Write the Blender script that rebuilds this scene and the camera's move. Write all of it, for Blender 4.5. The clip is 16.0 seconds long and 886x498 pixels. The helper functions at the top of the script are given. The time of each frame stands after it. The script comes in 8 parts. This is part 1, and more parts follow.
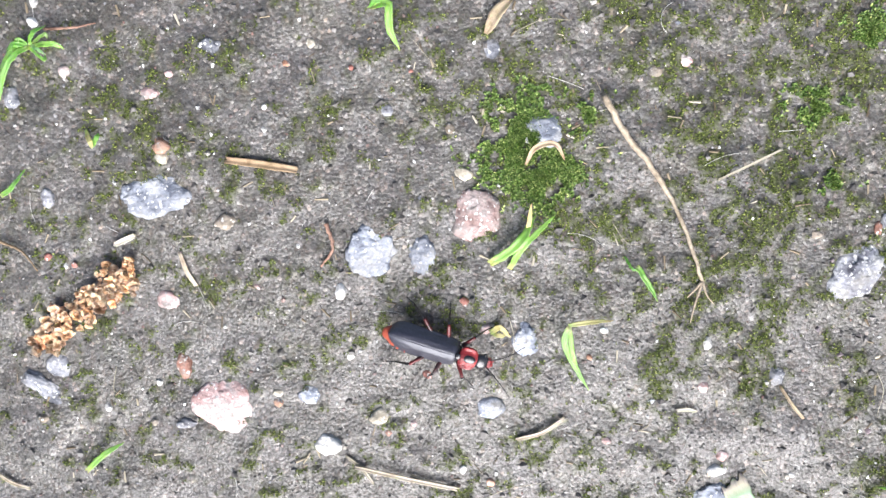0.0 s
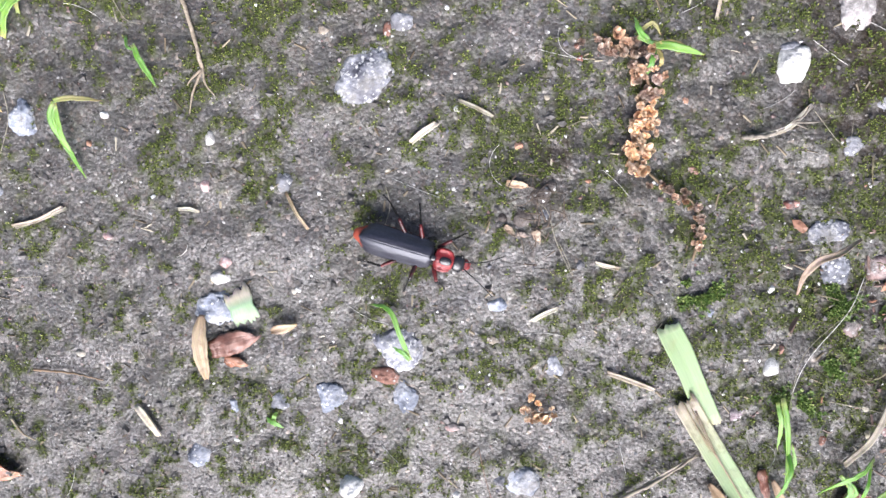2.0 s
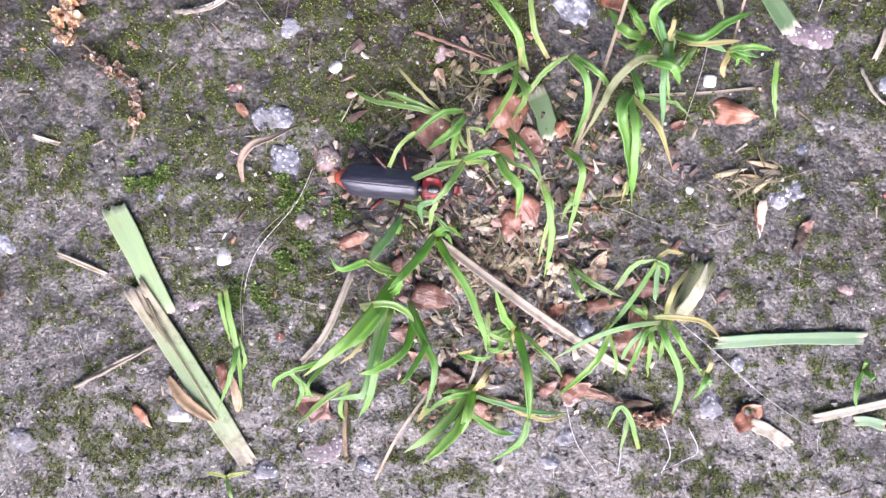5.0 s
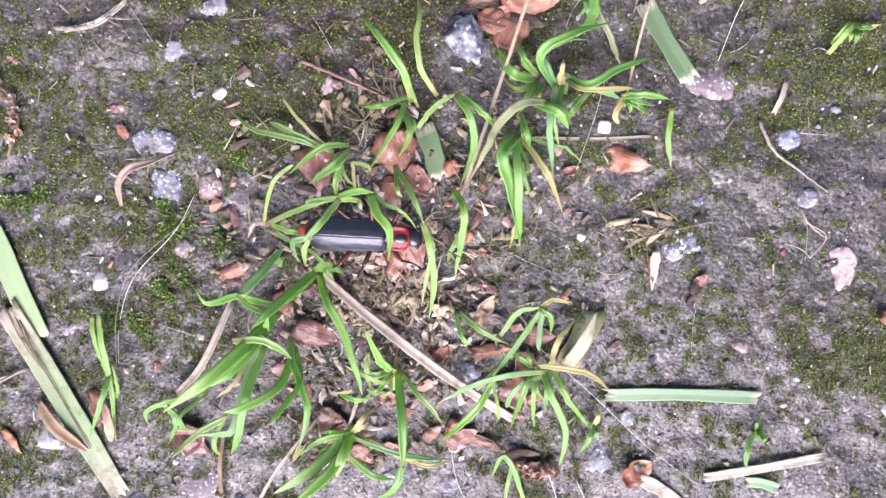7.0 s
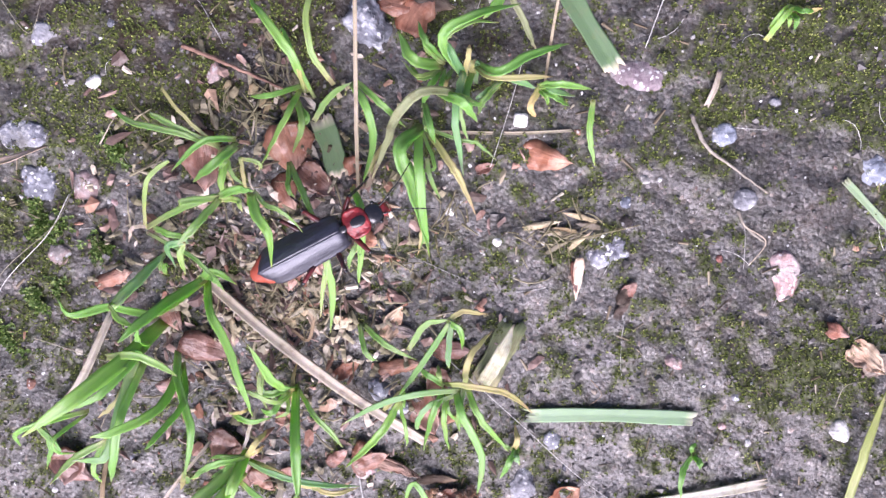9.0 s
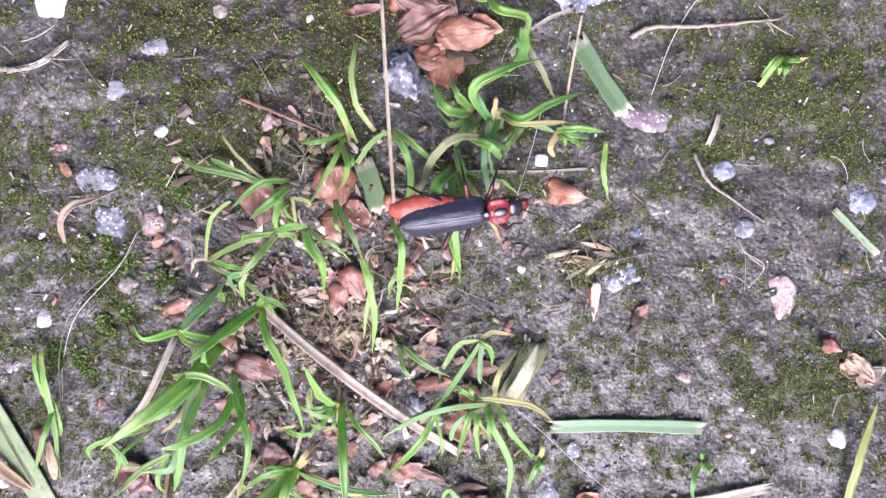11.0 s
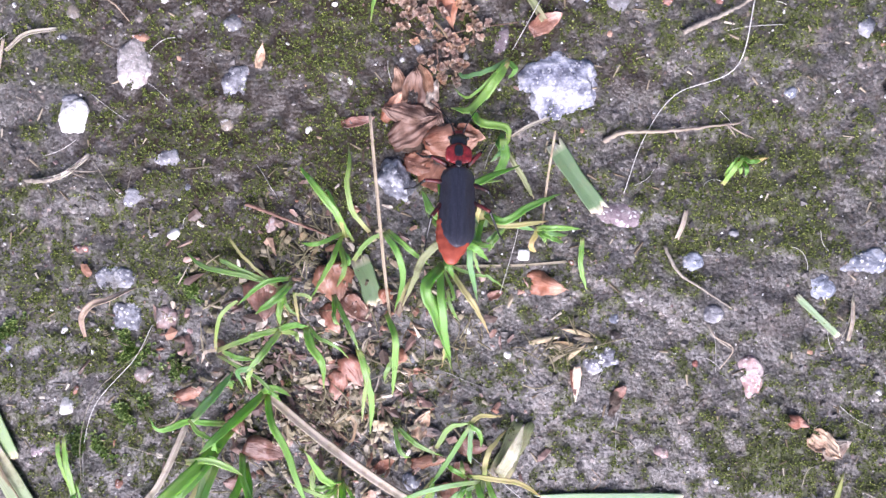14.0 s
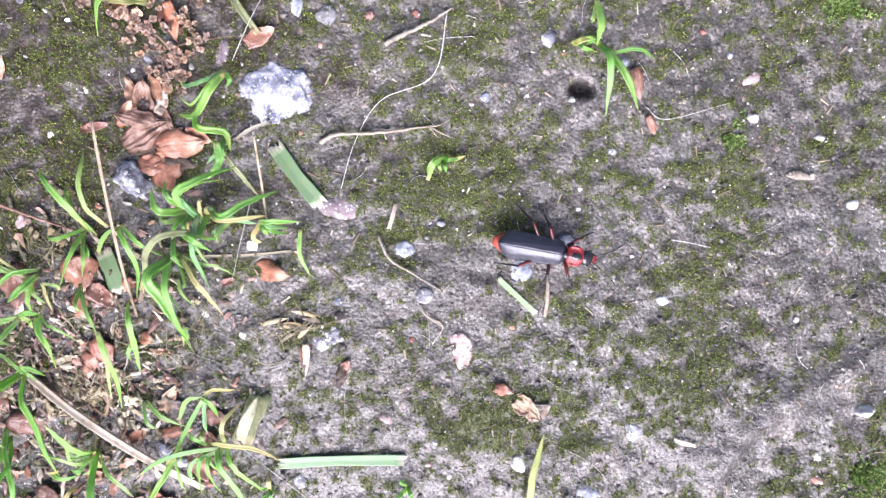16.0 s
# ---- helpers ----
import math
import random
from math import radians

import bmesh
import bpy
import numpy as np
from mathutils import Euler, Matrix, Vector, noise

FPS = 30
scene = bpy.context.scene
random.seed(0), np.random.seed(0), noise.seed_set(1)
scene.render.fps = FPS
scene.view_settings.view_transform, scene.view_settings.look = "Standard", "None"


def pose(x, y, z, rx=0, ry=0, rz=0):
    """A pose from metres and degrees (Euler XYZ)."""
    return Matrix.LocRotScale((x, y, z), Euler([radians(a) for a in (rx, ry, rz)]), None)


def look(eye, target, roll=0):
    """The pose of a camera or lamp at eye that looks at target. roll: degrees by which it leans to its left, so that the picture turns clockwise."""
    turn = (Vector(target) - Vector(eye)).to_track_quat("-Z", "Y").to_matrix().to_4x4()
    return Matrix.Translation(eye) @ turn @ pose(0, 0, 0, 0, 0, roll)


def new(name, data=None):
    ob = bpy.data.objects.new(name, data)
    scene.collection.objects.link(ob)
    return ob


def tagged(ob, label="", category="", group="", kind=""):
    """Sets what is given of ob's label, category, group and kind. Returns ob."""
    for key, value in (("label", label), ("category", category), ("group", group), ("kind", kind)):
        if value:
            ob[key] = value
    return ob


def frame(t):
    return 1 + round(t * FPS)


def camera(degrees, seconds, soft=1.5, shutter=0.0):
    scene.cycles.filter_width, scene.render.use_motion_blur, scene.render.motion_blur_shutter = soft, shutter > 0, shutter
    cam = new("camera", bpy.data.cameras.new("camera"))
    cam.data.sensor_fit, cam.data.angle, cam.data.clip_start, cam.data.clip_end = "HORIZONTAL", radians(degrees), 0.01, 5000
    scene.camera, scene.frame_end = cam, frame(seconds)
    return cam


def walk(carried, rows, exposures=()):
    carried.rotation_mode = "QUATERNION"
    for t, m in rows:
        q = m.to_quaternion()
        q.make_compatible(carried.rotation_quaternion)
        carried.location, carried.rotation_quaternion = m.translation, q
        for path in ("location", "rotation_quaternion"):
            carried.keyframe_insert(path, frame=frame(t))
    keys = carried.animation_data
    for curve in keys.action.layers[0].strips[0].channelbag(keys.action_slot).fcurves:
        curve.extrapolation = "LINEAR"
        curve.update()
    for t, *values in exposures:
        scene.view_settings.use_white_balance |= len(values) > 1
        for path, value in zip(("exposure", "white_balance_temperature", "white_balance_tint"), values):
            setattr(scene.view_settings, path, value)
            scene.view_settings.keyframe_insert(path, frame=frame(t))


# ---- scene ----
# ---- camera and its path, in millimetres and degrees ----
MM = 0.001
cam = camera(60.00, 16.0, soft=1.5)
PATH = [
    (0, 0.000, -0.000, 90.021, -8.266, 2.304, -0.859),
    (0.2, 5.714, -3.650, 90.980, -9.181, 2.711, -0.122),
    (0.5, 12.789, -9.312, 90.937, -9.471, 2.254, 0.900),
    (0.8, 17.422, -14.545, 90.283, -9.634, 2.180, 1.850),
    (1, 22.480, -15.953, 89.429, -10.007, 1.848, 2.575),
    (1.2, 30.932, -18.506, 88.843, -9.793, 1.322, 3.666),
    (1.5, 43.500, -17.354, 87.320, -10.754, 0.838, 4.262),
    (1.7, 49.573, -18.332, 87.459, -10.724, 1.216, 4.676),
    (2, 55.408, -18.447, 86.655, -10.670, 1.382, 4.920),
    (2.2, 58.364, -19.327, 86.093, -10.978, 0.733, 4.778),
    (2.5, 64.781, -20.035, 86.645, -10.598, 0.176, 5.172),
    (2.7, 70.349, -18.542, 86.293, -10.407, 0.327, 5.955),
    (3, 74.596, -17.047, 87.614, -13.062, 1.007, 6.174),
    (3.2, 79.140, -21.617, 87.857, -12.112, 0.110, 6.577),
    (3.5, 86.391, -23.576, 86.871, -11.757, -0.583, 7.276),
    (3.7, 90.577, -23.917, 86.256, -11.264, -0.915, 7.553),
    (4, 99.184, -23.994, 87.688, -11.281, -2.390, 8.609),
    (4.2, 105.916, -23.831, 86.761, -11.685, -0.732, 8.171),
    (6.3, 120.890, -23.167, 85.247, -10.892, 1.143, 10.321),
    (6.5, 122.025, -23.346, 85.080, -10.603, 1.250, 10.672),
    (6.7, 124.195, -21.263, 84.006, -10.591, 0.921, 11.247),
    (7, 128.350, -18.616, 82.256, -10.813, 0.898, 11.375),
    (7.2, 130.191, -18.198, 80.648, -10.125, 1.244, 11.387),
    (7.5, 130.999, -17.686, 79.625, -10.829, 1.222, 11.409),
    (7.7, 132.260, -18.063, 77.576, -10.804, 0.591, 11.845),
    (8, 136.152, -15.768, 76.896, -11.161, 0.907, 11.943),
    (8.2, 136.449, -17.977, 76.404, -10.948, 0.781, 11.886),
    (8.5, 137.537, -17.393, 76.004, -10.882, 0.616, 11.405),
    (8.7, 137.981, -18.261, 75.324, -10.638, 0.433, 11.813),
    (9, 137.168, -18.213, 74.459, -10.462, 0.349, 11.587),
    (9.2, 136.167, -17.750, 74.335, -11.064, 0.551, 11.293),
    (9.5, 135.080, -17.779, 74.606, -10.826, 0.531, 11.098),
    (9.7, 135.621, -18.585, 75.104, -10.514, 0.356, 10.855),
    (11.8, 133.699, -16.422, 86.335, -8.001, 0.970, 10.768),
    (12, 134.834, -17.902, 86.536, -8.050, 1.082, 10.802),
    (12.2, 135.195, -17.479, 86.414, -8.041, 1.264, 10.751),
    (12.5, 135.668, -16.460, 86.040, -7.867, 1.099, 11.030),
    (12.7, 135.796, -15.340, 86.265, -7.754, 1.328, 10.625),
    (13, 135.299, -12.609, 86.341, -7.482, 0.916, 10.342),
    (13.2, 136.129, -12.868, 86.765, -7.621, 1.085, 10.475),
    (13.5, 135.781, -11.128, 86.598, -7.570, 0.784, 10.345),
    (13.7, 136.840, -11.825, 87.376, -7.255, 0.729, 10.281),
    (14, 134.682, -8.309, 88.325, -6.836, 1.014, 9.813),
    (14.2, 134.749, -5.898, 89.501, -6.957, 0.774, 9.937),
    (14.5, 135.683, -2.812, 91.497, -6.291, 0.853, 9.969),
    (14.7, 136.865, 1.412, 93.138, -7.224, 0.681, 9.559),
    (15, 140.382, -0.256, 95.404, -7.782, 1.033, 9.389),
    (15.2, 143.871, -0.196, 95.957, -8.048, 0.918, 9.273),
    (15.5, 150.076, -0.093, 96.566, -7.649, 0.714, 9.349),
    (15.7, 153.582, 0.014, 96.395, -8.051, -0.220, 9.384),
    (16, 164.444, 0.305, 98.059, -8.938, -0.893, 9.261),
]

walk(cam, [(t, pose(x * MM, y * MM, z * MM, a, b, c)) for t, x, y, z, a, b, c in PATH],
     exposures=[(0, 1.22, 6410, 12), (1, 1.00, 6370, 13), (3, 1.00, 6230, 20), (7, 1.05, 6165, 31), (9.5, 0.91, 6080, 31), (11.8, 1.02, 6010, 32),
                (13.5, 0.96, 6030, 29), (15.5, 1.14, 6120, 25), (16, 1.30, 6140, 24)])

# ---- light: bright overcast sky, a broad soft sun behind cloud ----
SUN_UP, SUN_FROM = 45, 280          # elevation; compass turn of the sun, counted from +x
world = bpy.data.worlds.new("sky")
scene.world = world
world.use_nodes = True
wn = world.node_tree.nodes
sky = wn.new("ShaderNodeTexSky")
sky.sky_type, sky.sun_disc = "NISHITA", False
sky.sun_elevation, sky.sun_rotation = radians(SUN_UP), radians(90 - SUN_FROM)
sky.air_density, sky.dust_density, sky.ozone_density = 1.0, 3.5, 1.0
world.node_tree.links.new(sky.outputs[0], wn["Background"].inputs[0])
wn["Background"].inputs[1].default_value = 0.07
sun = new("sun", bpy.data.lights.new("sun", "SUN"))
sun.data.energy, sun.data.angle, sun.data.color = 4.0, radians(54), (1.0, 0.995, 0.99)
sun.matrix_world = look((math.cos(radians(SUN_FROM)), math.sin(radians(SUN_FROM)), math.tan(radians(SUN_UP))), (0, 0, 0))


# ---- materials ----
MATS = {}


class Nodes:
    """A short way to write node materials."""

    def __init__(self, name):
        self.m = bpy.data.materials.new(name)
        self.m.use_nodes = True
        self.t = self.m.node_tree
        self.b = self.t.nodes["Principled BSDF"]
        MATS[name] = self.m

    def add(self, kind, **inputs):
        n = self.t.nodes.new("ShaderNode" + kind)
        for key, v in inputs.items():
            key = key.replace("_", " ")
            if isinstance(v, bpy.types.NodeSocket):
                self.t.links.new(v, n.inputs[key])
            else:
                n.inputs[key].default_value = v
        return n

    def coords(self, which="Object"):
        return self.add("TexCoord").outputs[which]

    def noise(self, scale, detail=4.0, vec=None, rough=0.6):
        n = self.add("TexNoise", Scale=scale, Detail=detail, Roughness=rough)
        self.t.links.new(vec or self.coords(), n.inputs["Vector"])
        return n.outputs["Fac"]

    def spots(self, scale, vec=None):
        n = self.add("TexVoronoi", Scale=scale)
        self.t.links.new(vec or self.coords(), n.inputs["Vector"])
        return n

    def ramp(self, fac, *stops):
        n = self.add("ValToRGB", Fac=fac)
        e = n.color_ramp.elements
        while len(e) < len(stops):
            e.new(0.5)
        for el, (p, c) in zip(e, stops):
            el.position = p
            el.color = (*c, 1) if not isinstance(c, (int, float)) else (c, c, c, 1)
        return n.outputs["Color"]

    def mix(self, fac, a, b, how="MIX"):
        n = self.t.nodes.new("ShaderNodeMix")
        n.data_type, n.blend_type = "RGBA", how
        for k, v in ((0, fac), (6, a), (7, b)):
            if isinstance(v, bpy.types.NodeSocket):
                self.t.links.new(v, n.inputs[k])
            else:
                n.inputs[k].default_value = (*v, 1) if isinstance(v, tuple) else v
        return n.outputs[2]

    def math(self, op, a, b=0.0, c=0.0):
        n = self.t.nodes.new("ShaderNodeMath")
        n.operation = op
        for k, v in enumerate((a, b, c)):
            if isinstance(v, bpy.types.NodeSocket):
                self.t.links.new(v, n.inputs[k])
            else:
                n.inputs[k].default_value = v
        return n.outputs[0]

    def done(self, color, rough=0.85, bump=None, depth=0.0001, strength=0.6, spec=0.4, **more):
        for key, v in (("Base Color", color), ("Roughness", rough), ("Specular IOR Level", spec), *more.items()):
            key = key.replace("_", " ")
            if isinstance(v, bpy.types.NodeSocket):
                self.t.links.new(v, self.b.inputs[key])
            else:
                self.b.inputs[key].default_value = (*v, 1) if isinstance(v, tuple) and "Color" in key else v
        if bump is not None:
            n = self.add("Bump", Height=bump, Strength=strength, Distance=depth)
            self.t.links.new(n.outputs[0], self.b.inputs["Normal"])
        return self.m


def island(n):
    return n.add("NewGeometry").outputs["Random Per Island"]


def per_object(n):
    return n.add("ObjectInfo").outputs["Random"]


def soil_material():
    n = Nodes("soil")
    o = n.coords()
    broad, mid, fine = n.noise(45, 5, o), n.noise(260, 6, o, 0.65), n.noise(2200, 6, o, 0.75)
    base = n.ramp(mid, (0.30, (0.046, 0.042, 0.038)), (0.5, (0.081, 0.075, 0.069)), (0.72, (0.130, 0.122, 0.114)))
    base = n.mix(n.ramp(n.noise(130, 4, o), (0.50, 0.0), (0.68, 0.25)), base, n.mix(1.0, base, (0.95, 0.72, 0.50), "MULTIPLY"))
    base = n.mix(n.ramp(n.noise(95, 5, o), (0.55, 0.0), (0.70, 0.4)), base, (0.14, 0.14, 0.142))
    tone = n.ramp(broad, (0.35, (0.80, 0.78, 0.75)), (0.65, (1.1, 1.1, 1.1)))
    base = n.mix(1.0, base, tone, "MULTIPLY")
    pressed = n.add("Attribute")
    pressed.attribute_name = "trodden"
    base = n.mix(n.math("MULTIPLY", pressed.outputs["Fac"], 0.5), base, (0.088, 0.082, 0.075))      # trodden smooth and even
    grit = n.ramp(fine, (0.36, 0.56), (0.5, 0.96), (0.66, 1.42))
    grit = n.mix(n.math("MULTIPLY", pressed.outputs["Fac"], 0.45), grit, (1.0, 1.0, 1.0))
    base = n.mix(1.0, base, grit, "MULTIPLY")
    cells = n.spots(2500, o)
    pick = n.add("SeparateColor", Color=cells.outputs["Color"])
    tint = n.ramp(pick.outputs[0], (0.0, 0.66), (0.5, 0.97), (0.91, 1.3), (0.955, 3.2))
    hue = n.ramp(pick.outputs[1], (0.0, (0.95, 1.0, 1.12)), (0.45, (1.0, 1.0, 1.0)), (0.75, (1.0, 0.97, 1.06)), (0.95, (1.14, 0.97, 0.92)))
    base = n.mix(0.75, base, n.mix(1.0, tint, hue, "MULTIPLY"), "MULTIPLY")
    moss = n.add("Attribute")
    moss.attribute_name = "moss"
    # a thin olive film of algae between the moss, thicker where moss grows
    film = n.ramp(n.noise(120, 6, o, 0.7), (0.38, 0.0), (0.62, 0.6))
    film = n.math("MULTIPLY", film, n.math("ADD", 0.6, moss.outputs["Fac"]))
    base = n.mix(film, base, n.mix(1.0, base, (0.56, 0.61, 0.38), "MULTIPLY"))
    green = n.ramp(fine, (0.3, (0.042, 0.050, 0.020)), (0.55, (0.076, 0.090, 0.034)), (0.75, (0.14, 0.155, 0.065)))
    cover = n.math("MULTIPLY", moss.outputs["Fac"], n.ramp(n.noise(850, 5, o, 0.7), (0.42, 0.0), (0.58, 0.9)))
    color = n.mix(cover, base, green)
    # mixes the soil to near-black brown in the listed patches, broken by noise
    dark_soil = n.add("Attribute")
    dark_soil.attribute_name = "dark_soil"
    dark_share = n.math("MULTIPLY", dark_soil.outputs["Fac"], n.ramp(n.noise(420, 6, o, 0.75), (0.36, 0.0), (0.56, 0.95)))
    color = n.mix(dark_share, color, n.mix(fine, (0.008, 0.006, 0.004), (0.062, 0.044, 0.030)))
    bump = n.math("ADD", n.math("MULTIPLY", fine, 0.5), n.math("ADD", n.math("MULTIPLY", cells.outputs["Distance"], -0.35), n.math("MULTIPLY", mid, 0.6)))
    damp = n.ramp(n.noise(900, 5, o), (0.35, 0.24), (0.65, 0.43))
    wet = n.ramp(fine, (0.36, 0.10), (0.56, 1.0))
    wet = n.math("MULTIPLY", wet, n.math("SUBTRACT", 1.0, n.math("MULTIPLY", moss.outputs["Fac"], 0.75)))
    return n.done(color, damp, bump, 0.00030, 0.70, wet)


def stone_material(name, dark, mid, light, fleck=(0.75, 0.75, 0.73), flecks=0.12, scale=1.0, rough=0.6, dust=0.85):
    n = Nodes(name)
    o = n.coords()
    shift = n.add("VectorMath", Vector=o)
    n.t.links.new(n.math("MULTIPLY", per_object(n), 3.0), shift.inputs[1])
    v = shift.outputs[0]
    a, b = n.noise(420 * scale, 6, v, 0.65), n.noise(1900 * scale, 4, v, 0.7)
    c = n.ramp(a, (0.36, dark), (0.5, mid), (0.63, light))
    c = n.mix(1.0, c, n.ramp(b, (0.3, 0.62), (0.7, 1.3)), "MULTIPLY")
    cells = n.spots(4000 * scale, v)
    pick = n.ramp(n.add("SeparateColor", Color=cells.outputs["Color"]).outputs[1], (1 - flecks - 0.02, 0.0), (1 - flecks, 1.0))
    c = n.mix(n.math("MULTIPLY", pick, 0.75), c, fleck)
    dirt = n.ramp(n.noise(210, 6, v, 0.75), (0.47, 0.0), (0.64, dust))
    c = n.mix(dirt, c, n.mix(n.noise(1800, 4, v), (0.065, 0.060, 0.055), (0.17, 0.16, 0.145)))
    vary = n.ramp(per_object(n), (0.0, 0.82), (1.0, 1.15))
    c = n.mix(1.0, c, vary, "MULTIPLY")
    n.done(c, rough, n.math("ADD", a, n.math("MULTIPLY", b, 0.5)), 0.0004, 0.9, 0.45)


def leaf_material(name, base, mid, tip, rough=0.45, through_light=0.25, dry=0.0, ends=0.3, veins=1.0):
    """Grass and leaf: UV u runs across, v along."""
    n = Nodes(name)
    uv = n.coords("UV")
    sep = n.add("SeparateXYZ", Vector=uv)
    stretch = n.add("Mapping", Vector=uv)
    stretch.inputs["Scale"].default_value = (24, 2.2, 1)
    streak = n.noise(1.0, 5, stretch.outputs[0], 0.7)
    c = n.ramp(sep.outputs[1], (0.0, base), (ends, mid), (1 - ends * 0.6, mid), (1.0, tip))
    c = n.mix(0.9 * veins, c, n.ramp(streak, (0.3, 0.72 - 0.20 * dry), (0.7, 1.22 + 0.16 * dry)), "MULTIPLY")
    blot = n.ramp(n.noise(330, 5), (0.60 - 0.15 * dry, 0.0), (0.75, 0.6))
    c = n.mix(blot, c, n.mix(0.5, c, (0.24, 0.19, 0.10)))
    if dry:
        mottle = n.ramp(n.noise(700, 5), (0.52, 0.0), (0.68, 0.7))
        c = n.mix(mottle, c, n.mix(1.0, c, (0.48, 0.42, 0.34), "MULTIPLY"))
    c = n.mix(1.0, c, n.ramp(per_object(n), (0, (0.76, 0.82, 0.8)), (0.5, (1.0, 1.0, 1.0)), (1, (1.15, 1.12, 1.1) if dry else (1.30, 1.12, 1.1))), "MULTIPLY")
    n.done(c, rough, streak, 0.00008, 0.35, 0.4, Transmission_Weight=0.0, Subsurface_Weight=through_light,
           Subsurface_Radius=(0.3, 0.5, 0.1), Subsurface_Scale=0.0010)


def bark_material(name, dark, light):
    n = Nodes(name)
    o = n.coords()
    a, b = n.noise(500, 5, o), n.noise(2200, 4, o)
    c = n.mix(1.0, n.ramp(a, (0.3, dark), (0.7, light)), n.ramp(b, (0.3, 0.65), (0.7, 1.25)), "MULTIPLY")
    c = n.mix(1.0, c, n.ramp(per_object(n), (0, 0.8), (1, 1.2)), "MULTIPLY")
    n.done(c, 0.8, n.math("ADD", a, b), 0.0002, 0.7)


def husk_material(name, base, body, tip, rough=0.3):
    n = Nodes(name)
    uv = n.coords("UV")
    v = n.add("SeparateXYZ", Vector=uv).outputs[1]
    stretch = n.add("Mapping", Vector=uv)
    stretch.inputs["Scale"].default_value = (11, 1.2, 1)
    rib = n.noise(1.0, 4, stretch.outputs[0], 0.6)
    c = n.ramp(n.math("ADD", v, n.math("MULTIPLY", n.math("SUBTRACT", rib, 0.5), 0.25)), (0.0, base), (0.3, body), (0.6, body), (0.92, tip))
    c = n.mix(1.0, c, n.ramp(rib, (0.3, 0.78), (0.7, 1.18)), "MULTIPLY")
    c = n.mix(1.0, c, n.ramp(n.noise(900, 4), (0.3, 0.65), (0.7, 1.25)), "MULTIPLY")
    c = n.mix(n.ramp(n.noise(330, 5), (0.46, 0.0), (0.62, 0.75)), c, n.mix(1.0, c, (0.55, 0.36, 0.28), "MULTIPLY"))
    c = n.mix(n.ramp(n.noise(270, 5), (0.56, 0.0), (0.70, 0.6)), c, n.mix(0.5, c, (0.62, 0.55, 0.47)))
    c = n.mix(1.0, c, n.ramp(per_object(n), (0, 0.7), (1, 1.3)), "MULTIPLY")
    hue = n.math("FRACT", n.math("MULTIPLY", per_object(n), 7.31))
    c = n.mix(1.0, c, n.ramp(hue, (0.0, (0.85, 0.80, 0.86)), (0.5, (1.0, 1.0, 1.0)), (0.8, (1.30, 1.12, 0.92)), (1.0, (1.40, 1.34, 1.28))), "MULTIPLY")
    n.done(c, rough, n.math("ADD", n.math("MULTIPLY", rib, 0.5), n.noise(420, 5)), 0.0006, 0.5, 0.55)


soil_material()
stone_material("grey", (0.09, 0.09, 0.105), (0.28, 0.285, 0.31), (0.56, 0.57, 0.60), flecks=0.06)
stone_material("blue", (0.10, 0.115, 0.15), (0.29, 0.32, 0.38), (0.58, 0.61, 0.66), flecks=0.06)
stone_material("paleblue", (0.13, 0.145, 0.185), (0.35, 0.38, 0.44), (0.64, 0.66, 0.70), flecks=0.07, dust=0.6)
stone_material("slate", (0.07, 0.075, 0.09), (0.22, 0.23, 0.26), (0.50, 0.51, 0.55), flecks=0.07)
stone_material("speckled", (0.10, 0.10, 0.125), (0.31, 0.32, 0.36), (0.56, 0.57, 0.58), (0.72, 0.72, 0.70), 0.16)
stone_material("granite", (0.06, 0.065, 0.085), (0.26, 0.275, 0.32), (0.72, 0.74, 0.78), (0.80, 0.81, 0.83), 0.09, 0.9, 0.5, 0.25)
stone_material("granite_pale", (0.13, 0.14, 0.20), (0.42, 0.44, 0.52), (0.72, 0.73, 0.75), (0.76, 0.77, 0.78), 0.08, 1.1, 0.7, 0.3)
stone_material("white", (0.64, 0.63, 0.59), (0.82, 0.81, 0.77), (0.90, 0.89, 0.86), flecks=0.05)
stone_material("cream", (0.34, 0.30, 0.23), (0.55, 0.50, 0.40), (0.70, 0.66, 0.56), flecks=0.05)
stone_material("tan", (0.17, 0.14, 0.105), (0.32, 0.27, 0.215), (0.48, 0.42, 0.35), flecks=0.06)
stone_material("pink", (0.34, 0.20, 0.18), (0.58, 0.41, 0.39), (0.75, 0.63, 0.60), flecks=0.10)
stone_material("pinkgrey", (0.30, 0.24, 0.23), (0.50, 0.45, 0.44), (0.70, 0.67, 0.66), flecks=0.15)
stone_material("brownpink", (0.15, 0.09, 0.08), (0.32, 0.23, 0.215), (0.50, 0.42, 0.40), flecks=0.10)
stone_material("purple", (0.13, 0.095, 0.11), (0.27, 0.21, 0.23), (0.42, 0.36, 0.38), flecks=0.08)
stone_material("brick", (0.17, 0.075, 0.05), (0.33, 0.16, 0.115), (0.46, 0.29, 0.23), flecks=0.05)
stone_material("orange", (0.30, 0.155, 0.10), (0.48, 0.275, 0.185), (0.62, 0.45, 0.35), flecks=0.06)
stone_material("lump", (0.045, 0.036, 0.032), (0.10, 0.082, 0.072), (0.18, 0.15, 0.135), flecks=0.02)
stone_material("red", (0.20, 0.075, 0.058), (0.35, 0.145, 0.115), (0.47, 0.28, 0.235), flecks=0.04)
leaf_material("green", (0.32, 0.38, 0.15), (0.155, 0.325, 0.075), (0.25, 0.35, 0.11), 0.36, 0.6, ends=0.16, veins=0.55)
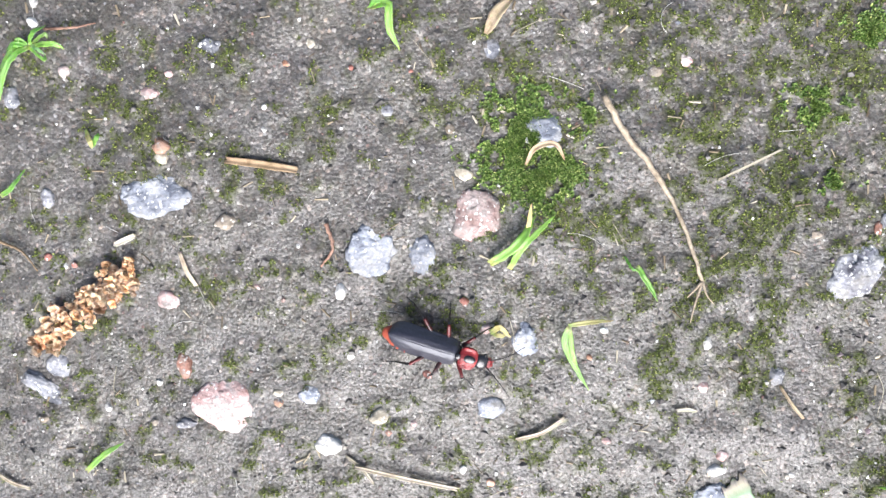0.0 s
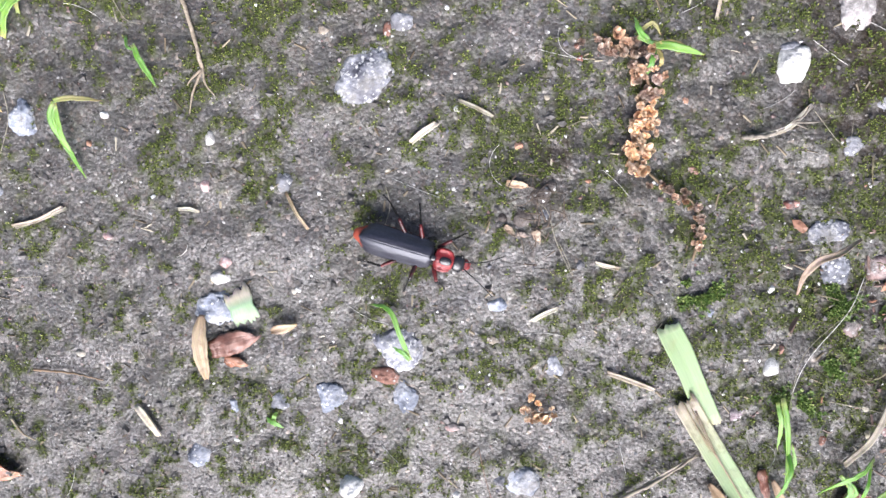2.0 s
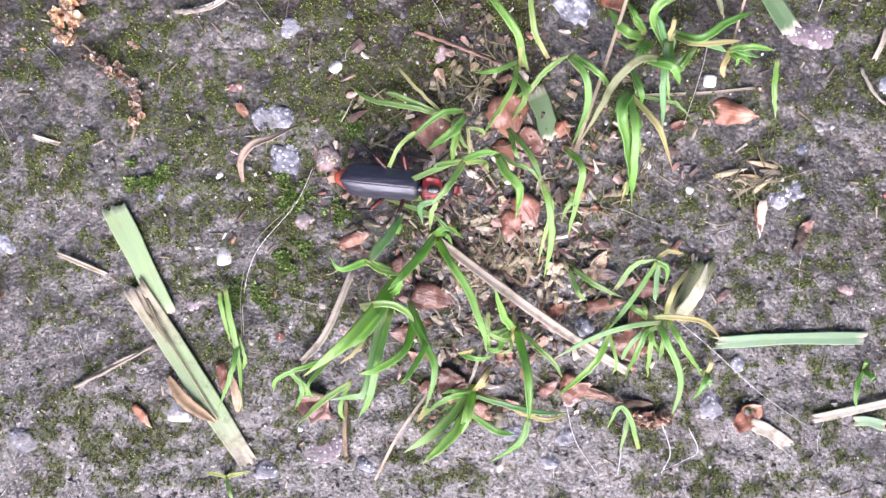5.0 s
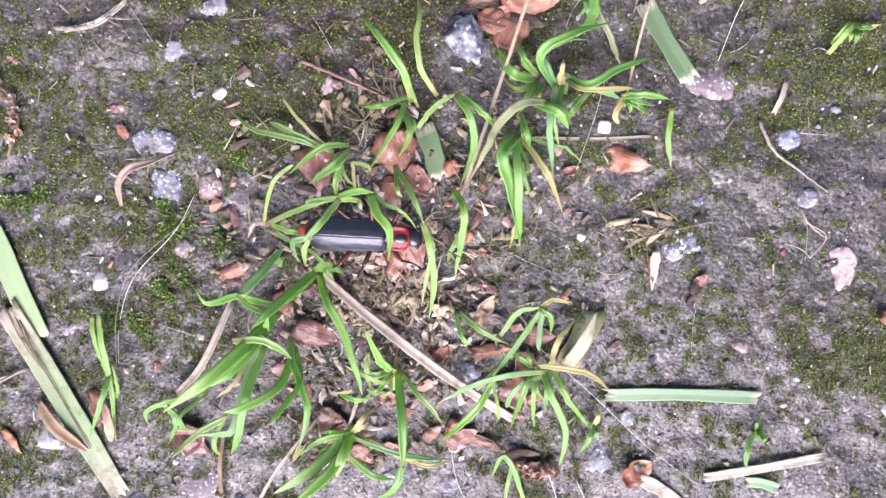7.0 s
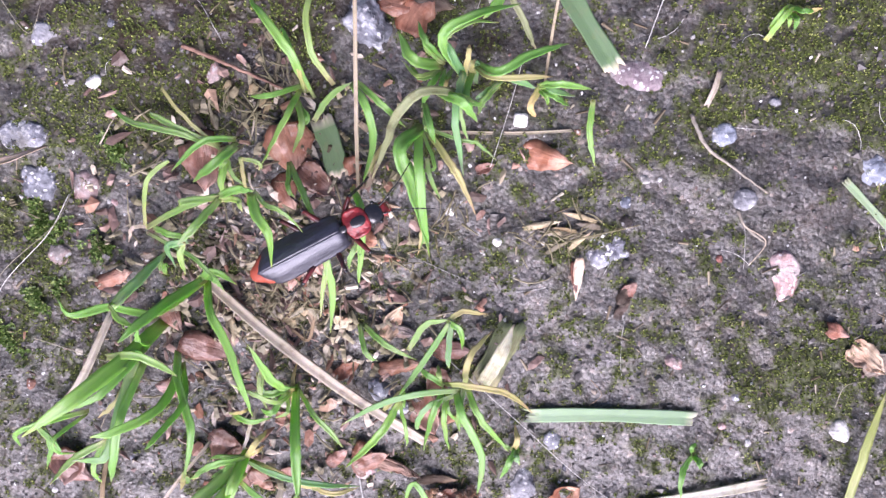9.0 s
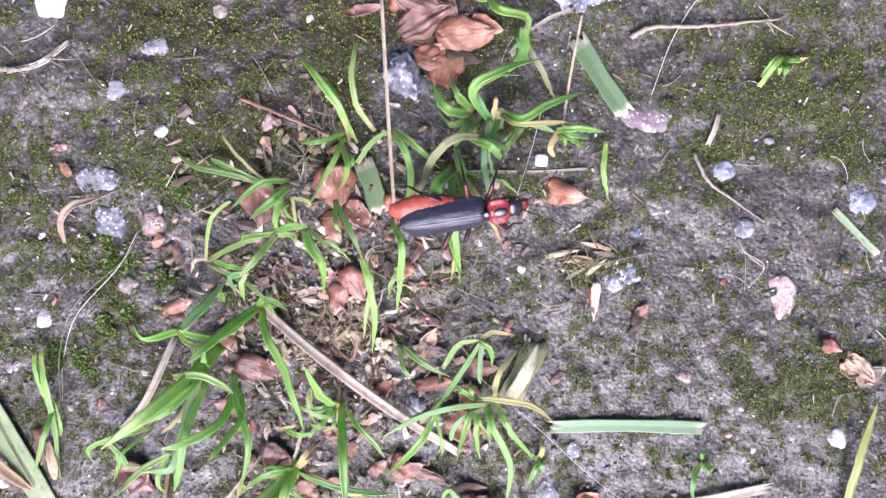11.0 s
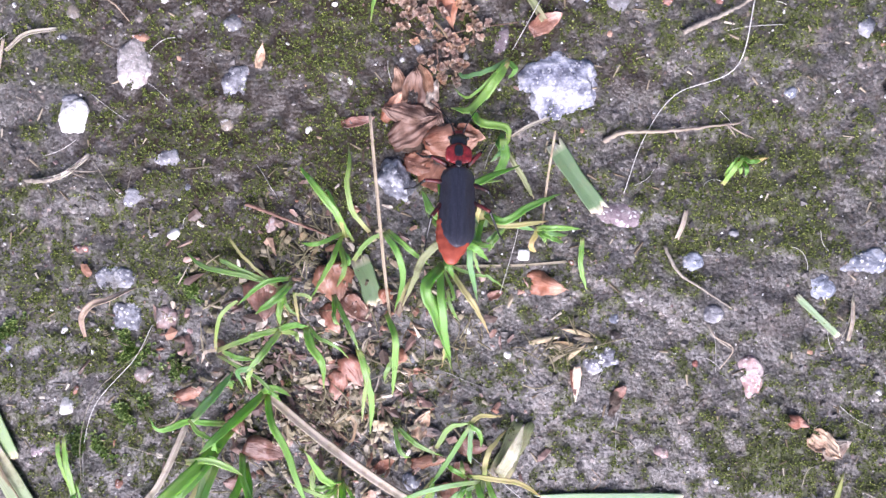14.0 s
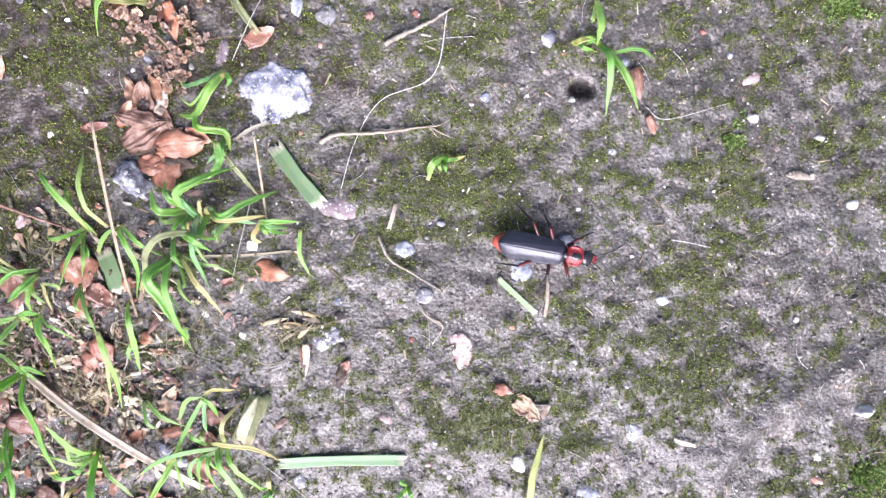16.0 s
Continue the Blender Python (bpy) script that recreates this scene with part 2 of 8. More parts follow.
leaf_material("palegreen", (0.34, 0.37, 0.17), (0.185, 0.31, 0.095), (0.34, 0.38, 0.18), 0.38, 0.6, ends=0.2, veins=0.55)
leaf_material("yellow", (0.22, 0.30, 0.09), (0.36, 0.33, 0.14), (0.46, 0.32, 0.16), 0.5)
leaf_material("yellowgreen", (0.24, 0.27, 0.09), (0.26, 0.30, 0.09), (0.34, 0.34, 0.14), veins=0.55)
leaf_material("dullgreen", (0.16, 0.19, 0.09), (0.19, 0.22, 0.11), (0.32, 0.29, 0.17), 0.6, 0.15, 1)
leaf_material("fadedleaf", (0.36, 0.37, 0.25), (0.45, 0.46, 0.33), (0.55, 0.50, 0.38), 0.6, 0.2, 0.6)
leaf_material("leafgreen", (0.32, 0.42, 0.26), (0.23, 0.36, 0.185), (0.36, 0.38, 0.27), 0.5, 0.2, ends=0.07, veins=0.55)
leaf_material("cutgreen", (0.50, 0.50, 0.38), (0.098, 0.175, 0.082), (0.60, 0.55, 0.43), 0.5, 0.2, ends=0.07, veins=0.55)
leaf_material("drystem", (0.27, 0.22, 0.15), (0.33, 0.285, 0.205), (0.38, 0.33, 0.25), 0.6, 0.1, 1)
leaf_material("fadingleaf", (0.50, 0.41, 0.32), (0.32, 0.41, 0.22), (0.50, 0.43, 0.34), 0.55, 0.2, 0.7, ends=0.42, veins=0.8)
leaf_material("mint", (0.44, 0.48, 0.33), (0.24, 0.36, 0.21), (0.55, 0.53, 0.40), 0.55, 0.2, ends=0.07, veins=0.55)
leaf_material("bluegreen", (0.21, 0.30, 0.14), (0.130, 0.275, 0.105), (0.27, 0.36, 0.21), 0.36, 0.6, veins=0.55)
leaf_material("sagegreen", (0.42, 0.44, 0.36), (0.145, 0.22, 0.165), (0.42, 0.44, 0.36), 0.5, 0.2, ends=0.08, veins=0.55)
leaf_material("scrapgreen", (0.46, 0.46, 0.37), (0.19, 0.32, 0.20), (0.25, 0.36, 0.25), 0.5, 0.2, ends=0.42, veins=0.7)
leaf_material("palestrip", (0.44, 0.40, 0.32), (0.47, 0.45, 0.37), (0.50, 0.45, 0.37), 0.65, 0.15, 1)
leaf_material("straw", (0.33, 0.28, 0.22), (0.42, 0.37, 0.30), (0.46, 0.41, 0.34), 0.6, 0.1, 1)
leaf_material("palechip", (0.50, 0.46, 0.37), (0.55, 0.51, 0.42), (0.50, 0.45, 0.36), 0.6, 0.1, 0.5)
leaf_material("deadwood", (0.28, 0.19, 0.12), (0.36, 0.25, 0.15), (0.42, 0.31, 0.20), 0.7, 0.0, 1)
leaf_material("deadleaf", (0.32, 0.22, 0.14), (0.47, 0.36, 0.25), (0.42, 0.29, 0.19), 0.6, 0.1, 1)
leaf_material("pinkleaf", (0.34, 0.23, 0.18), (0.46, 0.34, 0.27), (0.40, 0.28, 0.22), 0.6, 0.1, 1)
leaf_material("beige", (0.37, 0.31, 0.24), (0.46, 0.40, 0.32), (0.38, 0.32, 0.24), 0.65, 0.1, 1)
bark_material("bark", (0.15, 0.11, 0.075), (0.40, 0.32, 0.235))
bark_material("palebark", (0.24, 0.19, 0.13), (0.56, 0.47, 0.36))
bark_material("greybark", (0.17, 0.145, 0.115), (0.40, 0.36, 0.30))
bark_material("redbark", (0.14, 0.07, 0.05), (0.34, 0.21, 0.155))
bark_material("fibre", (0.22, 0.20, 0.14), (0.42, 0.39, 0.30))
bark_material("olivemoss", (0.10, 0.093, 0.05), (0.25, 0.23, 0.135))
bark_material("darkfibre", (0.045, 0.036, 0.028), (0.17, 0.13, 0.10))
bark_material("redfibre", (0.16, 0.10, 0.07), (0.30, 0.20, 0.15))
bark_material("whitefibre", (0.55, 0.54, 0.50), (0.72, 0.71, 0.68))
bark_material("deadmoss", (0.16, 0.14, 0.070), (0.40, 0.36, 0.22))
husk_material("husk", (0.15, 0.07, 0.048), (0.31, 0.165, 0.118), (0.46, 0.31, 0.25), 0.24)
husk_material("rust", (0.17, 0.075, 0.045), (0.31, 0.145, 0.095), (0.46, 0.30, 0.23), 0.3)
husk_material("palehusk", (0.36, 0.29, 0.22), (0.52, 0.45, 0.37), (0.62, 0.55, 0.47), 0.6)
husk_material("shred", (0.27, 0.24, 0.145), (0.45, 0.41, 0.28), (0.55, 0.50, 0.38), 0.6)
husk_material("oliveshred", (0.12, 0.11, 0.06), (0.23, 0.21, 0.13), (0.34, 0.31, 0.21), 0.6)
husk_material("fibrous", (0.13, 0.07, 0.045), (0.33, 0.205, 0.14), (0.46, 0.33, 0.25), 0.5)
husk_material("deadbud", (0.06, 0.045, 0.03), (0.12, 0.085, 0.06), (0.22, 0.17, 0.12), 0.6)
husk_material("floret_dull", (0.36, 0.24, 0.18), (0.60, 0.46, 0.35), (0.78, 0.67, 0.55), 0.6)
husk_material("floret", (0.58, 0.38, 0.22), (0.84, 0.64, 0.42), (0.92, 0.80, 0.62), 0.6)


def grain_material():
    n = Nodes("grain")
    r = island(n)
    c = n.ramp(r, (0.0, (0.056, 0.053, 0.049)), (0.35, (0.076, 0.073, 0.070)), (0.62, (0.108, 0.104, 0.102)), (0.76, (0.155, 0.145, 0.142)), (0.82, (0.22, 0.13, 0.11)), (0.87, (0.15, 0.16, 0.19)),
               (0.92, (0.30, 0.275, 0.24)), (0.955, (0.50, 0.49, 0.48)), (1.0, (0.86, 0.86, 0.84)))
    b = n.noise(2500, 3)
    c = n.mix(1.0, c, n.ramp(b, (0.3, 0.7), (0.7, 1.2)), "MULTIPLY")
    n.done(c, 0.45, b, 0.0001, 0.5, 0.5)


def moss_material():
    n = Nodes("moss_leaf")
    r = island(n)
    c = n.ramp(r, (0.0, (0.034, 0.044, 0.012)), (0.5, (0.076, 0.096, 0.026)), (0.76, (0.110, 0.146, 0.033)), (0.92, (0.21, 0.255, 0.060)), (1.0, (0.36, 0.39, 0.13)))
    n.done(c, 0.7, None, spec=0.2, Subsurface_Weight=0.15, Subsurface_Radius=(0.3, 0.5, 0.1), Subsurface_Scale=0.0003)


def bright_moss_material():
    n = Nodes("bright_moss")
    c = n.ramp(island(n), (0.0, (0.034, 0.070, 0.012)), (0.5, (0.100, 0.175, 0.035)), (0.85, (0.21, 0.30, 0.085)), (1.0, (0.40, 0.45, 0.16)))
    n.done(c, 0.55, None, Subsurface_Weight=0.15, Subsurface_Radius=(0.3, 0.5, 0.1), Subsurface_Scale=0.0003)


def litter_material():
    n = Nodes("litter")
    r = island(n)
    c = n.ramp(r, (0.0, (0.10, 0.075, 0.045)), (0.5, (0.26, 0.21, 0.14)), (0.8, (0.36, 0.31, 0.22)), (1.0, (0.55, 0.50, 0.40)))
    n.done(c, 0.75)


def crumb_material():
    n = Nodes("crumb")
    d = n.noise(1700, 5)
    c = n.mix(1.0, n.ramp(island(n), (0.0, (0.064, 0.059, 0.054)), (0.6, (0.094, 0.087, 0.081)), (1.0, (0.155, 0.144, 0.136))), n.ramp(d, (0.3, 0.7), (0.7, 1.3)), "MULTIPLY")
    n.done(c, 0.5, d, 0.0002, 0.6, 0.6)


def strand_material():
    n = Nodes("strand")
    c = n.ramp(island(n), (0.0, (0.095, 0.080, 0.045)), (0.4, (0.20, 0.178, 0.105)), (0.78, (0.33, 0.29, 0.19)), (1.0, (0.54, 0.47, 0.38)))
    n.done(n.mix(1.0, c, n.ramp(n.noise(1800, 3), (0.3, 0.65), (0.7, 1.25)), "MULTIPLY"), 0.7)


def flake_material():
    n = Nodes("flake")
    c = n.ramp(island(n), (0.0, (0.085, 0.062, 0.048)), (0.35, (0.20, 0.125, 0.105)), (0.6, (0.37, 0.255, 0.21)), (0.72, (0.34, 0.16, 0.10)), (0.85, (0.42, 0.37, 0.26)), (1.0, (0.68, 0.59, 0.50)))
    d = n.noise(1500, 4)
    c = n.mix(1.0, c, n.ramp(d, (0.3, 0.6), (0.7, 1.3)), "MULTIPLY")
    n.done(c, 0.38, d, 0.0002, 0.6, 0.5)


def beetle_materials():
    n = Nodes("wing_case")
    uv = n.coords("UV")
    st = n.add("Mapping", Vector=uv)
    st.inputs["Scale"].default_value = (6, 4.5, 1)
    wr, down = n.noise(1.0, 4, st.outputs[0]), n.noise(5200, 3)
    c = n.mix(1.0, n.ramp(wr, (0.3, (0.014, 0.014, 0.021)), (0.7, (0.032, 0.032, 0.048))), n.ramp(down, (0.3, 0.6), (0.7, 1.5)), "MULTIPLY")
    n.done(c, n.ramp(wr, (0.35, 0.36), (0.65, 0.46)), n.math("ADD", wr, n.math("MULTIPLY", down, 0.35)), 0.00016, 0.4, 1.0, Specular_Tint=(0.90, 0.93, 1.0, 1.0))
    n = Nodes("beetle_black")
    d = n.noise(4200, 3)
    n.done(n.ramp(d, (0.3, (0.008, 0.008, 0.010)), (0.7, (0.020, 0.020, 0.023))), 0.22, d, 0.00006, 0.3, 0.75)
    n = Nodes("beetle_red")
    d, e = n.noise(1100, 4), n.noise(4200, 3)
    c = n.mix(1.0, n.ramp(d, (0.30, (0.085, 0.008, 0.010)), (0.62, (0.30, 0.028, 0.030))), n.ramp(e, (0.3, 0.7), (0.7, 1.25)), "MULTIPLY")
    n.done(c, 0.3, n.math("ADD", d, n.math("MULTIPLY", e, 0.5)), 0.00025, 0.6, 0.6)
    n = Nodes("beetle_thigh")
    d = n.noise(900, 3)
    n.done(n.ramp(d, (0.45, (0.018, 0.007, 0.008)), (0.70, (0.15, 0.018, 0.018))), 0.35, d, 0.0001, 0.4, 0.5)
    n = Nodes("beetle_belly")
    d = n.noise(900, 4)
    n.done(n.ramp(d, (0.3, (0.20, 0.036, 0.022)), (0.7, (0.40, 0.088, 0.048))), 0.36, d, 0.00012, 0.5, 0.45)


grain_material(), moss_material(), bright_moss_material(), litter_material(), flake_material(), strand_material(), crumb_material(), beetle_materials()


# ---- shape helpers ----
def part(name, bm, material, parent=None, label="", smooth=True):
    """Links a bmesh as one mesh object, under a thing or a part where given."""
    me = bpy.data.meshes.new(name)
    bm.to_mesh(me)
    bm.free()
    if smooth:
        me.shade_smooth()
    me.materials.append(MATS[material])
    ob = new(name, me)
    if parent:
        ob.parent = parent
    return tagged(ob, label)


def thing(name, x, y, z, label, category, group="", rz=0.0):
    ob = new(name)
    ob.empty_display_size = 0.002
    ob.matrix_world = pose(x * MM, y * MM, z * MM, 0, 0, rz)
    return tagged(ob, label, category, group)


def lattice(ix, iy, seed):
    h = (ix.astype(np.int64) * 374761393 + iy.astype(np.int64) * 668265263 + seed * 144269) & 0x7FFFFFFF
    h = ((h ^ (h >> 13)) * 1274126177) & 0x7FFFFFFF
    return ((h ^ (h >> 16)) & 0xFFFF) / 65535.0


def grainy(x, y, size, seed):
    """Smooth value noise, 0 to 1, over arrays of millimetres."""
    u, v = np.asarray(x) / size, np.asarray(y) / size
    iu, iv = np.floor(u), np.floor(v)
    a, b = u - iu, v - iv
    a, b = a * a * (3 - 2 * a), b * b * (3 - 2 * b)
    c00, c10, c01, c11 = (lattice(iu + i, iv + j, seed) for j in (0, 1) for i in (0, 1))
    return (c00 * (1 - a) + c10 * a) * (1 - b) + (c01 * (1 - a) + c11 * a) * b


def ground_height(x, y):
    """Height of the soil in millimetres."""
    return (1.2 * (grainy(x, y, 34, 1) - 0.5) + 0.7 * (grainy(x, y, 9, 2) - 0.5) + 0.45 * (grainy(x, y, 3.3, 3) - 0.5))


def level(x, y):
    return float(ground_height(np.array([x]), np.array([y]))[0])


# patches of moss: place, reach, thickness; from the bare west to the mossy east
MOSS_WEST = [(-3, -46, 8, 0.6),
    (1, 3, 4, 0.7),
    (6, -4, 6, 1.2),
    (11, -12, 4, 0.6),
    (11, -12, 8, 0.6),
    (17, 10, 8, 0.7),
    (33, 4, 14, 0.7),
    (33, -6, 8, 0.7),
    (33, -22, 10, 0.6),
    (35, -57, 3, 0.9),
    (36, -15, 8, 0.8),
    (43, 3, 7, 1),
    (53, -24, 7, 0.4),
    (60, -74, 4, 0.9),
    (69, -18, 9, 0.5),
    (78, -22, 3, 0.7),
    (81, -29, 5, 0.9),
    (85, -29, 4, 0.9),
    (85, -0, 6, 0.7)]
MOSS_MIDDLE = [(87, -37, 9, 0.6),
    (113, -13, 8, 0.9),
    (100, -22, 6, 0.6),
    (122, -7, 6, 0.9),
    (104, -9, 7, 0.7),
    (117, 4, 6, 0.8),
    (140, -9, 6, 0.7),
    (88, -25, 2, 1),
    (89, -70, 4, 0.6),
    (93, -31, 7, 0.7),
    (98, -46, 6, 0.8),
    (98, -38, 5, 0.9),
    (99, -13, 5, 0.6),
    (101, -22, 4, 0.8),
    (105, -16, 6, 0.9),
    (107, -25, 4, 1.1),
    (109, -24, 4, 1.1),
    (109, -21, 4, 0.9),
    (118, -9, 4, 1),
    (120, 6, 7, 1),
    (139, 5, 3, 0.7),
    (155, -14, 4, 0.8),
    (161, -7, 5, 0.7),
    (163, -11, 4, 0.8),
    (164, -30, 4, 0.4)]
MOSS_EAST = [(168, -10, 6, 1),
    (168, 17, 5, 0.8),
    (168, -7, 6, 0.7),
    (171, 12, 4, 0.9),
    (173, -37, 4, 0.9),
    (173, 14, 5, 0.8),
    (176, -35, 5, 1),
    (177, 19, 4, 0.9),
    (178, -10, 4, 1.1),
    (179, -33, 8, 0.8),
    (185, -1, 3, 1),
    (186, -1, 3, 0.9),
    (190, -4, 4, 0.7),
    (201, -26, 9, 0.8),
    (203, -14, 11, 0.9),
    (207, -5, 7, 0.8),
    (210, 20, 9, 1),
    (228, -36, 8, 1.1)]



def ridge(x, y):
    """A low, pale, crusted ridge of soil that crosses the mossy east."""
    along = np.clip(((x - 208) * 0.616 + (y + 43) * 0.788) / 34, 0, 1.4)
    off = (x - 208) * 0.788 - (y + 43) * 0.616 + 2.0 * (grainy(x, y, 6, 41) - 0.5) + 1.6 * np.sin(along * 4)
    return np.exp(-(off / 1.9) ** 2) * np.clip(along * 12, 0, 1) * np.clip((1.4 - along) * 6, 0, 1)


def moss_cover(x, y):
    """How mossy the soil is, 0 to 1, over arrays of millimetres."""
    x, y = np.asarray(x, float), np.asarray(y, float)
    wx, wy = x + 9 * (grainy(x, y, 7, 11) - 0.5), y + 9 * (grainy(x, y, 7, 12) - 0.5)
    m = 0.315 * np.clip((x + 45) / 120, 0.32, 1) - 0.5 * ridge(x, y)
    m = m + 0.13 * np.clip((y + 22) / 22, 0, 1.2) * np.clip((x - 10) / 60, 0.2, 1) * np.clip((185 - x) / 45, 0.1, 1)      # thicker towards the north, which also puts that side's shade into the colour
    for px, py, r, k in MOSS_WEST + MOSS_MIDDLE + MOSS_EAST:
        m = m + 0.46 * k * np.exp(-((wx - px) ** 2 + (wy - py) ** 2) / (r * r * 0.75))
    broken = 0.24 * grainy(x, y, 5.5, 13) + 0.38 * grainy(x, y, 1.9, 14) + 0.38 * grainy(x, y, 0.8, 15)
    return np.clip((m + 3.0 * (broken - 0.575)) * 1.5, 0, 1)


# dark soil about the grass foot, under the catkin and northward: place and reach
DARK_SOIL = [(115, -19, 5), (110, -16.5, 5), (123.5, -10.5, 7), (117, -8, 6), (121, -20, 5), (140, -11.5, 6), (128, -2, 7), (126, 9, 8), (112, 6, 11), (105, -6, 9), (101, 3, 7), (92, -2, 5), (140, 12, 7), (152, 6, 5), (118, 14, 9),
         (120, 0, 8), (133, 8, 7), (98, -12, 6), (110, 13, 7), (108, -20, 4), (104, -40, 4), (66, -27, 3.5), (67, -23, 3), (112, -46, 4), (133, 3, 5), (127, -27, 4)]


def dark_soil_cover(x, y):
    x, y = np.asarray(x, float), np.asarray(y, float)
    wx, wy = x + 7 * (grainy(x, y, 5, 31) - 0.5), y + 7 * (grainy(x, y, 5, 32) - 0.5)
    m = sum(np.exp(-((wx - px) ** 2 + (wy - py) ** 2) / (r * r)) for px, py, r in DARK_SOIL)
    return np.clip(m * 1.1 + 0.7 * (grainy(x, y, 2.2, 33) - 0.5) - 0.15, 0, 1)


HOLE = (182.5, 8.2)      # a small burrow in the soil


def trodden(x, y):
    """How far the soil is pressed smooth, 0 to 1: most in the west."""
    return np.clip((112 - x - 0.25 * (y + 20)) / 80 + 0.5 * (grainy(x, y, 14, 51) - 0.5), 0, 1)


def surface(x, y):
    """Height of the soil with its fine lumps, pits and cracks, and the swell of the moss, in millimetres."""
    x, y = np.asarray(x, float), np.asarray(y, float)
    z = ground_height(x, y) + (1 - 0.55 * trodden(x, y)) * (0.42 * (grainy(x, y, 1.7, 4) - 0.5) + 0.18 * (grainy(x, y, 0.8, 5) - 0.5))
    z = z - 0.12 * np.clip(grainy(x, y, 1.25, 21) * grainy(x, y, 2.9, 22) - 0.48, 0, 1) ** 0.8
    z = z + 0.8 * ridge(x, y)
    z = z - 3.2 * np.exp(-(((x - HOLE[0]) / 1.5) ** 2 + ((y - HOLE[1]) / 1.0) ** 2) ** 2)
    return z + 0.35 * moss_cover(x, y) * grainy(x, y, 1.1, 6)


# ---- ground: one sheet to the horizon ----
def ground():
    far = np.geomspace(0.01, 80, 16) * 1000
    xs = np.concatenate([-75 - far[::-1], np.arange(-75, 251, 0.5), 251 + far])
    ys = np.concatenate([-95 - far[::-1], np.arange(-95, 61, 0.5), 61 + far])
    X, Y = np.meshgrid(xs, ys)
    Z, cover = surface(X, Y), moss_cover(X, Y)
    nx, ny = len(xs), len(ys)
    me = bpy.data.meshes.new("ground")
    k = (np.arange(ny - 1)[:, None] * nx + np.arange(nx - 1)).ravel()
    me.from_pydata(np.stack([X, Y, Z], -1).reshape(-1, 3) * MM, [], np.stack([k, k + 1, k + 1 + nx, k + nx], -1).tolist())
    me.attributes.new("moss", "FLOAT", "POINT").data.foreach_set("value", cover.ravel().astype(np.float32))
    me.attributes.new("trodden", "FLOAT", "POINT").data.foreach_set("value", trodden(X, Y).ravel().astype(np.float32))
    me.attributes.new("dark_soil", "FLOAT", "POINT").data.foreach_set("value", dark_soil_cover(X, Y).ravel().astype(np.float32))
    me.shade_smooth()
    me.materials.append(MATS["soil"])
    tagged(new("ground", me), "bare grey-brown gritty soil with patches of green moss", "ground", kind="structure")


def scatter(name, verts, faces, material, label, category):
    """Many small pieces as one mesh."""
    me = bpy.data.meshes.new(name)
    me.from_pydata(verts.reshape(-1, 3) * MM, [], faces.reshape(-1, faces.shape[-1]).tolist())
    me.materials.append(MATS[material])
    return tagged(new(name, me), label, category, kind="stuff")


def turned(rng, count):
    """Random turns, count x 3 x 3."""
    q = rng.normal(size=(count, 4))
    q /= np.linalg.norm(q, axis=1, keepdims=True)
    w, x, y, z = q.T
    return np.stack([1 - 2 * (y * y + z * z), 2 * (x * y - z * w), 2 * (x * z + y * w), 2 * (x * y + z * w), 1 - 2 * (x * x + z * z),
                     2 * (y * z - x * w), 2 * (x * z - y * w), 2 * (y * z + x * w), 1 - 2 * (x * x + y * y)], -1).reshape(-1, 3, 3)


def grains(count, low, high, seed):
    rng = np.random.default_rng(seed)
    x, y = rng.uniform(-70, 248, count), rng.uniform(-80, 56, count)
    r = low + (high - low) * rng.random(count) ** 3
    base = np.array([(1, 0, 0), (-1, 0, 0), (0, 1, 0), (0, -1, 0), (0, 0, 0.8), (0, 0, -0.8), (0.6, 0.6, 0.5), (-0.6, 0.5, -0.5)])
    jit = base[None] * rng.uniform(0.6, 1.25, (count, 8, 1))
    v = np.einsum("nij,nkj->nki", turned(rng, count), jit) * r[:, None, None]
    v[..., 2] *= 0.7
    v += np.stack([x, y, surface(x, y) + 0.22 * r], -1)[:, None]
    f = np.array([(6, 0, 2), (6, 2, 4), (6, 4, 0), (7, 1, 3), (7, 3, 5), (7, 5, 1), (2, 0, 5), (1, 2, 5), (4, 2, 1), (4, 1, 3), (4, 3, 0), (0, 3, 5)])
    return v, f[None] + 8 * np.arange(count)[:, None, None]


def moss_sprigs(count, seed):
    """Small pointed moss leaves in rosettes, thick where the soil is mossy."""
    rng = np.random.default_rng(seed)
    x, y = rng.uniform(-70, 248, count), rng.uniform(-80, 56, count)
    keep = rng.random(count) < moss_cover(x, y) ** 1.5
    x, y = x[keep], y[keep]
    n = len(x)
    a = rng.uniform(0, 6.283, (n, 1)) + np.arange(5) * 1.2566 + rng.normal(0, 0.25, (n, 5))
    L, tilt = rng.uniform(0.11, 0.34, (n, 5)), rng.uniform(0.15, 1.2, (n, 5))
    d = np.stack([np.cos(a) * np.cos(tilt), np.sin(a) * np.cos(tilt), np.sin(tilt)], -1)
    s = np.stack([-np.sin(a), np.cos(a), 0 * a], -1)
    p = np.stack([x, y, surface(x, y) + 0.02], -1)[:, None]
    w = (L * 0.24)[..., None]
    v = np.stack([p + 0 * d, p + d * L[..., None] * 0.5 + s * w, p + d * L[..., None], p + d * L[..., None] * 0.5 - s * w], 2)
    f = np.array([0, 1, 2, 3])[None] + 4 * np.arange(n * 5)[:, None]
    return v, f


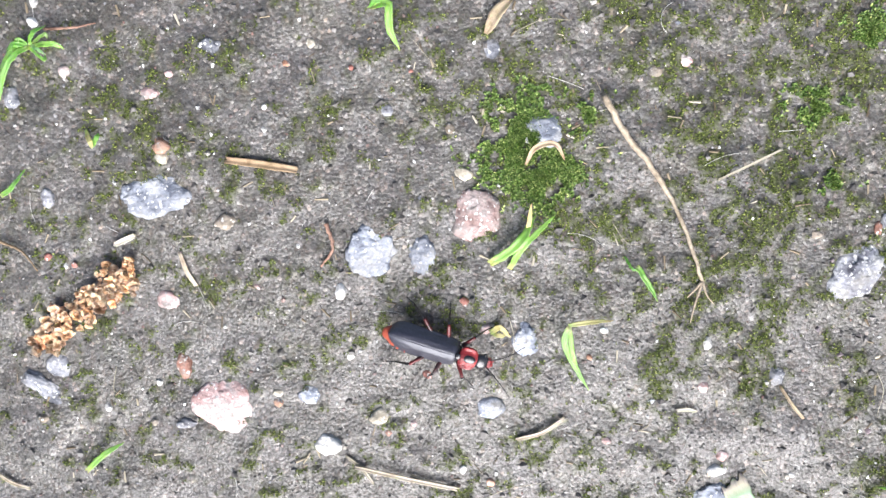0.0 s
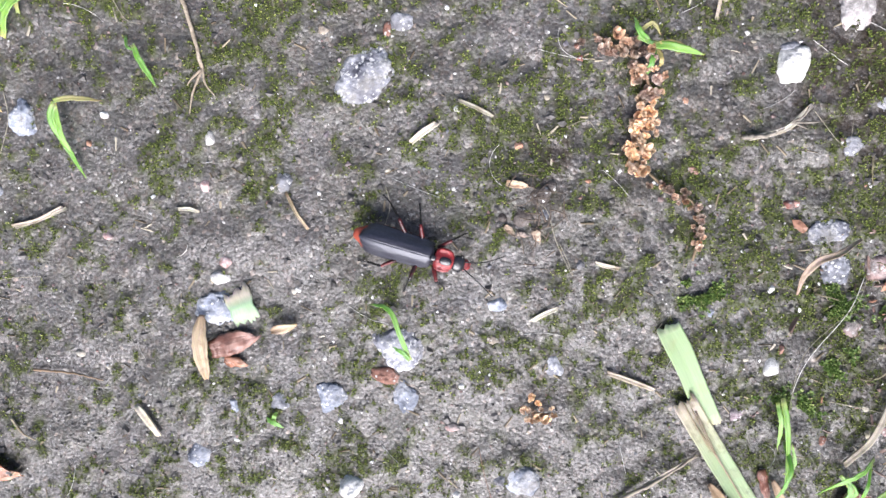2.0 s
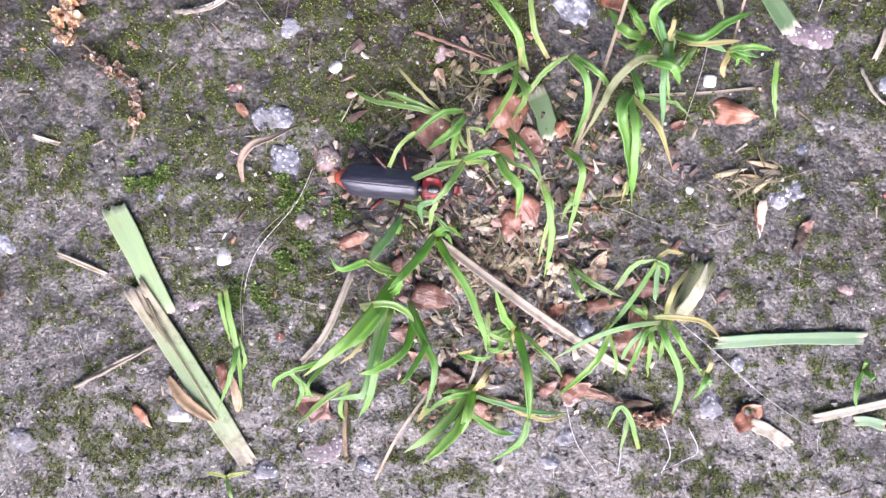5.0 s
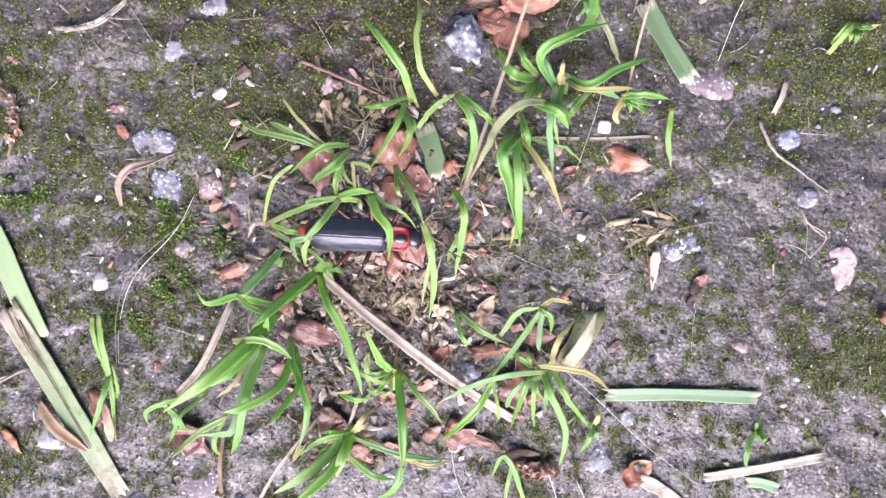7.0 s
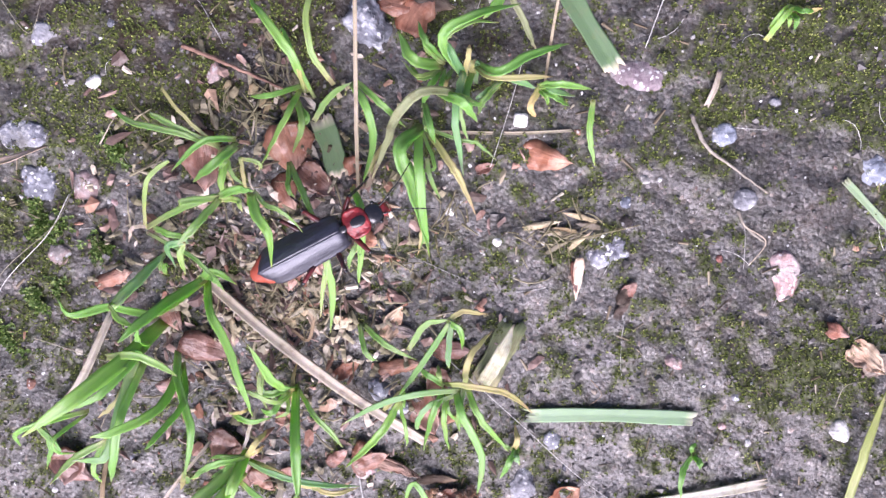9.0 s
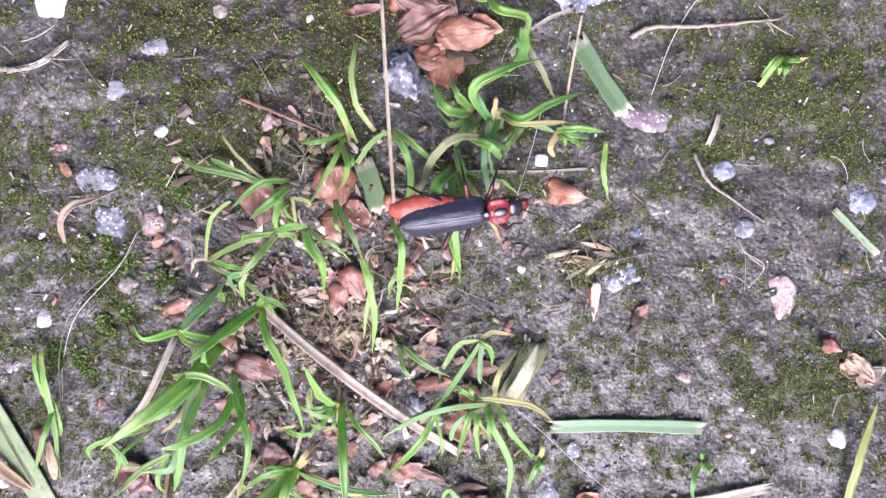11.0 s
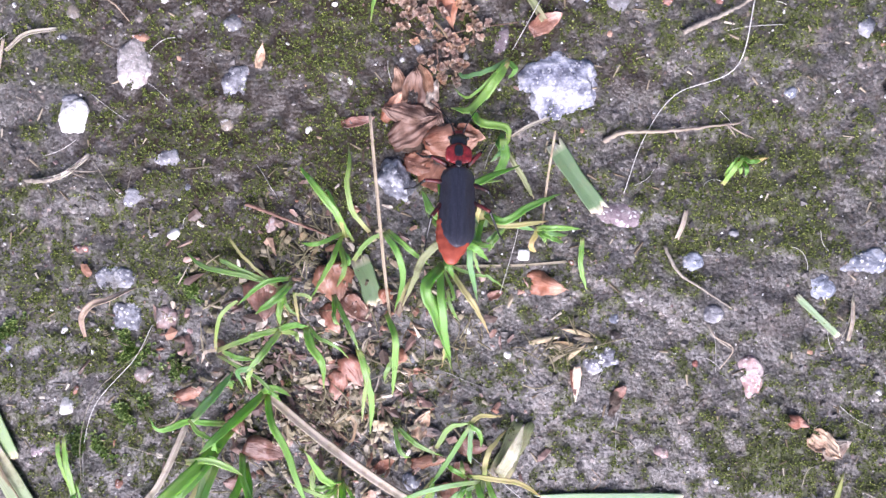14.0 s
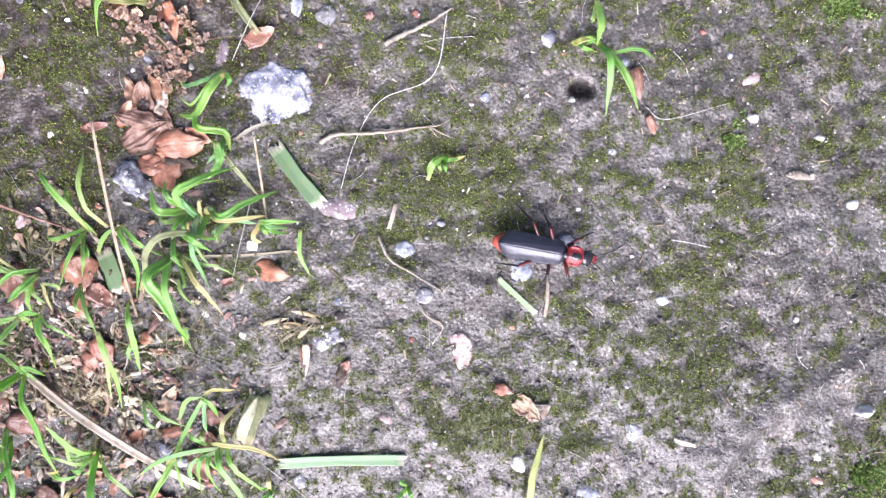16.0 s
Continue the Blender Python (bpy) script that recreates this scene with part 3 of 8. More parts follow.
def crumbs(count, seed):
    """Short dry plant bits lying about."""
    rng = np.random.default_rng(seed)
    x, y = rng.uniform(-70, 248, count), rng.uniform(-80, 56, count)
    L, w, a = rng.uniform(0.4, 1.7, count), rng.uniform(0.05, 0.16, count), rng.uniform(0, 6.283, count)
    d, s = np.stack([np.cos(a), np.sin(a), rng.normal(0, 0.15, count)], -1), np.stack([-np.sin(a), np.cos(a), 0 * a], -1)
    p, up = np.stack([x, y, surface(x, y) + 0.12], -1), np.array([0, 0, 1.0])
    e, k = d * L[:, None] / 2, s * w[:, None]
    v = np.stack([p - e - k, p - e + k, p + e + k * 0.6, p + e - k * 0.6, p - e + up * 0.1, p + e + up * 0.08], 1)
    f = np.array([(0, 3, 5), (0, 5, 4), (1, 4, 5), (1, 5, 2), (0, 4, 1), (3, 2, 5), (0, 1, 2), (0, 2, 3)])
    return v, f[None] + 6 * np.arange(count)[:, None, None]


def threads(count, seed):
    """Very fine curling root hairs lying on the soil, three-sided."""
    rng = np.random.default_rng(seed)
    x, y = rng.uniform(-70, 248, count), rng.uniform(-80, 56, count)
    a, bend = rng.uniform(0, 6.2832, count), rng.normal(0, 0.13, count)
    L, r, n = rng.uniform(1.5, 7.0, count), 0.030, 10
    rows = []
    for k in range(n):
        way = a + bend * k
        s = np.stack([-np.sin(way), np.cos(way), 0 * way], -1) * r
        p = np.stack([x, y, surface(x, y) + 0.12], -1)
        rows += [p - s, p + (0, 0, 1.6 * r), p + s]
        x, y = x + np.cos(way) * L / n, y + np.sin(way) * L / n
    f = [q for k in range(n - 1) for q in ((3 * k, 3 * k + 3, 3 * k + 4, 3 * k + 1), (3 * k + 1, 3 * k + 4, 3 * k + 5, 3 * k + 2), (3 * k + 2, 3 * k + 5, 3 * k + 3, 3 * k))]
    return np.stack(rows, 1), np.array(f)[None] + 3 * n * np.arange(count)[:, None, None]


def flakes(count, seed):
    """Broken brown scales and leaf bits, thick about the foot of the grass."""
    rng = np.random.default_rng(seed)
    x, y = rng.normal(TUFT[0], TUFT[2], count), rng.normal(TUFT[1], TUFT[3], count)
    r, a = 0.16 + 1.1 * rng.random(count) ** 2.6, np.linspace(0, 6.2832, 7)[:-1]
    long = rng.uniform(0.15, 0.6, count)
    out = rng.uniform(0.45, 1.35, (count, 6)) * r[:, None]
    rim = np.stack([np.cos(a) * out, np.sin(a) * out * long[:, None], rng.normal(0, 0.14, (count, 6)) * r[:, None]], -1)
    mid = np.stack([0 * r, 0 * r, 0.18 * r], -1)[:, None]
    top = np.concatenate([rim, mid], 1)
    t = rng.uniform(0, 6.2832, count)
    c, s, tilt = np.cos(t), np.sin(t), rng.normal(0, 0.35, count)
    top[..., 2] += tilt[:, None] * top[..., 0]
    v = np.stack([top[..., 0] * c[:, None] - top[..., 1] * s[:, None], top[..., 0] * s[:, None] + top[..., 1] * c[:, None], top[..., 2]], -1)
    v = np.concatenate([v, v - (0, 0, 0.07)], 1)
    v += np.stack([x, y, ground_height(x, y) + 0.30 + rng.uniform(0, 0.35, count)], -1)[:, None]
    f = [(k, (k + 1) % 6, 6) for k in range(6)] + [((k + 1) % 6 + 7, k + 7, 13) for k in range(6)]
    f += [(k, k + 7, (k + 1) % 6) for k in range(6)] + [((k + 1) % 6, k + 7, (k + 1) % 6 + 7) for k in range(6)]
    return v, np.array(f)[None] + 14 * np.arange(count)[:, None, None]


def strands(count, seed, long=(1.0, 4.6), wide=(0.05, 0.16), rise=0.5, bendy=0.24):
    """Dead grass and moss strands lying tangled about the foot of the grass."""
    rng = np.random.default_rng(seed)
    x, y = rng.normal(TUFT[0], TUFT[2] * 0.9, count), rng.normal(TUFT[1], TUFT[3] * 0.9, count)
    a, bend = rng.uniform(0, 6.2832, count), rng.normal(0, bendy, count)
    L, w, n = rng.uniform(*long, count), rng.uniform(*wide, count), 7
    rows = []
    for k in range(n):
        way = a + bend * k
        z = ground_height(x, y) + 0.35 + rise * np.sin(k / (n - 1) * 3.14) * rng.uniform(0.2, 1.0, count)
        s = np.stack([-np.sin(way), np.cos(way), 0 * way], -1) * (w * (1 - 0.7 * k / n))[:, None]
        p = np.stack([x, y, z], -1)
        rows += [p - s, p + (0, 0, 0.07), p + s]
        x, y = x + np.cos(way) * L / n, y + np.sin(way) * L / n
    v = np.stack(rows, 1)
    f = [q for k in range(n - 1) for q in ((3 * k, 3 * k + 3, 3 * k + 4, 3 * k + 1), (3 * k + 1, 3 * k + 4, 3 * k + 5, 3 * k + 2), (3 * k + 2, 3 * k + 5, 3 * k + 3, 3 * k))]
    return v, np.array(f)[None] + 3 * n * np.arange(count)[:, None, None]


def cushion(x, y, rx, ry, seed):
    """A dense, bright patch of upright moss shoots, in mm."""
    rng = np.random.default_rng(seed)
    count = int(rx * ry * 95)
    a, r = rng.uniform(0, 6.2832, count), np.abs(rng.normal(0, 0.52, count))
    r = r * (0.7 + 0.6 * grainy(20 + 4 * np.cos(a), 20 + 4 * np.sin(a), 1.3, seed))
    px, py = x + rx * r * np.cos(a), y + ry * r * np.sin(a)
    keep = grainy(px, py, 1.2, seed + 1) > 0.25 + 0.35 * r
    px, py, r = px[keep], py[keep], r[keep]
    n = len(px)
    t = rng.uniform(0, 6.283, (n, 1)) + np.arange(5) * 1.2566 + rng.normal(0, 0.25, (n, 5))
    L, tilt = rng.uniform(0.25, 0.55, (n, 5)), rng.uniform(0.3, 1.3, (n, 5))
    d = np.stack([np.cos(t) * np.cos(tilt), np.sin(t) * np.cos(tilt), np.sin(tilt)], -1)
    s = np.stack([-np.sin(t), np.cos(t), 0 * t], -1)
    lift = 0.15 + 0.55 * np.clip(1 - r, 0, 1) * grainy(px, py, 0.9, seed + 2)
    p = np.stack([px, py, ground_height(px, py) + lift], -1)[:, None]
    w = (L * 0.27)[..., None]
    v = np.stack([p + 0 * d, p + d * L[..., None] * 0.5 + s * w, p + d * L[..., None], p + d * L[..., None] * 0.5 - s * w], 2)
    scatter("moss_cushion", v, np.array([0, 1, 2, 3])[None] + 4 * np.arange(n * 5)[:, None], "bright_moss", "dense bright green cushion of moss on soil", "moss")


TUFT = (124, -39, 10, 11)
ground()
scatter("leaf_litter", *flakes(1250, 9), "flake", "broken brown and tan bud scales littering soil", "leaf litter")
scatter("dead_leaf_bits", *strands(240, 14, (0.9, 2.4), (0.16, 0.45), 0.7, 0.13), "strand", "crumpled olive and tan bits of dead leaf on soil", "leaf litter")
scatter("dead_strands", *strands(280, 10, bendy=0.14), "strand", "tangle of dead yellowish grass and moss strands", "dead grass")
scatter("sand_grains", *grains(62000, 0.07, 0.27, 5), "grain", "fine grey, tan and white sand grains on soil", "sand")
scatter("grit", *grains(2700, 0.14, 0.46, 6), "grain", "scattered pale grit and tiny pebbles on soil", "gravel")
scatter("soil_crumbs", *grains(5000, 0.16, 0.62, 12), "crumb", "loose dark crumbs of soil", "soil")
scatter("threads", *threads(170, 13), "whitefibre", "fine pale root hairs and threads on soil", "root hair")
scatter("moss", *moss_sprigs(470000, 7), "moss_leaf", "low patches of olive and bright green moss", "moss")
scatter("plant_crumbs", *crumbs(1400, 8), "litter", "tiny dry brown plant fragments on soil", "plant litter")

for k, spot in enumerate([
    (5.3, -0.5, 6.5, 7.2),
    (7.9, -4.4, 5.9, 5.2),
    (39.1, 3.1, 3.8, 2.5),
    (44.5, 11.1, 2.8, 2.8),
    (41.5, -6.2, 2.5, 1.9),
    (13.0, 2.6, 1.9, 1.9),
    (100.3, -37.0, 2.6, 2.6),
    (97.0, -49.8, 3.6, 2.3),
    (101.6, -44.1, 2.3, 2.0),
    (84.8, -37.4, 3.9, 2.3),
    (230.9, -36.7, 3.9, 3.1),
    (213.3, 22.9, 3.5, 2.1),
    (202.0, 5.5, 2.9, 2.2),
    (107.1, -28.2, 2.4, 1.6),
    (106.8, -38.4, 1.9, 1.6)]):
    cushion(*spot, 60 + 5 * k)

# ---- pebbles ----
STONE_WORDS = {"grey": "light grey", "blue": "pale blue-grey", "paleblue": "whitish blue-grey", "slate": "dark slate-grey", "speckled": "white-speckled grey", "granite": "dark grey and white granite",
               "granite_pale": "whitish granite", "white": "white", "cream": "cream-coloured", "tan": "tan", "pink": "pale pink", "pinkgrey": "pinkish grey",
               "brownpink": "brownish pink", "purple": "mauve-brown", "brick": "reddish brown", "orange": "orange", "red": "brick-red"}


BEDDED = ("grey", "blue", "paleblue", "slate", "speckled", "granite_pale", "pinkgrey", "purple", "brownpink", "pink")


def pebble(x, y, w, d, h, rot, material, seed, label="", square=False):
    """An angular stone, w by d mm across, standing h mm out of the soil."""
    rng = np.random.default_rng(seed)
    bm = bmesh.new()
    bmesh.ops.create_icosphere(bm, subdivisions=4 if max(w, d) > 3.5 else 3, radius=1.0)
    sides = int(rng.integers(5, 8))
    ring = rng.uniform(0, 6.28) + np.arange(sides) * 6.2832 / sides + rng.normal(0, 0.24, sides)
    walls = np.stack([np.cos(ring), np.sin(ring), rng.normal(0.15, 0.25, sides)], -1)
    tops = np.column_stack([rng.normal(0, 0.55, (5, 2)), np.ones(5)])
    normals = np.vstack([walls, tops, [(0, 0, -1)]])
    normals /= np.linalg.norm(normals, axis=1, keepdims=True)
    dist = np.concatenate([rng.uniform(0.74, 1.0, sides), rng.uniform(0.55, 0.85, 5), [0.8]])
    if square:
        normals = np.array([(1, 0, 0), (0, 1, 0), (-1, 0, 0), (0, -1, 0), (0, 0, 1), (0, 0, -1)], float)
        dist = np.ones(6) * 0.7
    off = Vector(rng.uniform(0, 50, 3))
    sharp = 14 if material.startswith("granite") else 5 if max(w, d) < 1.7 else 7
    for v in bm.verts:
        p = v.co.copy()
        k = np.maximum(normals @ np.array(p), 0) / dist
        r = min((k ** sharp).sum() ** (-1 / sharp), 1.5)
        rough = 0.25 if square else 0.8 if material in ("white", "purple", "cream", "pink") else 1.5 if material.startswith("granite") or material in BEDDED else 1.1
        r *= 1 + rough * (0.15 * noise.noise(p * 1.6 + off) + 0.11 * noise.noise(p * 4 + off) + 0.06 * noise.noise(p * 9 + off) + 0.03 * noise.noise(p * 19 + off))
        v.co = p * r
    lo = [min(v.co[i] for v in bm.verts) for i in range(3)]
    hi = [max(v.co[i] for v in bm.verts) for i in range(3)]
    h *= 0.58
    if max(w, d) > 2.3 and material in BEDDED:
        h = max(0.66 * h, 0.52)      # bedded nearly flush with the soil, its edge partly covered
        w, d = 1.12 * w, 1.12 * d
    deep = max(h * 2.2, 0.8)
    for v in bm.verts:
        c = [(v.co[i] - (lo[i] + hi[i]) / 2) / (hi[i] - lo[i]) for i in range(3)]
        v.co = (c[0] * w * MM, c[1] * d * MM, (c[2] * deep + h - deep / 2) * MM)
    size = "large" if max(w, d) > 4.5 else "small" if max(w, d) > 1.7 else "tiny"
    ob = part("pebble", bm, material)
    ob.matrix_world = pose(x * MM, y * MM, level(x, y) * MM, 0, 0, rot)
    shape = "rounded" if size == "tiny" else "angular" if h > 0.4 * min(w, d) else "flat"
    return tagged(ob, label or f"{size} {shape} {STONE_WORDS[material]} pebble bedded in soil", "pebble", "pebbles on the soil")


# ---- blades, strips, stalks ----
def spline(points, count):
    """A smooth line through points."""
    p = [Vector(q) for q in points]
    p = [2 * p[0] - p[1]] + p + [2 * p[-1] - p[-2]]
    out = []
    for i in range(count + 1):
        s = i / count * (len(p) - 3)
        k = min(int(s), len(p) - 4)
        u = s - k
        a, b, c, d = p[k:k + 4]
        out.append(0.5 * (2 * b + (c - a) * u + (2 * a - 5 * b + 4 * c - d) * u * u + (3 * b - a - 3 * c + d) * u ** 3))
    return out


def ribbon(line, width, shape, fold=0.25, thick=0.10, ragged=0.0, rng=None, twist=0.0, wobble=0.04, columns=5):
    """A leaf of some thickness along a line (mm): shape(s) gives its half width's share, fold its keel."""
    bm = bmesh.new()
    uv = bm.loops.layers.uv.new("UVMap")
    across = [2 * k / (columns - 1) - 1 for k in range(columns)]
    rows, n = [], len(line) - 1
    for i, p in enumerate(line):
        s = i / n
        t = (line[min(i + 1, n)] - line[max(i - 1, 0)]).normalized()
        side = t.cross(Vector((0, 0, 1)))
        side = side.normalized() if side.length > 1e-4 else Vector((1, 0, 0))
        side = side * math.cos(twist * (s - 0.3)) + t.cross(side) * math.sin(twist * (s - 0.3))
        up = side.cross(t).normalized()
        half = width / 2 * shape(s)
        top, low = [], []
        torn = rng.random(columns + 2) if ragged and rng is not None and i in (0, n) else None
        for c, a in enumerate(across):
            wob = 0.0
            push = Vector((0, 0, 0))
            if rng is not None:
                wob = rng.normal(0, wobble)
                if torn is not None:
                    if ragged > 1.6:
                        torn[c + 1] *= 0.25 + 0.75 * (c % 2)
                    push = t * (ragged * (0.9 * (torn[c] + 2 * torn[c + 1] + torn[c + 2]) / 4 + 0.3 * rng.random() ** 3)) * (1 if i else -1)
            q = p + side * half * a * (1 + wob) + up * (fold * half * abs(a)) + push
            top.append(bm.verts.new(q * MM))
            low.append(bm.verts.new((q - up * thick) * MM))
        rows.append((top, low, s))
    w = len(across)

    def face(vs, st):
        f = bm.faces.new(vs)
        for loop, c in zip(f.loops, st):
            loop[uv].uv = c

    for (t0, l0, s0), (t1, l1, s1) in zip(rows, rows[1:]):
        for j in range(w - 1):
            a, b = j / (w - 1), (j + 1) / (w - 1)
            face((t0[j], t0[j + 1], t1[j + 1], t1[j]), ((a, s0), (b, s0), (b, s1), (a, s1)))
            face((l0[j], l1[j], l1[j + 1], l0[j + 1]), ((a, s0), (a, s1), (b, s1), (b, s0)))
        for j, a in ((0, 0.0), (w - 1, 1.0)):
            vs = (t0[j], t1[j], l1[j], l0[j])
            face(vs if j == 0 else vs[::-1], ((a, s0), (a, s1), (a, s1), (a, s0)) if j == 0 else ((a, s0), (a, s1), (a, s1), (a, s0)))
    for t, l, s in (rows[0], rows[-1]):
        for j in range(w - 1):
            vs = (t[j], l[j], l[j + 1], t[j + 1])
            face(vs if s == 0 else vs[::-1], ((0.5, s),) * 4)
    return bm


def tube(line, radius, sides=6, rng=None, knots=0.0, bm=None):
    bm = bm or bmesh.new()
    rings, n = [], len(line) - 1
    for i, p in enumerate(line):
        t = (line[min(i + 1, n)] - line[max(i - 1, 0)]).normalized()
        a = t.cross(Vector((0, 0, 1)))
        a = a.normalized() if a.length > 1e-4 else Vector((1, 0, 0))
        b = a.cross(t)
        r = radius(i / n) * (1 + (rng.normal(0, knots) if rng is not None else 0))
        rings.append([bm.verts.new((p + (a * math.cos(k / sides * 6.2832) + b * math.sin(k / sides * 6.2832)) * r) * MM) for k in range(sides)])
    for r0, r1 in zip(rings, rings[1:]):
        for k in range(sides):
            bm.faces.new((r0[k], r0[(k + 1) % sides], r1[(k + 1) % sides], r1[k]))
    bm.faces.new(rings[0][::-1]), bm.faces.new(rings[-1])
    return bm


def settled(points):
    """Points over the soil, from the first one, and the place of that one."""
    x, y, _ = points[0]
    z = level(x, y)
    return [(px - x, py - y, pz + level(px, py) - z) for px, py, pz in points], x, y, z


def blade_shape(s):
    return max(0.06, min(1.0, 0.80 + 0.9 * s) * (1 - max(0.0, (s - 0.5) / 0.5) ** 2.2))


COUNT = [0]


def plant(label, blades):
    """A grass plant or seedling; each blade: material, width, line."""
    x, y, _ = blades[0][2][0]
    z = level(x, y)
    ob = thing("grass_plant", x, y, z, label, "grass", "grass on the soil")
    return grow(ob, blades)


def grow(ob, blades):
    """Adds blades to a plant, with thin ones beside them."""
    x, y, z = (k / MM for k in ob.location)
    extra = []
    if len(blades) >= 4:
        # a thinner, shorter leaf beside most of the long ones
        rng = np.random.default_rng(int(abs(x * 31 + y * 17)))
        for material, width, points in blades + blades[::3]:
            if rng.random() < 0.35 or material == "beige" or width > 1.8 or len(points) > 4:
                continue
            foot = np.array(points[0])
            c, t = math.cos(rng.normal(0, 0.4)), rng.normal(0, 0.5)
            near = [foot + (np.array(p) - foot) @ np.array([(math.cos(t), math.sin(t), 0), (-math.sin(t), math.cos(t), 0), (0, 0, c)]) * share
                    for p, share in zip(points, np.linspace(1, rng.uniform(0.5, 0.85), len(points)))]
            extra.append((["green", "palegreen", "yellow", "palegreen", "green", "bluegreen", "green", "palegreen"][int(rng.integers(0, 8))], rng.uniform(0.40, 0.75),
                          [tuple(p + (rng.normal(0, 0.25), rng.normal(0, 0.25), 0)) for p in near]))
    for material, width, points in blades + extra:
        COUNT[0] += 1
        rng = np.random.default_rng(900 + COUNT[0])
        local = [(px - x, py - y, pz + level(px, py) - z - (0.4 if i == 0 and pz < 2 else 0)) for i, (px, py, pz) in enumerate(points)]
        line = spline(local, 14)
        line = [p + Vector(rng.normal(0, 0.03, 3)) * (i > 1) for i, p in enumerate(line)]
        part("blade", ribbon(line, width * (0.80 if width < 0.8 else 0.70), blade_shape, rng.uniform(0.12, 0.5), 0.08, 0, rng, rng.uniform(-1.5, 1.5), 0.05), material, ob,
             "withered yellow blade" if material == "yellow" else "dull fading blade" if material == "dullgreen" else "dry tan blade" if material == "beige" else "faded papery blade" if material == "fadedleaf" else "")
    return ob


def placed(ob, x, y, z, label, category, group):
    ob.matrix_world = pose(x * MM, y * MM, z * MM)
    return tagged(ob, label, category, group)


def strip(points, width, material, label, torn=1.4, pointed=False):
    """A flat cut or torn piece of grass leaf."""
    COUNT[0] += 1
    rng = np.random.default_rng(300 + COUNT[0])
    local, x, y, z = settled([(px, py, pz * 0.62) for px, py, pz in points])
    bm = ribbon(spline(local, 16), width, lambda s: (0.94 + 0.06 * math.sin(s * 9)) * (min(1.0, 0.1 + 2.0 * s) if pointed else 1.0), 0.10, 0.13, min(width * 0.7, torn), rng, rng.uniform(-0.2, 0.2), 0.006, 13)
    return placed(part("leaf_strip", bm, material), x, y, z, label, "leaf", "leaf pieces on the soil")


def torn_leaf():
    """A grass leaf torn across: a green upper half, and a lower half that fades to beige, with fibres at the tear."""
    x, y = 84.9, -51.5
    z, rng = level(x, y), np.random.default_rng(77)
    ob = thing("torn_leaf", x, y, z, "broad light green grass leaf, torn and fading to beige, on soil", "leaf", "leaf pieces on the soil")

    def line(points, count):
        return spline([(px - x, py - y, pz + level(px, py) - z) for px, py, pz in points], count)

    upper = [(81.5, -41.8, 0.8), (84.1, -45.9, 0.8), (87.8, -52.6, 0.5)]
    lower = [(84.7, -50.7, 1.0), (89.0, -56.4, 0.75), (94.0, -63.0, 0.6), (98.9, -69.6, 0.4)]
    part("upper_half", ribbon(line(upper, 18), 2.9, lambda s: 0.95 + 0.05 * math.sin(s * 7), 0.08, 0.13, 0.9, rng, 0.1, 0.006, 17), "leafgreen", ob, "light green upper half with a torn end")
    part("lower_half", ribbon(line(lower, 26), 2.9, lambda s: 0.98 - 0.22 * max(0.0, s - 0.7) / 0.3, 0.10, 0.13, 1.3, rng, -0.15, 0.010, 19), "fadingleaf", ob, "lower half fading from beige to green to beige")
    for k in (0, 2, 3):
        s0 = 0.4 * k - 0.9
        part("fibre", tube(line([(84.2 + 0.55 * k + s0 * 0.1, -50.2 - 0.35 * k, 1.0), (86.4 + 0.5 * k, -53.4 - 0.4 * k, 1.25), (88.4 + 0.45 * k, -56.2 - 0.4 * k, 0.95)], 10), lambda s: 0.11 * (1 - 0.6 * s), 5, rng, 0.15),
             "drystem", ob, "loose dry fibre at the tear")
    part("midrib", tube(line([(86.3, -53.2, 0.95), (90.2, -58.0, 0.86), (95.3, -64.9, 0.70)], 16), lambda s: 0.10, 5, rng, 0.1), "drystem", ob, "pale midrib")
    return ob


def curl(points, width, material, label):
    """A narrow withered leaf, pointed at both ends and curled."""
    COUNT[0] += 1
    rng = np.random.default_rng(400 + COUNT[0])
    local, x, y, z = settled(points)
    bm = ribbon(spline(local, 18), width, lambda s: 0.08 + 0.92 * math.sin(math.pi * min(1, 0.06 + 0.9 * s)) ** 0.7, 0.7, 0.09, 0, rng, rng.uniform(-1.6, 1.6), 0.06)
    return placed(part("withered_leaf", bm, material), x, y, z, label, "leaf", "leaf pieces on the soil")


def straw(points, width, material, label):
    COUNT[0] += 1
    rng = np.random.default_rng(500 + COUNT[0])
    width *= 0.85
    local, x, y, z = settled(points)
    bm = ribbon(spline(local, 18), width, lambda s: 0.72 + 0.28 * math.sin(math.pi * (0.15 + 0.7 * s)), 0.45, max(0.12, width * 0.3), min(width * 1.1, 0.8), rng, rng.uniform(-0.5, 0.5), 0.03, 7)
    return placed(part("straw", bm, material), x, y, z, label, "straw", "dry stalks on the soil")


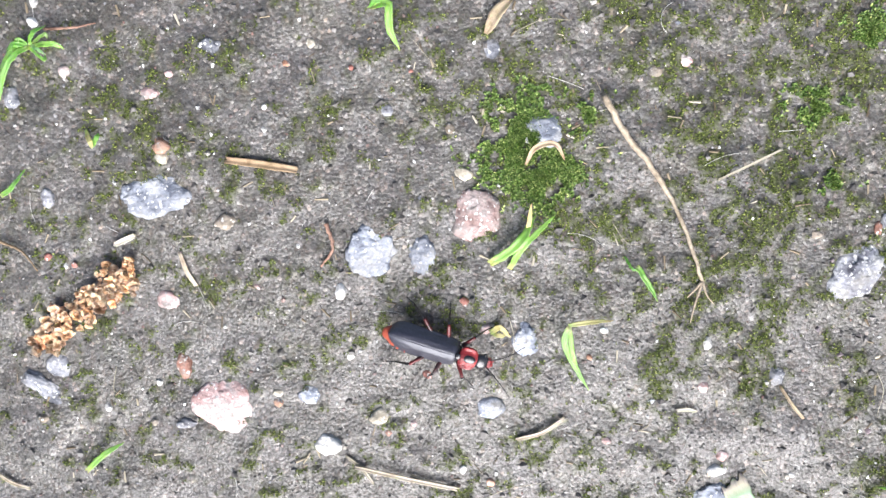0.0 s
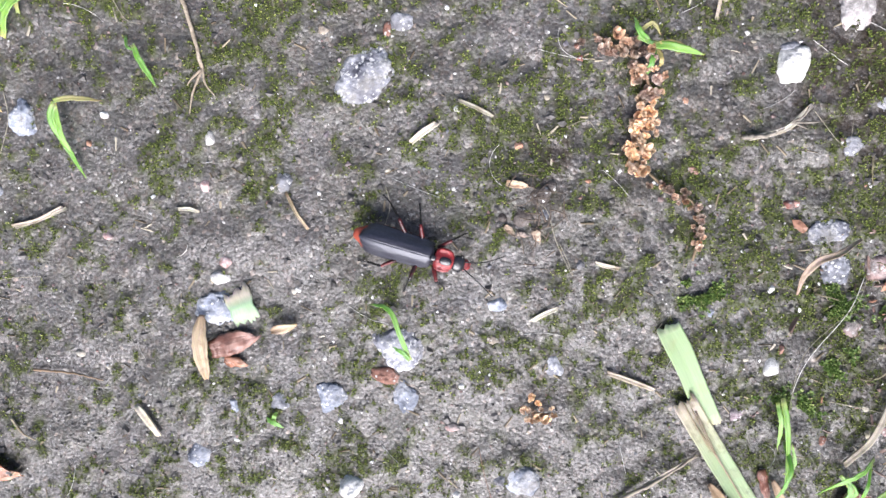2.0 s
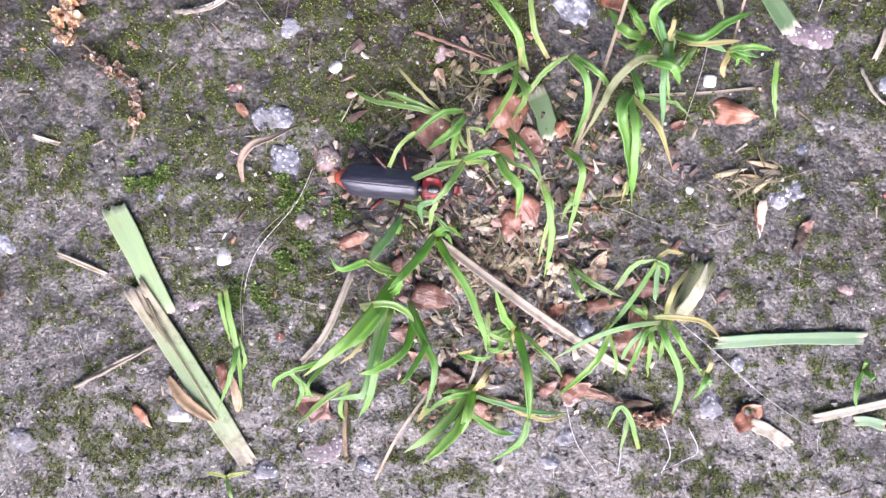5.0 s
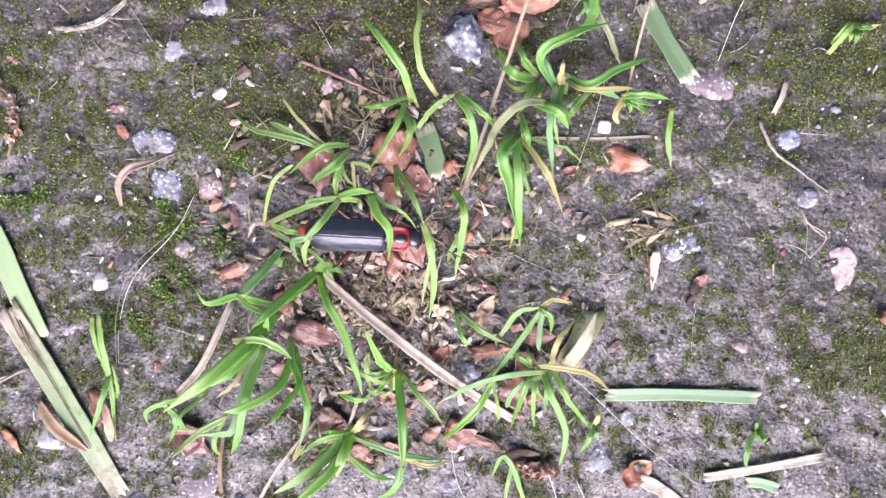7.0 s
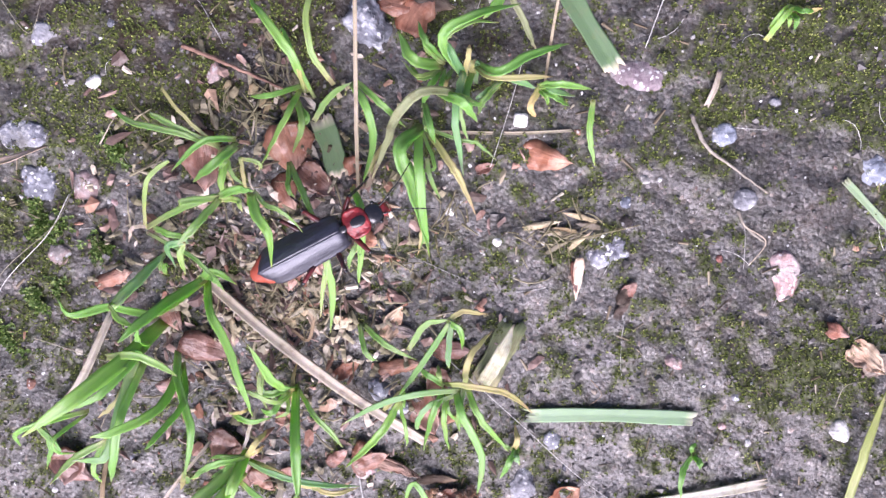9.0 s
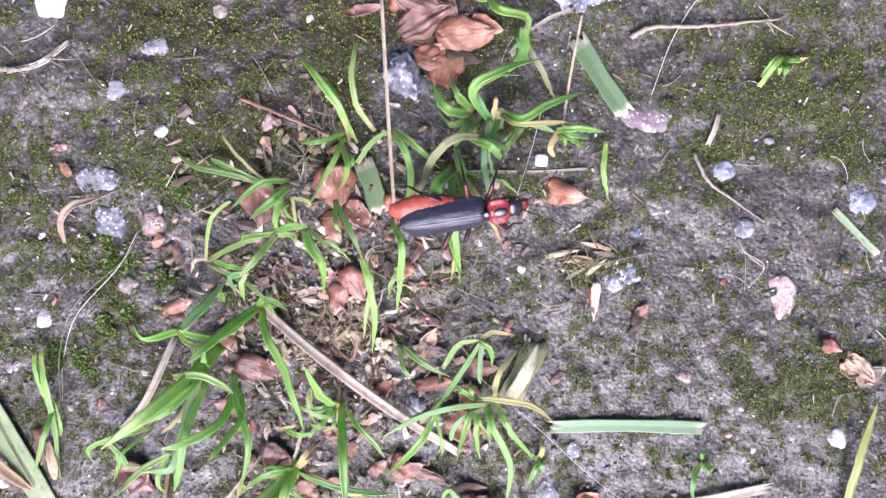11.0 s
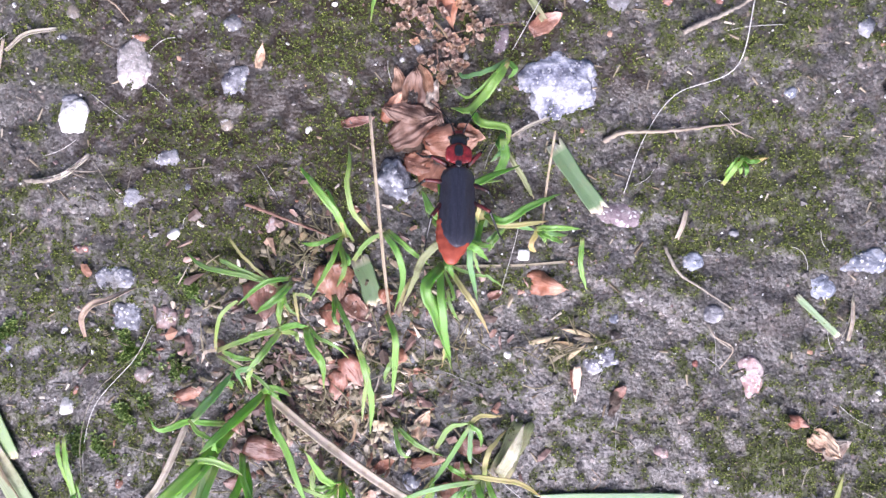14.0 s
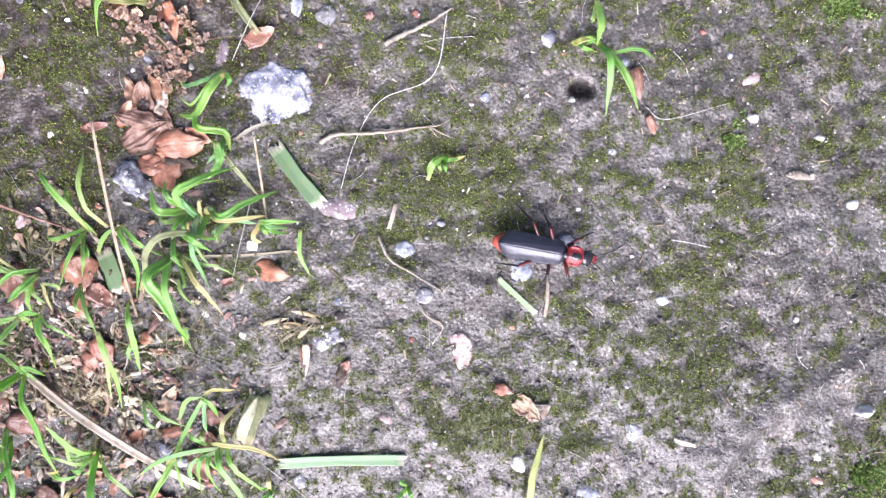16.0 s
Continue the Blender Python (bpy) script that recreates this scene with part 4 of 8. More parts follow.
def twig(points, width, material, label, fork=False):
    COUNT[0] += 1
    rng = np.random.default_rng(700 + COUNT[0])
    local, x, y, z = settled(points)
    line = spline(local, 24)
    line = [p + Vector(rng.normal(0, width * 0.07, 3)) for p in line]
    bm = tube(line, lambda s: width / 2 * (1 - 0.55 * s), 7, rng, 0.10)
    if fork:
        end, way = line[-1], (line[-1] - line[-5]).normalized()
        side = way.cross(Vector((0, 0, 1)))
        for k, reach in ((0.7, 6), (-0.15, 3.5), (2.1, 3)):
            tip = end + (way + side * k).normalized() * width * reach + Vector((0, 0, -0.2))
            mid = (end + tip) / 2 + Vector((0, 0, 0.3)) + side * width * 0.4
            tube(spline([end - way * width * 0.3, mid, tip], 8), lambda s: width * 0.22 * (1 - 0.7 * s), 5, rng, 0.1, bm)
    return placed(part("twig", bm, material), x, y, z, label, "twig", "dry stalks on the soil")


def fibre(points, width, material, label):
    width *= 0.62
    local, x, y, z = settled(points)
    bm = tube(spline(local, 30), lambda s: width / 2 * (1 - 0.4 * s), 5)
    return placed(part("plant_fibre", bm, material), x, y, z, label, "fibre", "fine fibres on the soil")


# ---- bud scales, catkins, dead strands ----
def shell(length, width, seed, cup=0.45, curl=0.25, thick=0.09, ragged=False):
    """A cupped, pointed scale along +x, its base at the origin's back, in mm."""
    rng = np.random.default_rng(seed)
    off = Vector(rng.uniform(0, 60, 3))
    bm = bmesh.new()
    uv = bm.loops.layers.uv.new("UVMap")
    nu, nv = (16, 18) if ragged else (12, 8)
    grids = []
    for layer in (0, 1):
        g = []
        for i in range(nu + 1):
            s = i / nu
            half = width / 2 * (max(0.0, math.sin(math.pi * min(1, 0.15 + 0.85 * s))) ** 0.7 * (1 - 0.25 * s) * 1.2 + 0.03)
            row = []
            for j in range(nv + 1):
                a = j / nv * 2 - 1
                edge = 1 + 0.30 * noise.noise(Vector((s * 3.5, 4.0 * (a > 0), 0)) + off) + 0.16 * noise.noise(Vector((s * 11, 4.0 * (a > 0), 5)) + off)
                q = Vector(((s - 0.5) * length, a * half * edge, 0))
                n = noise.noise(q * (2.2 / max(width, 0.5)) + off)
                ribs = 0.025 * width * math.sin(a * 8 + n * 3)
                q.z = (1 - a * a) * cup * half + curl * length * (s - 0.45) ** 2 + 0.22 * width * n + ribs * (0.4 + s) * 0.5
                q.x += 0.16 * length * noise.noise(Vector((a * 1.6, s, 3)) + off) * (s - 0.3)
                q.x += length * 0.08 * noise.noise(Vector((a * 7, 0, 9)) + off) if i == nu else 0
                if ragged:
                    q.z += 0.055 * width * math.sin(a * 17 + 2.5 * n) * (0.3 + s) + 0.10 * width * noise.noise(Vector((a * 3.5, s * 2.5, 1)) + off)
                    q.x += length * 0.16 * noise.noise(Vector((a * 9, 0, 4)) + off) * max(0.0, s - 0.75) * 4
                q.z -= layer * thick
                row.append(bm.verts.new(q * MM))
            g.append(row)
        grids.append(g)

    def face(vs, st):
        f = bm.faces.new(vs)
        for loop, c in zip(f.loops, st):
            loop[uv].uv = c

    top, low = grids
    for i in range(nu):
        for j in range(nv):
            c = ((j / nv, i / nu), (j / nv, (i + 1) / nu), ((j + 1) / nv, (i + 1) / nu), ((j + 1) / nv, i / nu))
            face((top[i][j], top[i + 1][j], top[i + 1][j + 1], top[i][j + 1])[::-1], c[::-1])
            face((low[i][j], low[i + 1][j], low[i + 1][j + 1], low[i][j + 1]), c)
    for i in range(nu):
        for j in (0, nv):
            face((top[i][j], top[i + 1][j], low[i + 1][j], low[i][j]), ((j / nv, i / nu),) * 4)
    for j in range(nv):
        for i in (0, nu):
            face((top[i][j], low[i][j], low[i][j + 1], top[i][j + 1]), ((j / nv, i / nu),) * 4)
    bmesh.ops.recalc_face_normals(bm, faces=bm.faces)
    return bm


HUSK_WORDS = {"husk": "dry brown papery bud scale lying on soil", "rust": "shiny rust-brown bud scale lying on soil",
              "oliveshred": "dark olive shred of dead grass on soil",
              "shred": "pale olive shred of dead grass on soil",
              "fibrous": "crumpled brown fibrous bud scale in a heap",
              "palehusk": "pale papery withered leaf scrap on soil", "deadbud": "dark brown crumpled bud scale on soil"}


def husk(x, y, length, width, rot, seed, material, label=""):
    rng = np.random.default_rng(seed)
    flip = 1 if rng.random() < 0.7 else -1
    ob = part("bud_scale", shell(length, width, seed, rng.uniform(0.15, 0.45) * flip, rng.uniform(0.0, 0.3), ragged=material in ("fibrous", "palehusk")), material)
    rise = 0.35 + (0.22 * width if flip < 0 else 0.10 * width)
    ob.matrix_world = pose(x * MM, y * MM, (level(x, y) + rise) * MM, rng.normal(0, 9), rng.normal(0, 9), rot)
    return tagged(ob, label or HUSK_WORDS[material], "bud scale", "bud scales on the soil")


FLORETS = {}


def floret_mesh(k, material):
    """A crumpled catkin flower: a few small scales about a point."""
    rng = np.random.default_rng(40 + k)
    bm = bmesh.new()
    uv = bm.loops.layers.uv.new("UVMap")
    heart = bm.verts.new((0, 0, 0))
    for _ in range(7):
        m = (Matrix.Rotation(rng.uniform(0, 6.28), 3, "Z") @ Matrix.Rotation(rng.uniform(-0.45, 0.3), 3, "Y") @ Matrix.Rotation(rng.uniform(-0.4, 0.4), 3, "X"))
        L, w = rng.uniform(0.55, 1.0), rng.uniform(0.30, 0.55)
        g = []
        for s, h in ((0.4, w), (0.75, w * 0.85), (1.0, w * 0.25)):
            g.append([bm.verts.new((m @ Vector((s * L, a * h, 0.25 * w * (1 - a * a) + 0.2 * s * s + rng.normal(0, 0.05)))) * MM) for a in (-1, -0.4, 0.4, 1)])
        for j in range(3):
            f = bm.faces.new((heart, g[0][j], g[0][j + 1]))
            for loop in f.loops:
                loop[uv].uv = (j / 3, 0.0)
            for i in range(2):
                f = bm.faces.new((g[i][j], g[i + 1][j], g[i + 1][j + 1], g[i][j + 1]))
                for loop, c in zip(f.loops, ((j, i), (j, i + 1), (j + 1, i + 1), (j + 1, i))):
                    loop[uv].uv = (c[0] / 3, (c[1] + 1) / 3)
    bmesh.ops.solidify(bm, geom=bm.faces[:], thickness=0.05 * MM)
    me = bpy.data.meshes.new("floret")
    bm.to_mesh(me)
    bm.free()
    me.materials.append(MATS[material])
    return me


def catkin(points, width, seed, label):
    pile = "heap" in label
    material = "floret" if "golden" in label else "floret_dull"
    if material not in FLORETS:
        FLORETS[material] = [floret_mesh(k, material) for k in range(8)]
    rng = np.random.default_rng(seed)
    local, x, y, z = settled(points)
    ob = thing("catkin", x, y, z, label, "catkin", "fallen catkins")
    line = spline(local, 20)
    part("stalk", tube(line, lambda s: 0.16, 5, rng, 0.15), "deadwood", ob)
    reach = sum((b - a).length for a, b in zip(line, line[1:]))
    for k in range(max(5, int(reach * width / (0.36 if "golden" in label else 0.62)))):
        p = line[int(rng.integers(0, 21))]
        off = rng.normal(0, 0.34 if pile else 0.27, 2) * width
        o = new("floret", FLORETS[material][int(rng.integers(0, 8))])
        o.parent = ob
        s = rng.uniform(0.5, 0.85 if pile else 1.15 if "golden" in label else 1.05) * min(1.0, 0.45 + width / 6)
        o.matrix_basis = pose((p.x + off[0]) * MM, (p.y + off[1]) * MM, (p.z + rng.uniform(0.0, 0.5)) * MM, rng.uniform(-25, 25), rng.uniform(-25, 25), rng.uniform(0, 360)) @ Matrix.Scale(s, 4)
    return ob


def rootlet(points, width, seed, label):
    """A loose tangle of dead strands."""
    rng = np.random.default_rng(seed)
    local, x, y, z = settled(points)
    line = spline(local, 20)
    bm = bmesh.new()
    reach = sum((b - a).length for a, b in zip(line, line[1:]))
    for k in range(int(14 + reach * 2.2)):
        p = line[int(rng.integers(0, 21))] + Vector((*(rng.normal(0, 0.26, 2) * width), rng.uniform(-0.1, 0.35)))
        a, L, turn = rng.uniform(0, 6.28), rng.uniform(1.0, 3.2), rng.normal(0, 0.22)
        pts = [p]
        for _ in range(3):
            p = p + Vector((math.cos(a), math.sin(a), rng.normal(0, 0.18))) * L / 3
            a += turn
            pts.append(p)
        r = rng.uniform(0.04, 0.13)
        tube(spline(pts, 7), lambda s, r=r: r * (1 - 0.6 * s), 4, None, 0, bm)
    dark = "dark" in label
    ob = placed(part("dead_tuft", bm, "darkfibre" if dark else "olivemoss" if "olive" in label else "deadmoss"), x, y, z, label, "dead moss", "dead tufts on the soil")
    return tagged(ob, kind="stuff")


# ---- the beetle ----
def dome(rx, ry, rz, power=2.4, cuts=(20, 12), bend=None):
    """A rounded body, squarer the higher its power, in mm."""
    bm = bmesh.new()
    bmesh.ops.create_uvsphere(bm, u_segments=cuts[0], v_segments=cuts[1], radius=1.0)
    for v in bm.verts:
        p = v.co
        k = (abs(p.x) ** power + abs(p.y) ** power + abs(p.z) ** power) ** (-1 / power)
        q = p * k
        v.co = Vector((q.x * rx, q.y * ry, q.z * rz)) * MM
        if bend:
            v.co = bend(v.co)
    return bm


def elytron(side):
    """One wing case: long, soft-edged, flattened, with a raised shoulder and a straight inner seam."""
    bm = bmesh.new()
    uv = bm.loops.layers.uv.new("UVMap")
    nu, nv = 34, 12
    g = []
    for i in range(nu + 1):
        s = i / nu
        x = 4.3 - 8.6 * s
        half = 1.64 + 0.18 * math.sin(s * 2.6) - 0.10 * max(0, 0.12 - s) / 0.12 * 3
        tail = max(0.0, (s - 0.74) / 0.26)
        half *= math.sqrt(max(0.0, 1 - tail ** 2.6)) * 0.97 + 0.03
        row = []
        for j in range(nv + 1):
            a = j / nv
            y = 0.006 + a * half
            z = 3.48 - 1.34 * a ** 1.85 - 0.42 * max(0.0, (0.075 - s) / 0.075) ** 2 + 0.16 * max(0.0, (a - 0.86) / 0.14) - 0.28 * tail ** 2 + 0.10 * math.sin(s * math.pi) - 0.02 * math.exp(-a * 26)
            z += 0.12 * math.exp(-((s - 0.06) / 0.05) ** 2 - ((a - 0.62) / 0.2) ** 2)
            z += 0.05 * math.exp(-((a - 0.42) / 0.10) ** 2) * math.sin(math.pi * min(1, s * 1.3)) + 0.045 * math.exp(-a * 14)
            row.append(bm.verts.new(Vector((x - (0.12 * a * a if i == 0 else 0), side * y, z)) * MM))
        g.append(row)
    for i in range(nu):
        for j in range(nv):
            vs = (g[i][j], g[i][j + 1], g[i + 1][j + 1], g[i + 1][j])
            f = bm.faces.new(vs if side < 0 else vs[::-1])
            cs = ((j / nv, i / nu), ((j + 1) / nv, i / nu), ((j + 1) / nv, (i + 1) / nu), (j / nv, (i + 1) / nu))
            for loop, c in zip(f.loops, cs if side < 0 else cs[::-1]):
                loop[uv].uv = c
    bmesh.ops.recalc_face_normals(bm, faces=bm.faces)
    bmesh.ops.solidify(bm, geom=bm.faces[:], thickness=0.12 * MM)
    return bm


def limb(points, r0, r1, sides=8):
    return tube(spline(points, 8), lambda s: r0 + (r1 - r0) * s, sides)


def make_beetle():
    b = thing("beetle", 0, 0, 0, "soldier beetle with black wing cases, red collar and orange abdomen walking", "beetle")
    bm = bmesh.new()
    # eight overlapping rings taper to a blunt tip; each is a little proud at its hind edge
    rings = []
    for i in range(41):
        s = i / 40
        x = 0.6 - 8.6 * s * 0.90
        seg = (s * 8) % 1.0
        w = (1.63 + 0.10 * math.sin(s * 3.1)) * (1 - max(0, (s - 0.58) / 0.42) ** 2.0 * 0.80) + 0.13 * seg
        h = (0.72 + 0.05 * seg) * (1 - max(0, (s - 0.72) / 0.28) ** 2.2 * 0.75)
        rings.append([bm.verts.new(Vector((x, w * math.cos(k / 20 * 6.2832), h * math.sin(k / 20 * 6.2832))) * MM) for k in range(20)])
    for r0, r1 in zip(rings, rings[1:]):
        for k in range(20):
            bm.faces.new((r0[k], r1[k], r1[(k + 1) % 20], r0[(k + 1) % 20]))
    bm.faces.new(rings[0]), bm.faces.new(rings[-1][::-1])
    bmesh.ops.recalc_face_normals(bm, faces=bm.faces)
    abdomen = part("abdomen", bm, "beetle_belly", b, "orange-red segmented abdomen")
    abdomen.location = (1.2 * MM, 0, 2.1 * MM)
    thorax = part("thorax", dome(1.7, 1.35, 0.85), "beetle_black", b, "black underside")
    thorax.location = (3.1 * MM, 0, 2.2 * MM)
    for side in (1, -1):
        part("wing_case", elytron(side), "wing_case", b, "matt blue-black finely downy wing case")
    scut = part("scutellum", dome(0.36, 0.34, 0.14), "beetle_black", b)
    scut.location = (4.28 * MM, 0, 3.40 * MM)
    # the collar: a rounded shield with raised rims
    bm = dome(1.12, 1.36, 0.42, 3.2, (28, 16))
    for v in bm.verts:
        x, y = v.co.x / MM / 1.12, v.co.y / MM / 1.36
        if v.co.z > 0:
            v.co.z -= 0.26 * MM * math.exp(-((abs(y) - 0.60) / 0.20) ** 2) * (1 - 0.3 * x)
            v.co.z += 0.10 * MM * math.exp(-(y / 0.30) ** 2)
        v.co.y *= 1 - 0.10 * max(0, x)
    collar = part("collar", bm, "beetle_red", b, "glossy red collar shield")
    collar.matrix_basis = pose(5.52 * MM, 0, 2.95 * MM, 0, 6, 0)
    spot = part("spot", dome(0.74, 0.46, 0.16, 2.2, (20, 12)), "beetle_black", collar, "black spot on the collar")
    spot.location = (0.14 * MM, 0, 0.43 * MM)
    neck = part("neck", dome(0.6, 0.62, 0.45), "beetle_black", b)
    neck.location = (6.6 * MM, 0, 2.5 * MM)
    head = part("head", dome(0.86, 0.92, 0.55, 2.6), "beetle_black", b, "black head with red face")
    head.matrix_basis = pose(7.15 * MM, 0, 2.45 * MM, 0, 18, 0)
    face = part("face", dome(0.62, 0.68, 0.38, 2.4, (16, 10)), "beetle_red", head, "red face and jaws")
    face.location = (0.78 * MM, 0, 0.02 * MM)
    for side in (1, -1):
        eye = part("eye", dome(0.22, 0.20, 0.24, 2.0, (14, 10)), "beetle_black", head, "bulging black eye")
        eye.location = (0.24 * MM, side * 0.90 * MM, 0.14 * MM)
        jaw = part("mandible", limb([(1.15, side * 0.34, -0.05), (1.48, side * 0.38, -0.12), (1.54, side * 0.08, -0.16)], 0.09, 0.04), "beetle_red", head)
    feelers = []
    for side in (1, -1):
        pts, bm = [Vector((0, 0, 0)), Vector((1.3, side * 0.45, 0.45)), Vector((2.7, side * 1.15, 0.30)), Vector((4.2, side * 2.1, -0.4))], bmesh.new()
        line = spline(pts, 33)
        for k in range(11):
            seg = line[3 * k:3 * k + 4]
            tube(seg, lambda s: 0.055 + 0.035 * s - 0.02 * (k / 11), 7, None, 0, bm)
        ant = part("antenna", bm, "beetle_black", b, "long black beaded antenna")
        ant.location = (7.75 * MM, side * 0.34 * MM, 2.55 * MM)
        base = part("antenna_base", limb([(-0.05, 0, 0), (0.3, side * 0.10, 0.10), (0.75, side * 0.26, 0.27)], 0.09, 0.08), "beetle_thigh", ant, "dark red first joint")
        feelers.append(ant)
    legs = []
    # hip place, knee, ankle and toe, outward along +y for the left side
    for hip, knee, ankle, toe in (((4.6, 1.0), (1.0, 1.55, 0.55), (2.0, 2.2, -1.55), (2.75, 2.75, -1.95)),
                                  ((2.7, 1.2), (-0.5, 2.0, 0.65), (-0.8, 3.0, -1.55), (-1.05, 3.95, -1.95)),
                                  ((0.9, 1.2), (-1.7, 1.75, 0.65), (-3.3, 2.45, -1.55), (-4.4, 2.85, -1.95))):
        for side in (1, -1):
            s3 = [Vector((p[0], p[1] * side, p[2])) for p in (knee, ankle, toe)]
            leg = part("leg", limb([(0, 0, 0), s3[0] * 0.5 + Vector((0, 0, 0.12)), s3[0]], 0.30, 0.19), "beetle_thigh", b, "dark red thigh with black shin and foot")
            leg.location = (hip[0] * MM, hip[1] * side * MM, 2.0 * MM)
            part("shin", limb([s3[0], (s3[0] + s3[1]) / 2 + Vector((0, 0, 0.06)), s3[1]], 0.17, 0.11), "beetle_black", leg, "black shin")
            bm, line = bmesh.new(), spline([s3[1], (s3[1] + s3[2]) / 2, s3[2]], 8)
            for k in range(4):
                tube(line[2 * k:2 * k + 3], lambda s: 0.07 + 0.04 * s, 6, None, 0, bm)
            part("foot", bm, "beetle_black", leg, "jointed black foot")
            legs.append((leg, side))
    return b, abdomen, feelers, legs


beetle, abdomen, feelers, legs = make_beetle()

# ---- things on the soil ----
pebble(-37.9, -6.1, 8.2, 5.1, 1.5, 7, "paleblue", 1)
pebble(-29.7, -9.5, 3.1, 2.2, 1.3, 19, "tan", 2)
pebble(-12.2, -12.5, 5.7, 7.1, 1.4, -11, "paleblue", 3)
pebble(-6.3, -14.2, 4.0, 5.1, 1.6, 10, "blue", 4)
pebble(0.5, -9.2, 5.6, 6.0, 2.3, -6, "brownpink", 5)
pebble(7.2, 0.9, 6.2, 4.5, 2.7, -11, "paleblue", 6)
pebble(-1.3, -4.2, 2.5, 1.8, 1.1, -21, "cream", 7)
pebble(-16.2, -18.0, 1.9, 2.3, 1.1, -0, "white", 8)
pebble(-31.2, -32.6, 7.4, 6.7, 2.0, -32, "pink", 9)
pebble(-18.4, -37.6, 3.7, 3.2, 1.9, 0, "white", 10)
pebble(-12.1, -34.0, 2.9, 2.4, 1.5, 21, "cream", 11)
pebble(-51.8, -27.0, 2.9, 3.2, 1.4, -0, "slate", 12)
pebble(-54.0, -30.1, 6.5, 3.2, 1.6, -26, "slate", 13)
pebble(-37.4, -18.9, 3.1, 2.1, 0.8, -0, "pink", 14)
pebble(-36.0, -27.3, 2.3, 4.6, 1.1, -3, "brick", 15)
pebble(-36.6, -0.3, 2.4, 2.3, 1.4, -1, "orange", 16)
pebble(-36.7, -1.9, 1.8, 1.5, 0.9, -1, "cream", 17)
pebble(-24.3, 3.9, 0.9, 0.8, 0.5, -51, "white", 18)
pebble(-30.1, 8.7, 0.8, 0.7, 0.4, -37, "white", 19)
pebble(-15.4, -26.3, 1.2, 1.0, 0.6, -6, "white", 20)
pebble(-30.6, -22.5, 0.8, 0.7, 0.4, -89, "white", 21)
pebble(-46.0, -32.6, 1.4, 1.2, 0.7, -67, "white", 22)
pebble(-24.4, 1.3, 0.9, 0.8, 0.5, -51, "white", 25)
pebble(-17.0, 2.8, 0.7, 0.6, 0.3, -11, "white", 26)
pebble(-50.6, 16.2, 1.3, 1.1, 0.7, -78, "white", 27)
pebble(-51.0, 13.9, 1.6, 1.4, 0.8, -63, "white", 28)
pebble(-30.7, 0.8, 0.8, 0.7, 0.4, -30, "white", 29)
pebble(-45.0, 3.7, 0.9, 0.8, 0.5, -56, "cream", 30)
pebble(-21.7, 8.8, 1.1, 0.9, 0.5, -26, "orange", 31)
pebble(-7.2, 7.6, 0.8, 0.7, 0.4, -49, "red", 32)
pebble(-14.1, 8.2, 0.9, 0.7, 0.4, -35, "red", 33)
pebble(-51.5, -13.6, 1.3, 1.1, 0.7, -0, "red", 35)
pebble(-48.5, -14.6, 1.0, 0.9, 0.5, -32, "red", 36)
pebble(-47.6, 8.2, 1.9, 1.6, 1.0, -17, "pink", 37)
pebble(15.4, -23.1, 1.2, 1.0, 0.6, -21, "white", 38)
pebble(-18.7, 11.1, 1.3, 1.1, 0.7, -71, "cream", 39)
pebble(3.3, 3.4, 1.4, 1.2, 0.7, -21, "tan", 40)
pebble(-2.8, 1.1, 1.4, 1.2, 0.7, -90, "tan", 41)
pebble(-24.4, -30.8, 1.4, 1.2, 0.7, -25, "cream", 42)
pebble(-24.6, -32.1, 1.5, 1.3, 0.8, -10, "orange", 43)
pebble(-7.8, -35.0, 1.1, 0.9, 0.6, -85, "pink", 44)
pebble(-11.0, -36.1, 1.0, 0.9, 0.5, -33, "brick", 45)
pebble(-26.3, -17.4, 1.0, 0.8, 0.5, -36, "pink", 46)
pebble(-21.0, -12.5, 0.8, 0.7, 0.4, -21, "white", 47)
pebble(37.8, -41.5, 0.9, 0.8, 0.5, -46, "cream", 49)
pebble(39.5, -11.8, 1.4, 1.2, 0.7, -22, "tan", 50)
pebble(-54.0, -34.0, 1.6, 1.4, 0.8, -21, "tan", 51)
pebble(-40.2, -34.6, 1.1, 1.0, 0.6, -15, "tan", 52)
pebble(-39.3, -29.6, 1.0, 0.8, 0.5, -74, "white", 53)
pebble(-8.3, -38.9, 0.8, 0.7, 0.4, -37, "cream", 54)
pebble(27.5, -24.5, 1.3, 1.9, 0.8, -0, "white", 55)
pebble(1.9, 10.1, 2.1, 2.6, 1.2, -11, "slate", 56)
pebble(24.1, 8.2, 1.8, 1.6, 0.8, -1, "pink", 57)
pebble(20.6, 7.2, 1.7, 1.4, 0.7, -1, "tan", 58)
pebble(44.6, -15.9, 6.6, 8.4, 2.4, -11, "speckled", 59)
pebble(6.1, -24.4, 3.4, 4.7, 0.8, -0, "blue", 60)
pebble(-20.5, -31.2, 2.7, 2.4, 0.7, -0, "blue", 61)
pebble(1.8, -32.7, 3.1, 2.8, 0.7, -0, "blue", 62)
pebble(1.3, -22.8, 1.8, 1.5, 0.7, -31, "pink", 63)
pebble(36.0, -28.9, 2.0, 2.4, 1.0, -0, "slate", 66)
pebble(-10.1, 3.3, 1.7, 1.7, 0.7, -1, "grey", 68)
pebble(-30.2, 10.9, 3.3, 1.7, 0.5, -1, "slate", 69)
pebble(-36.1, -34.7, 2.6, 1.4, 0.4, 0, "grey", 70)
pebble(-50.9, -6.4, 1.5, 2.4, 0.6, -1, "grey", 71)
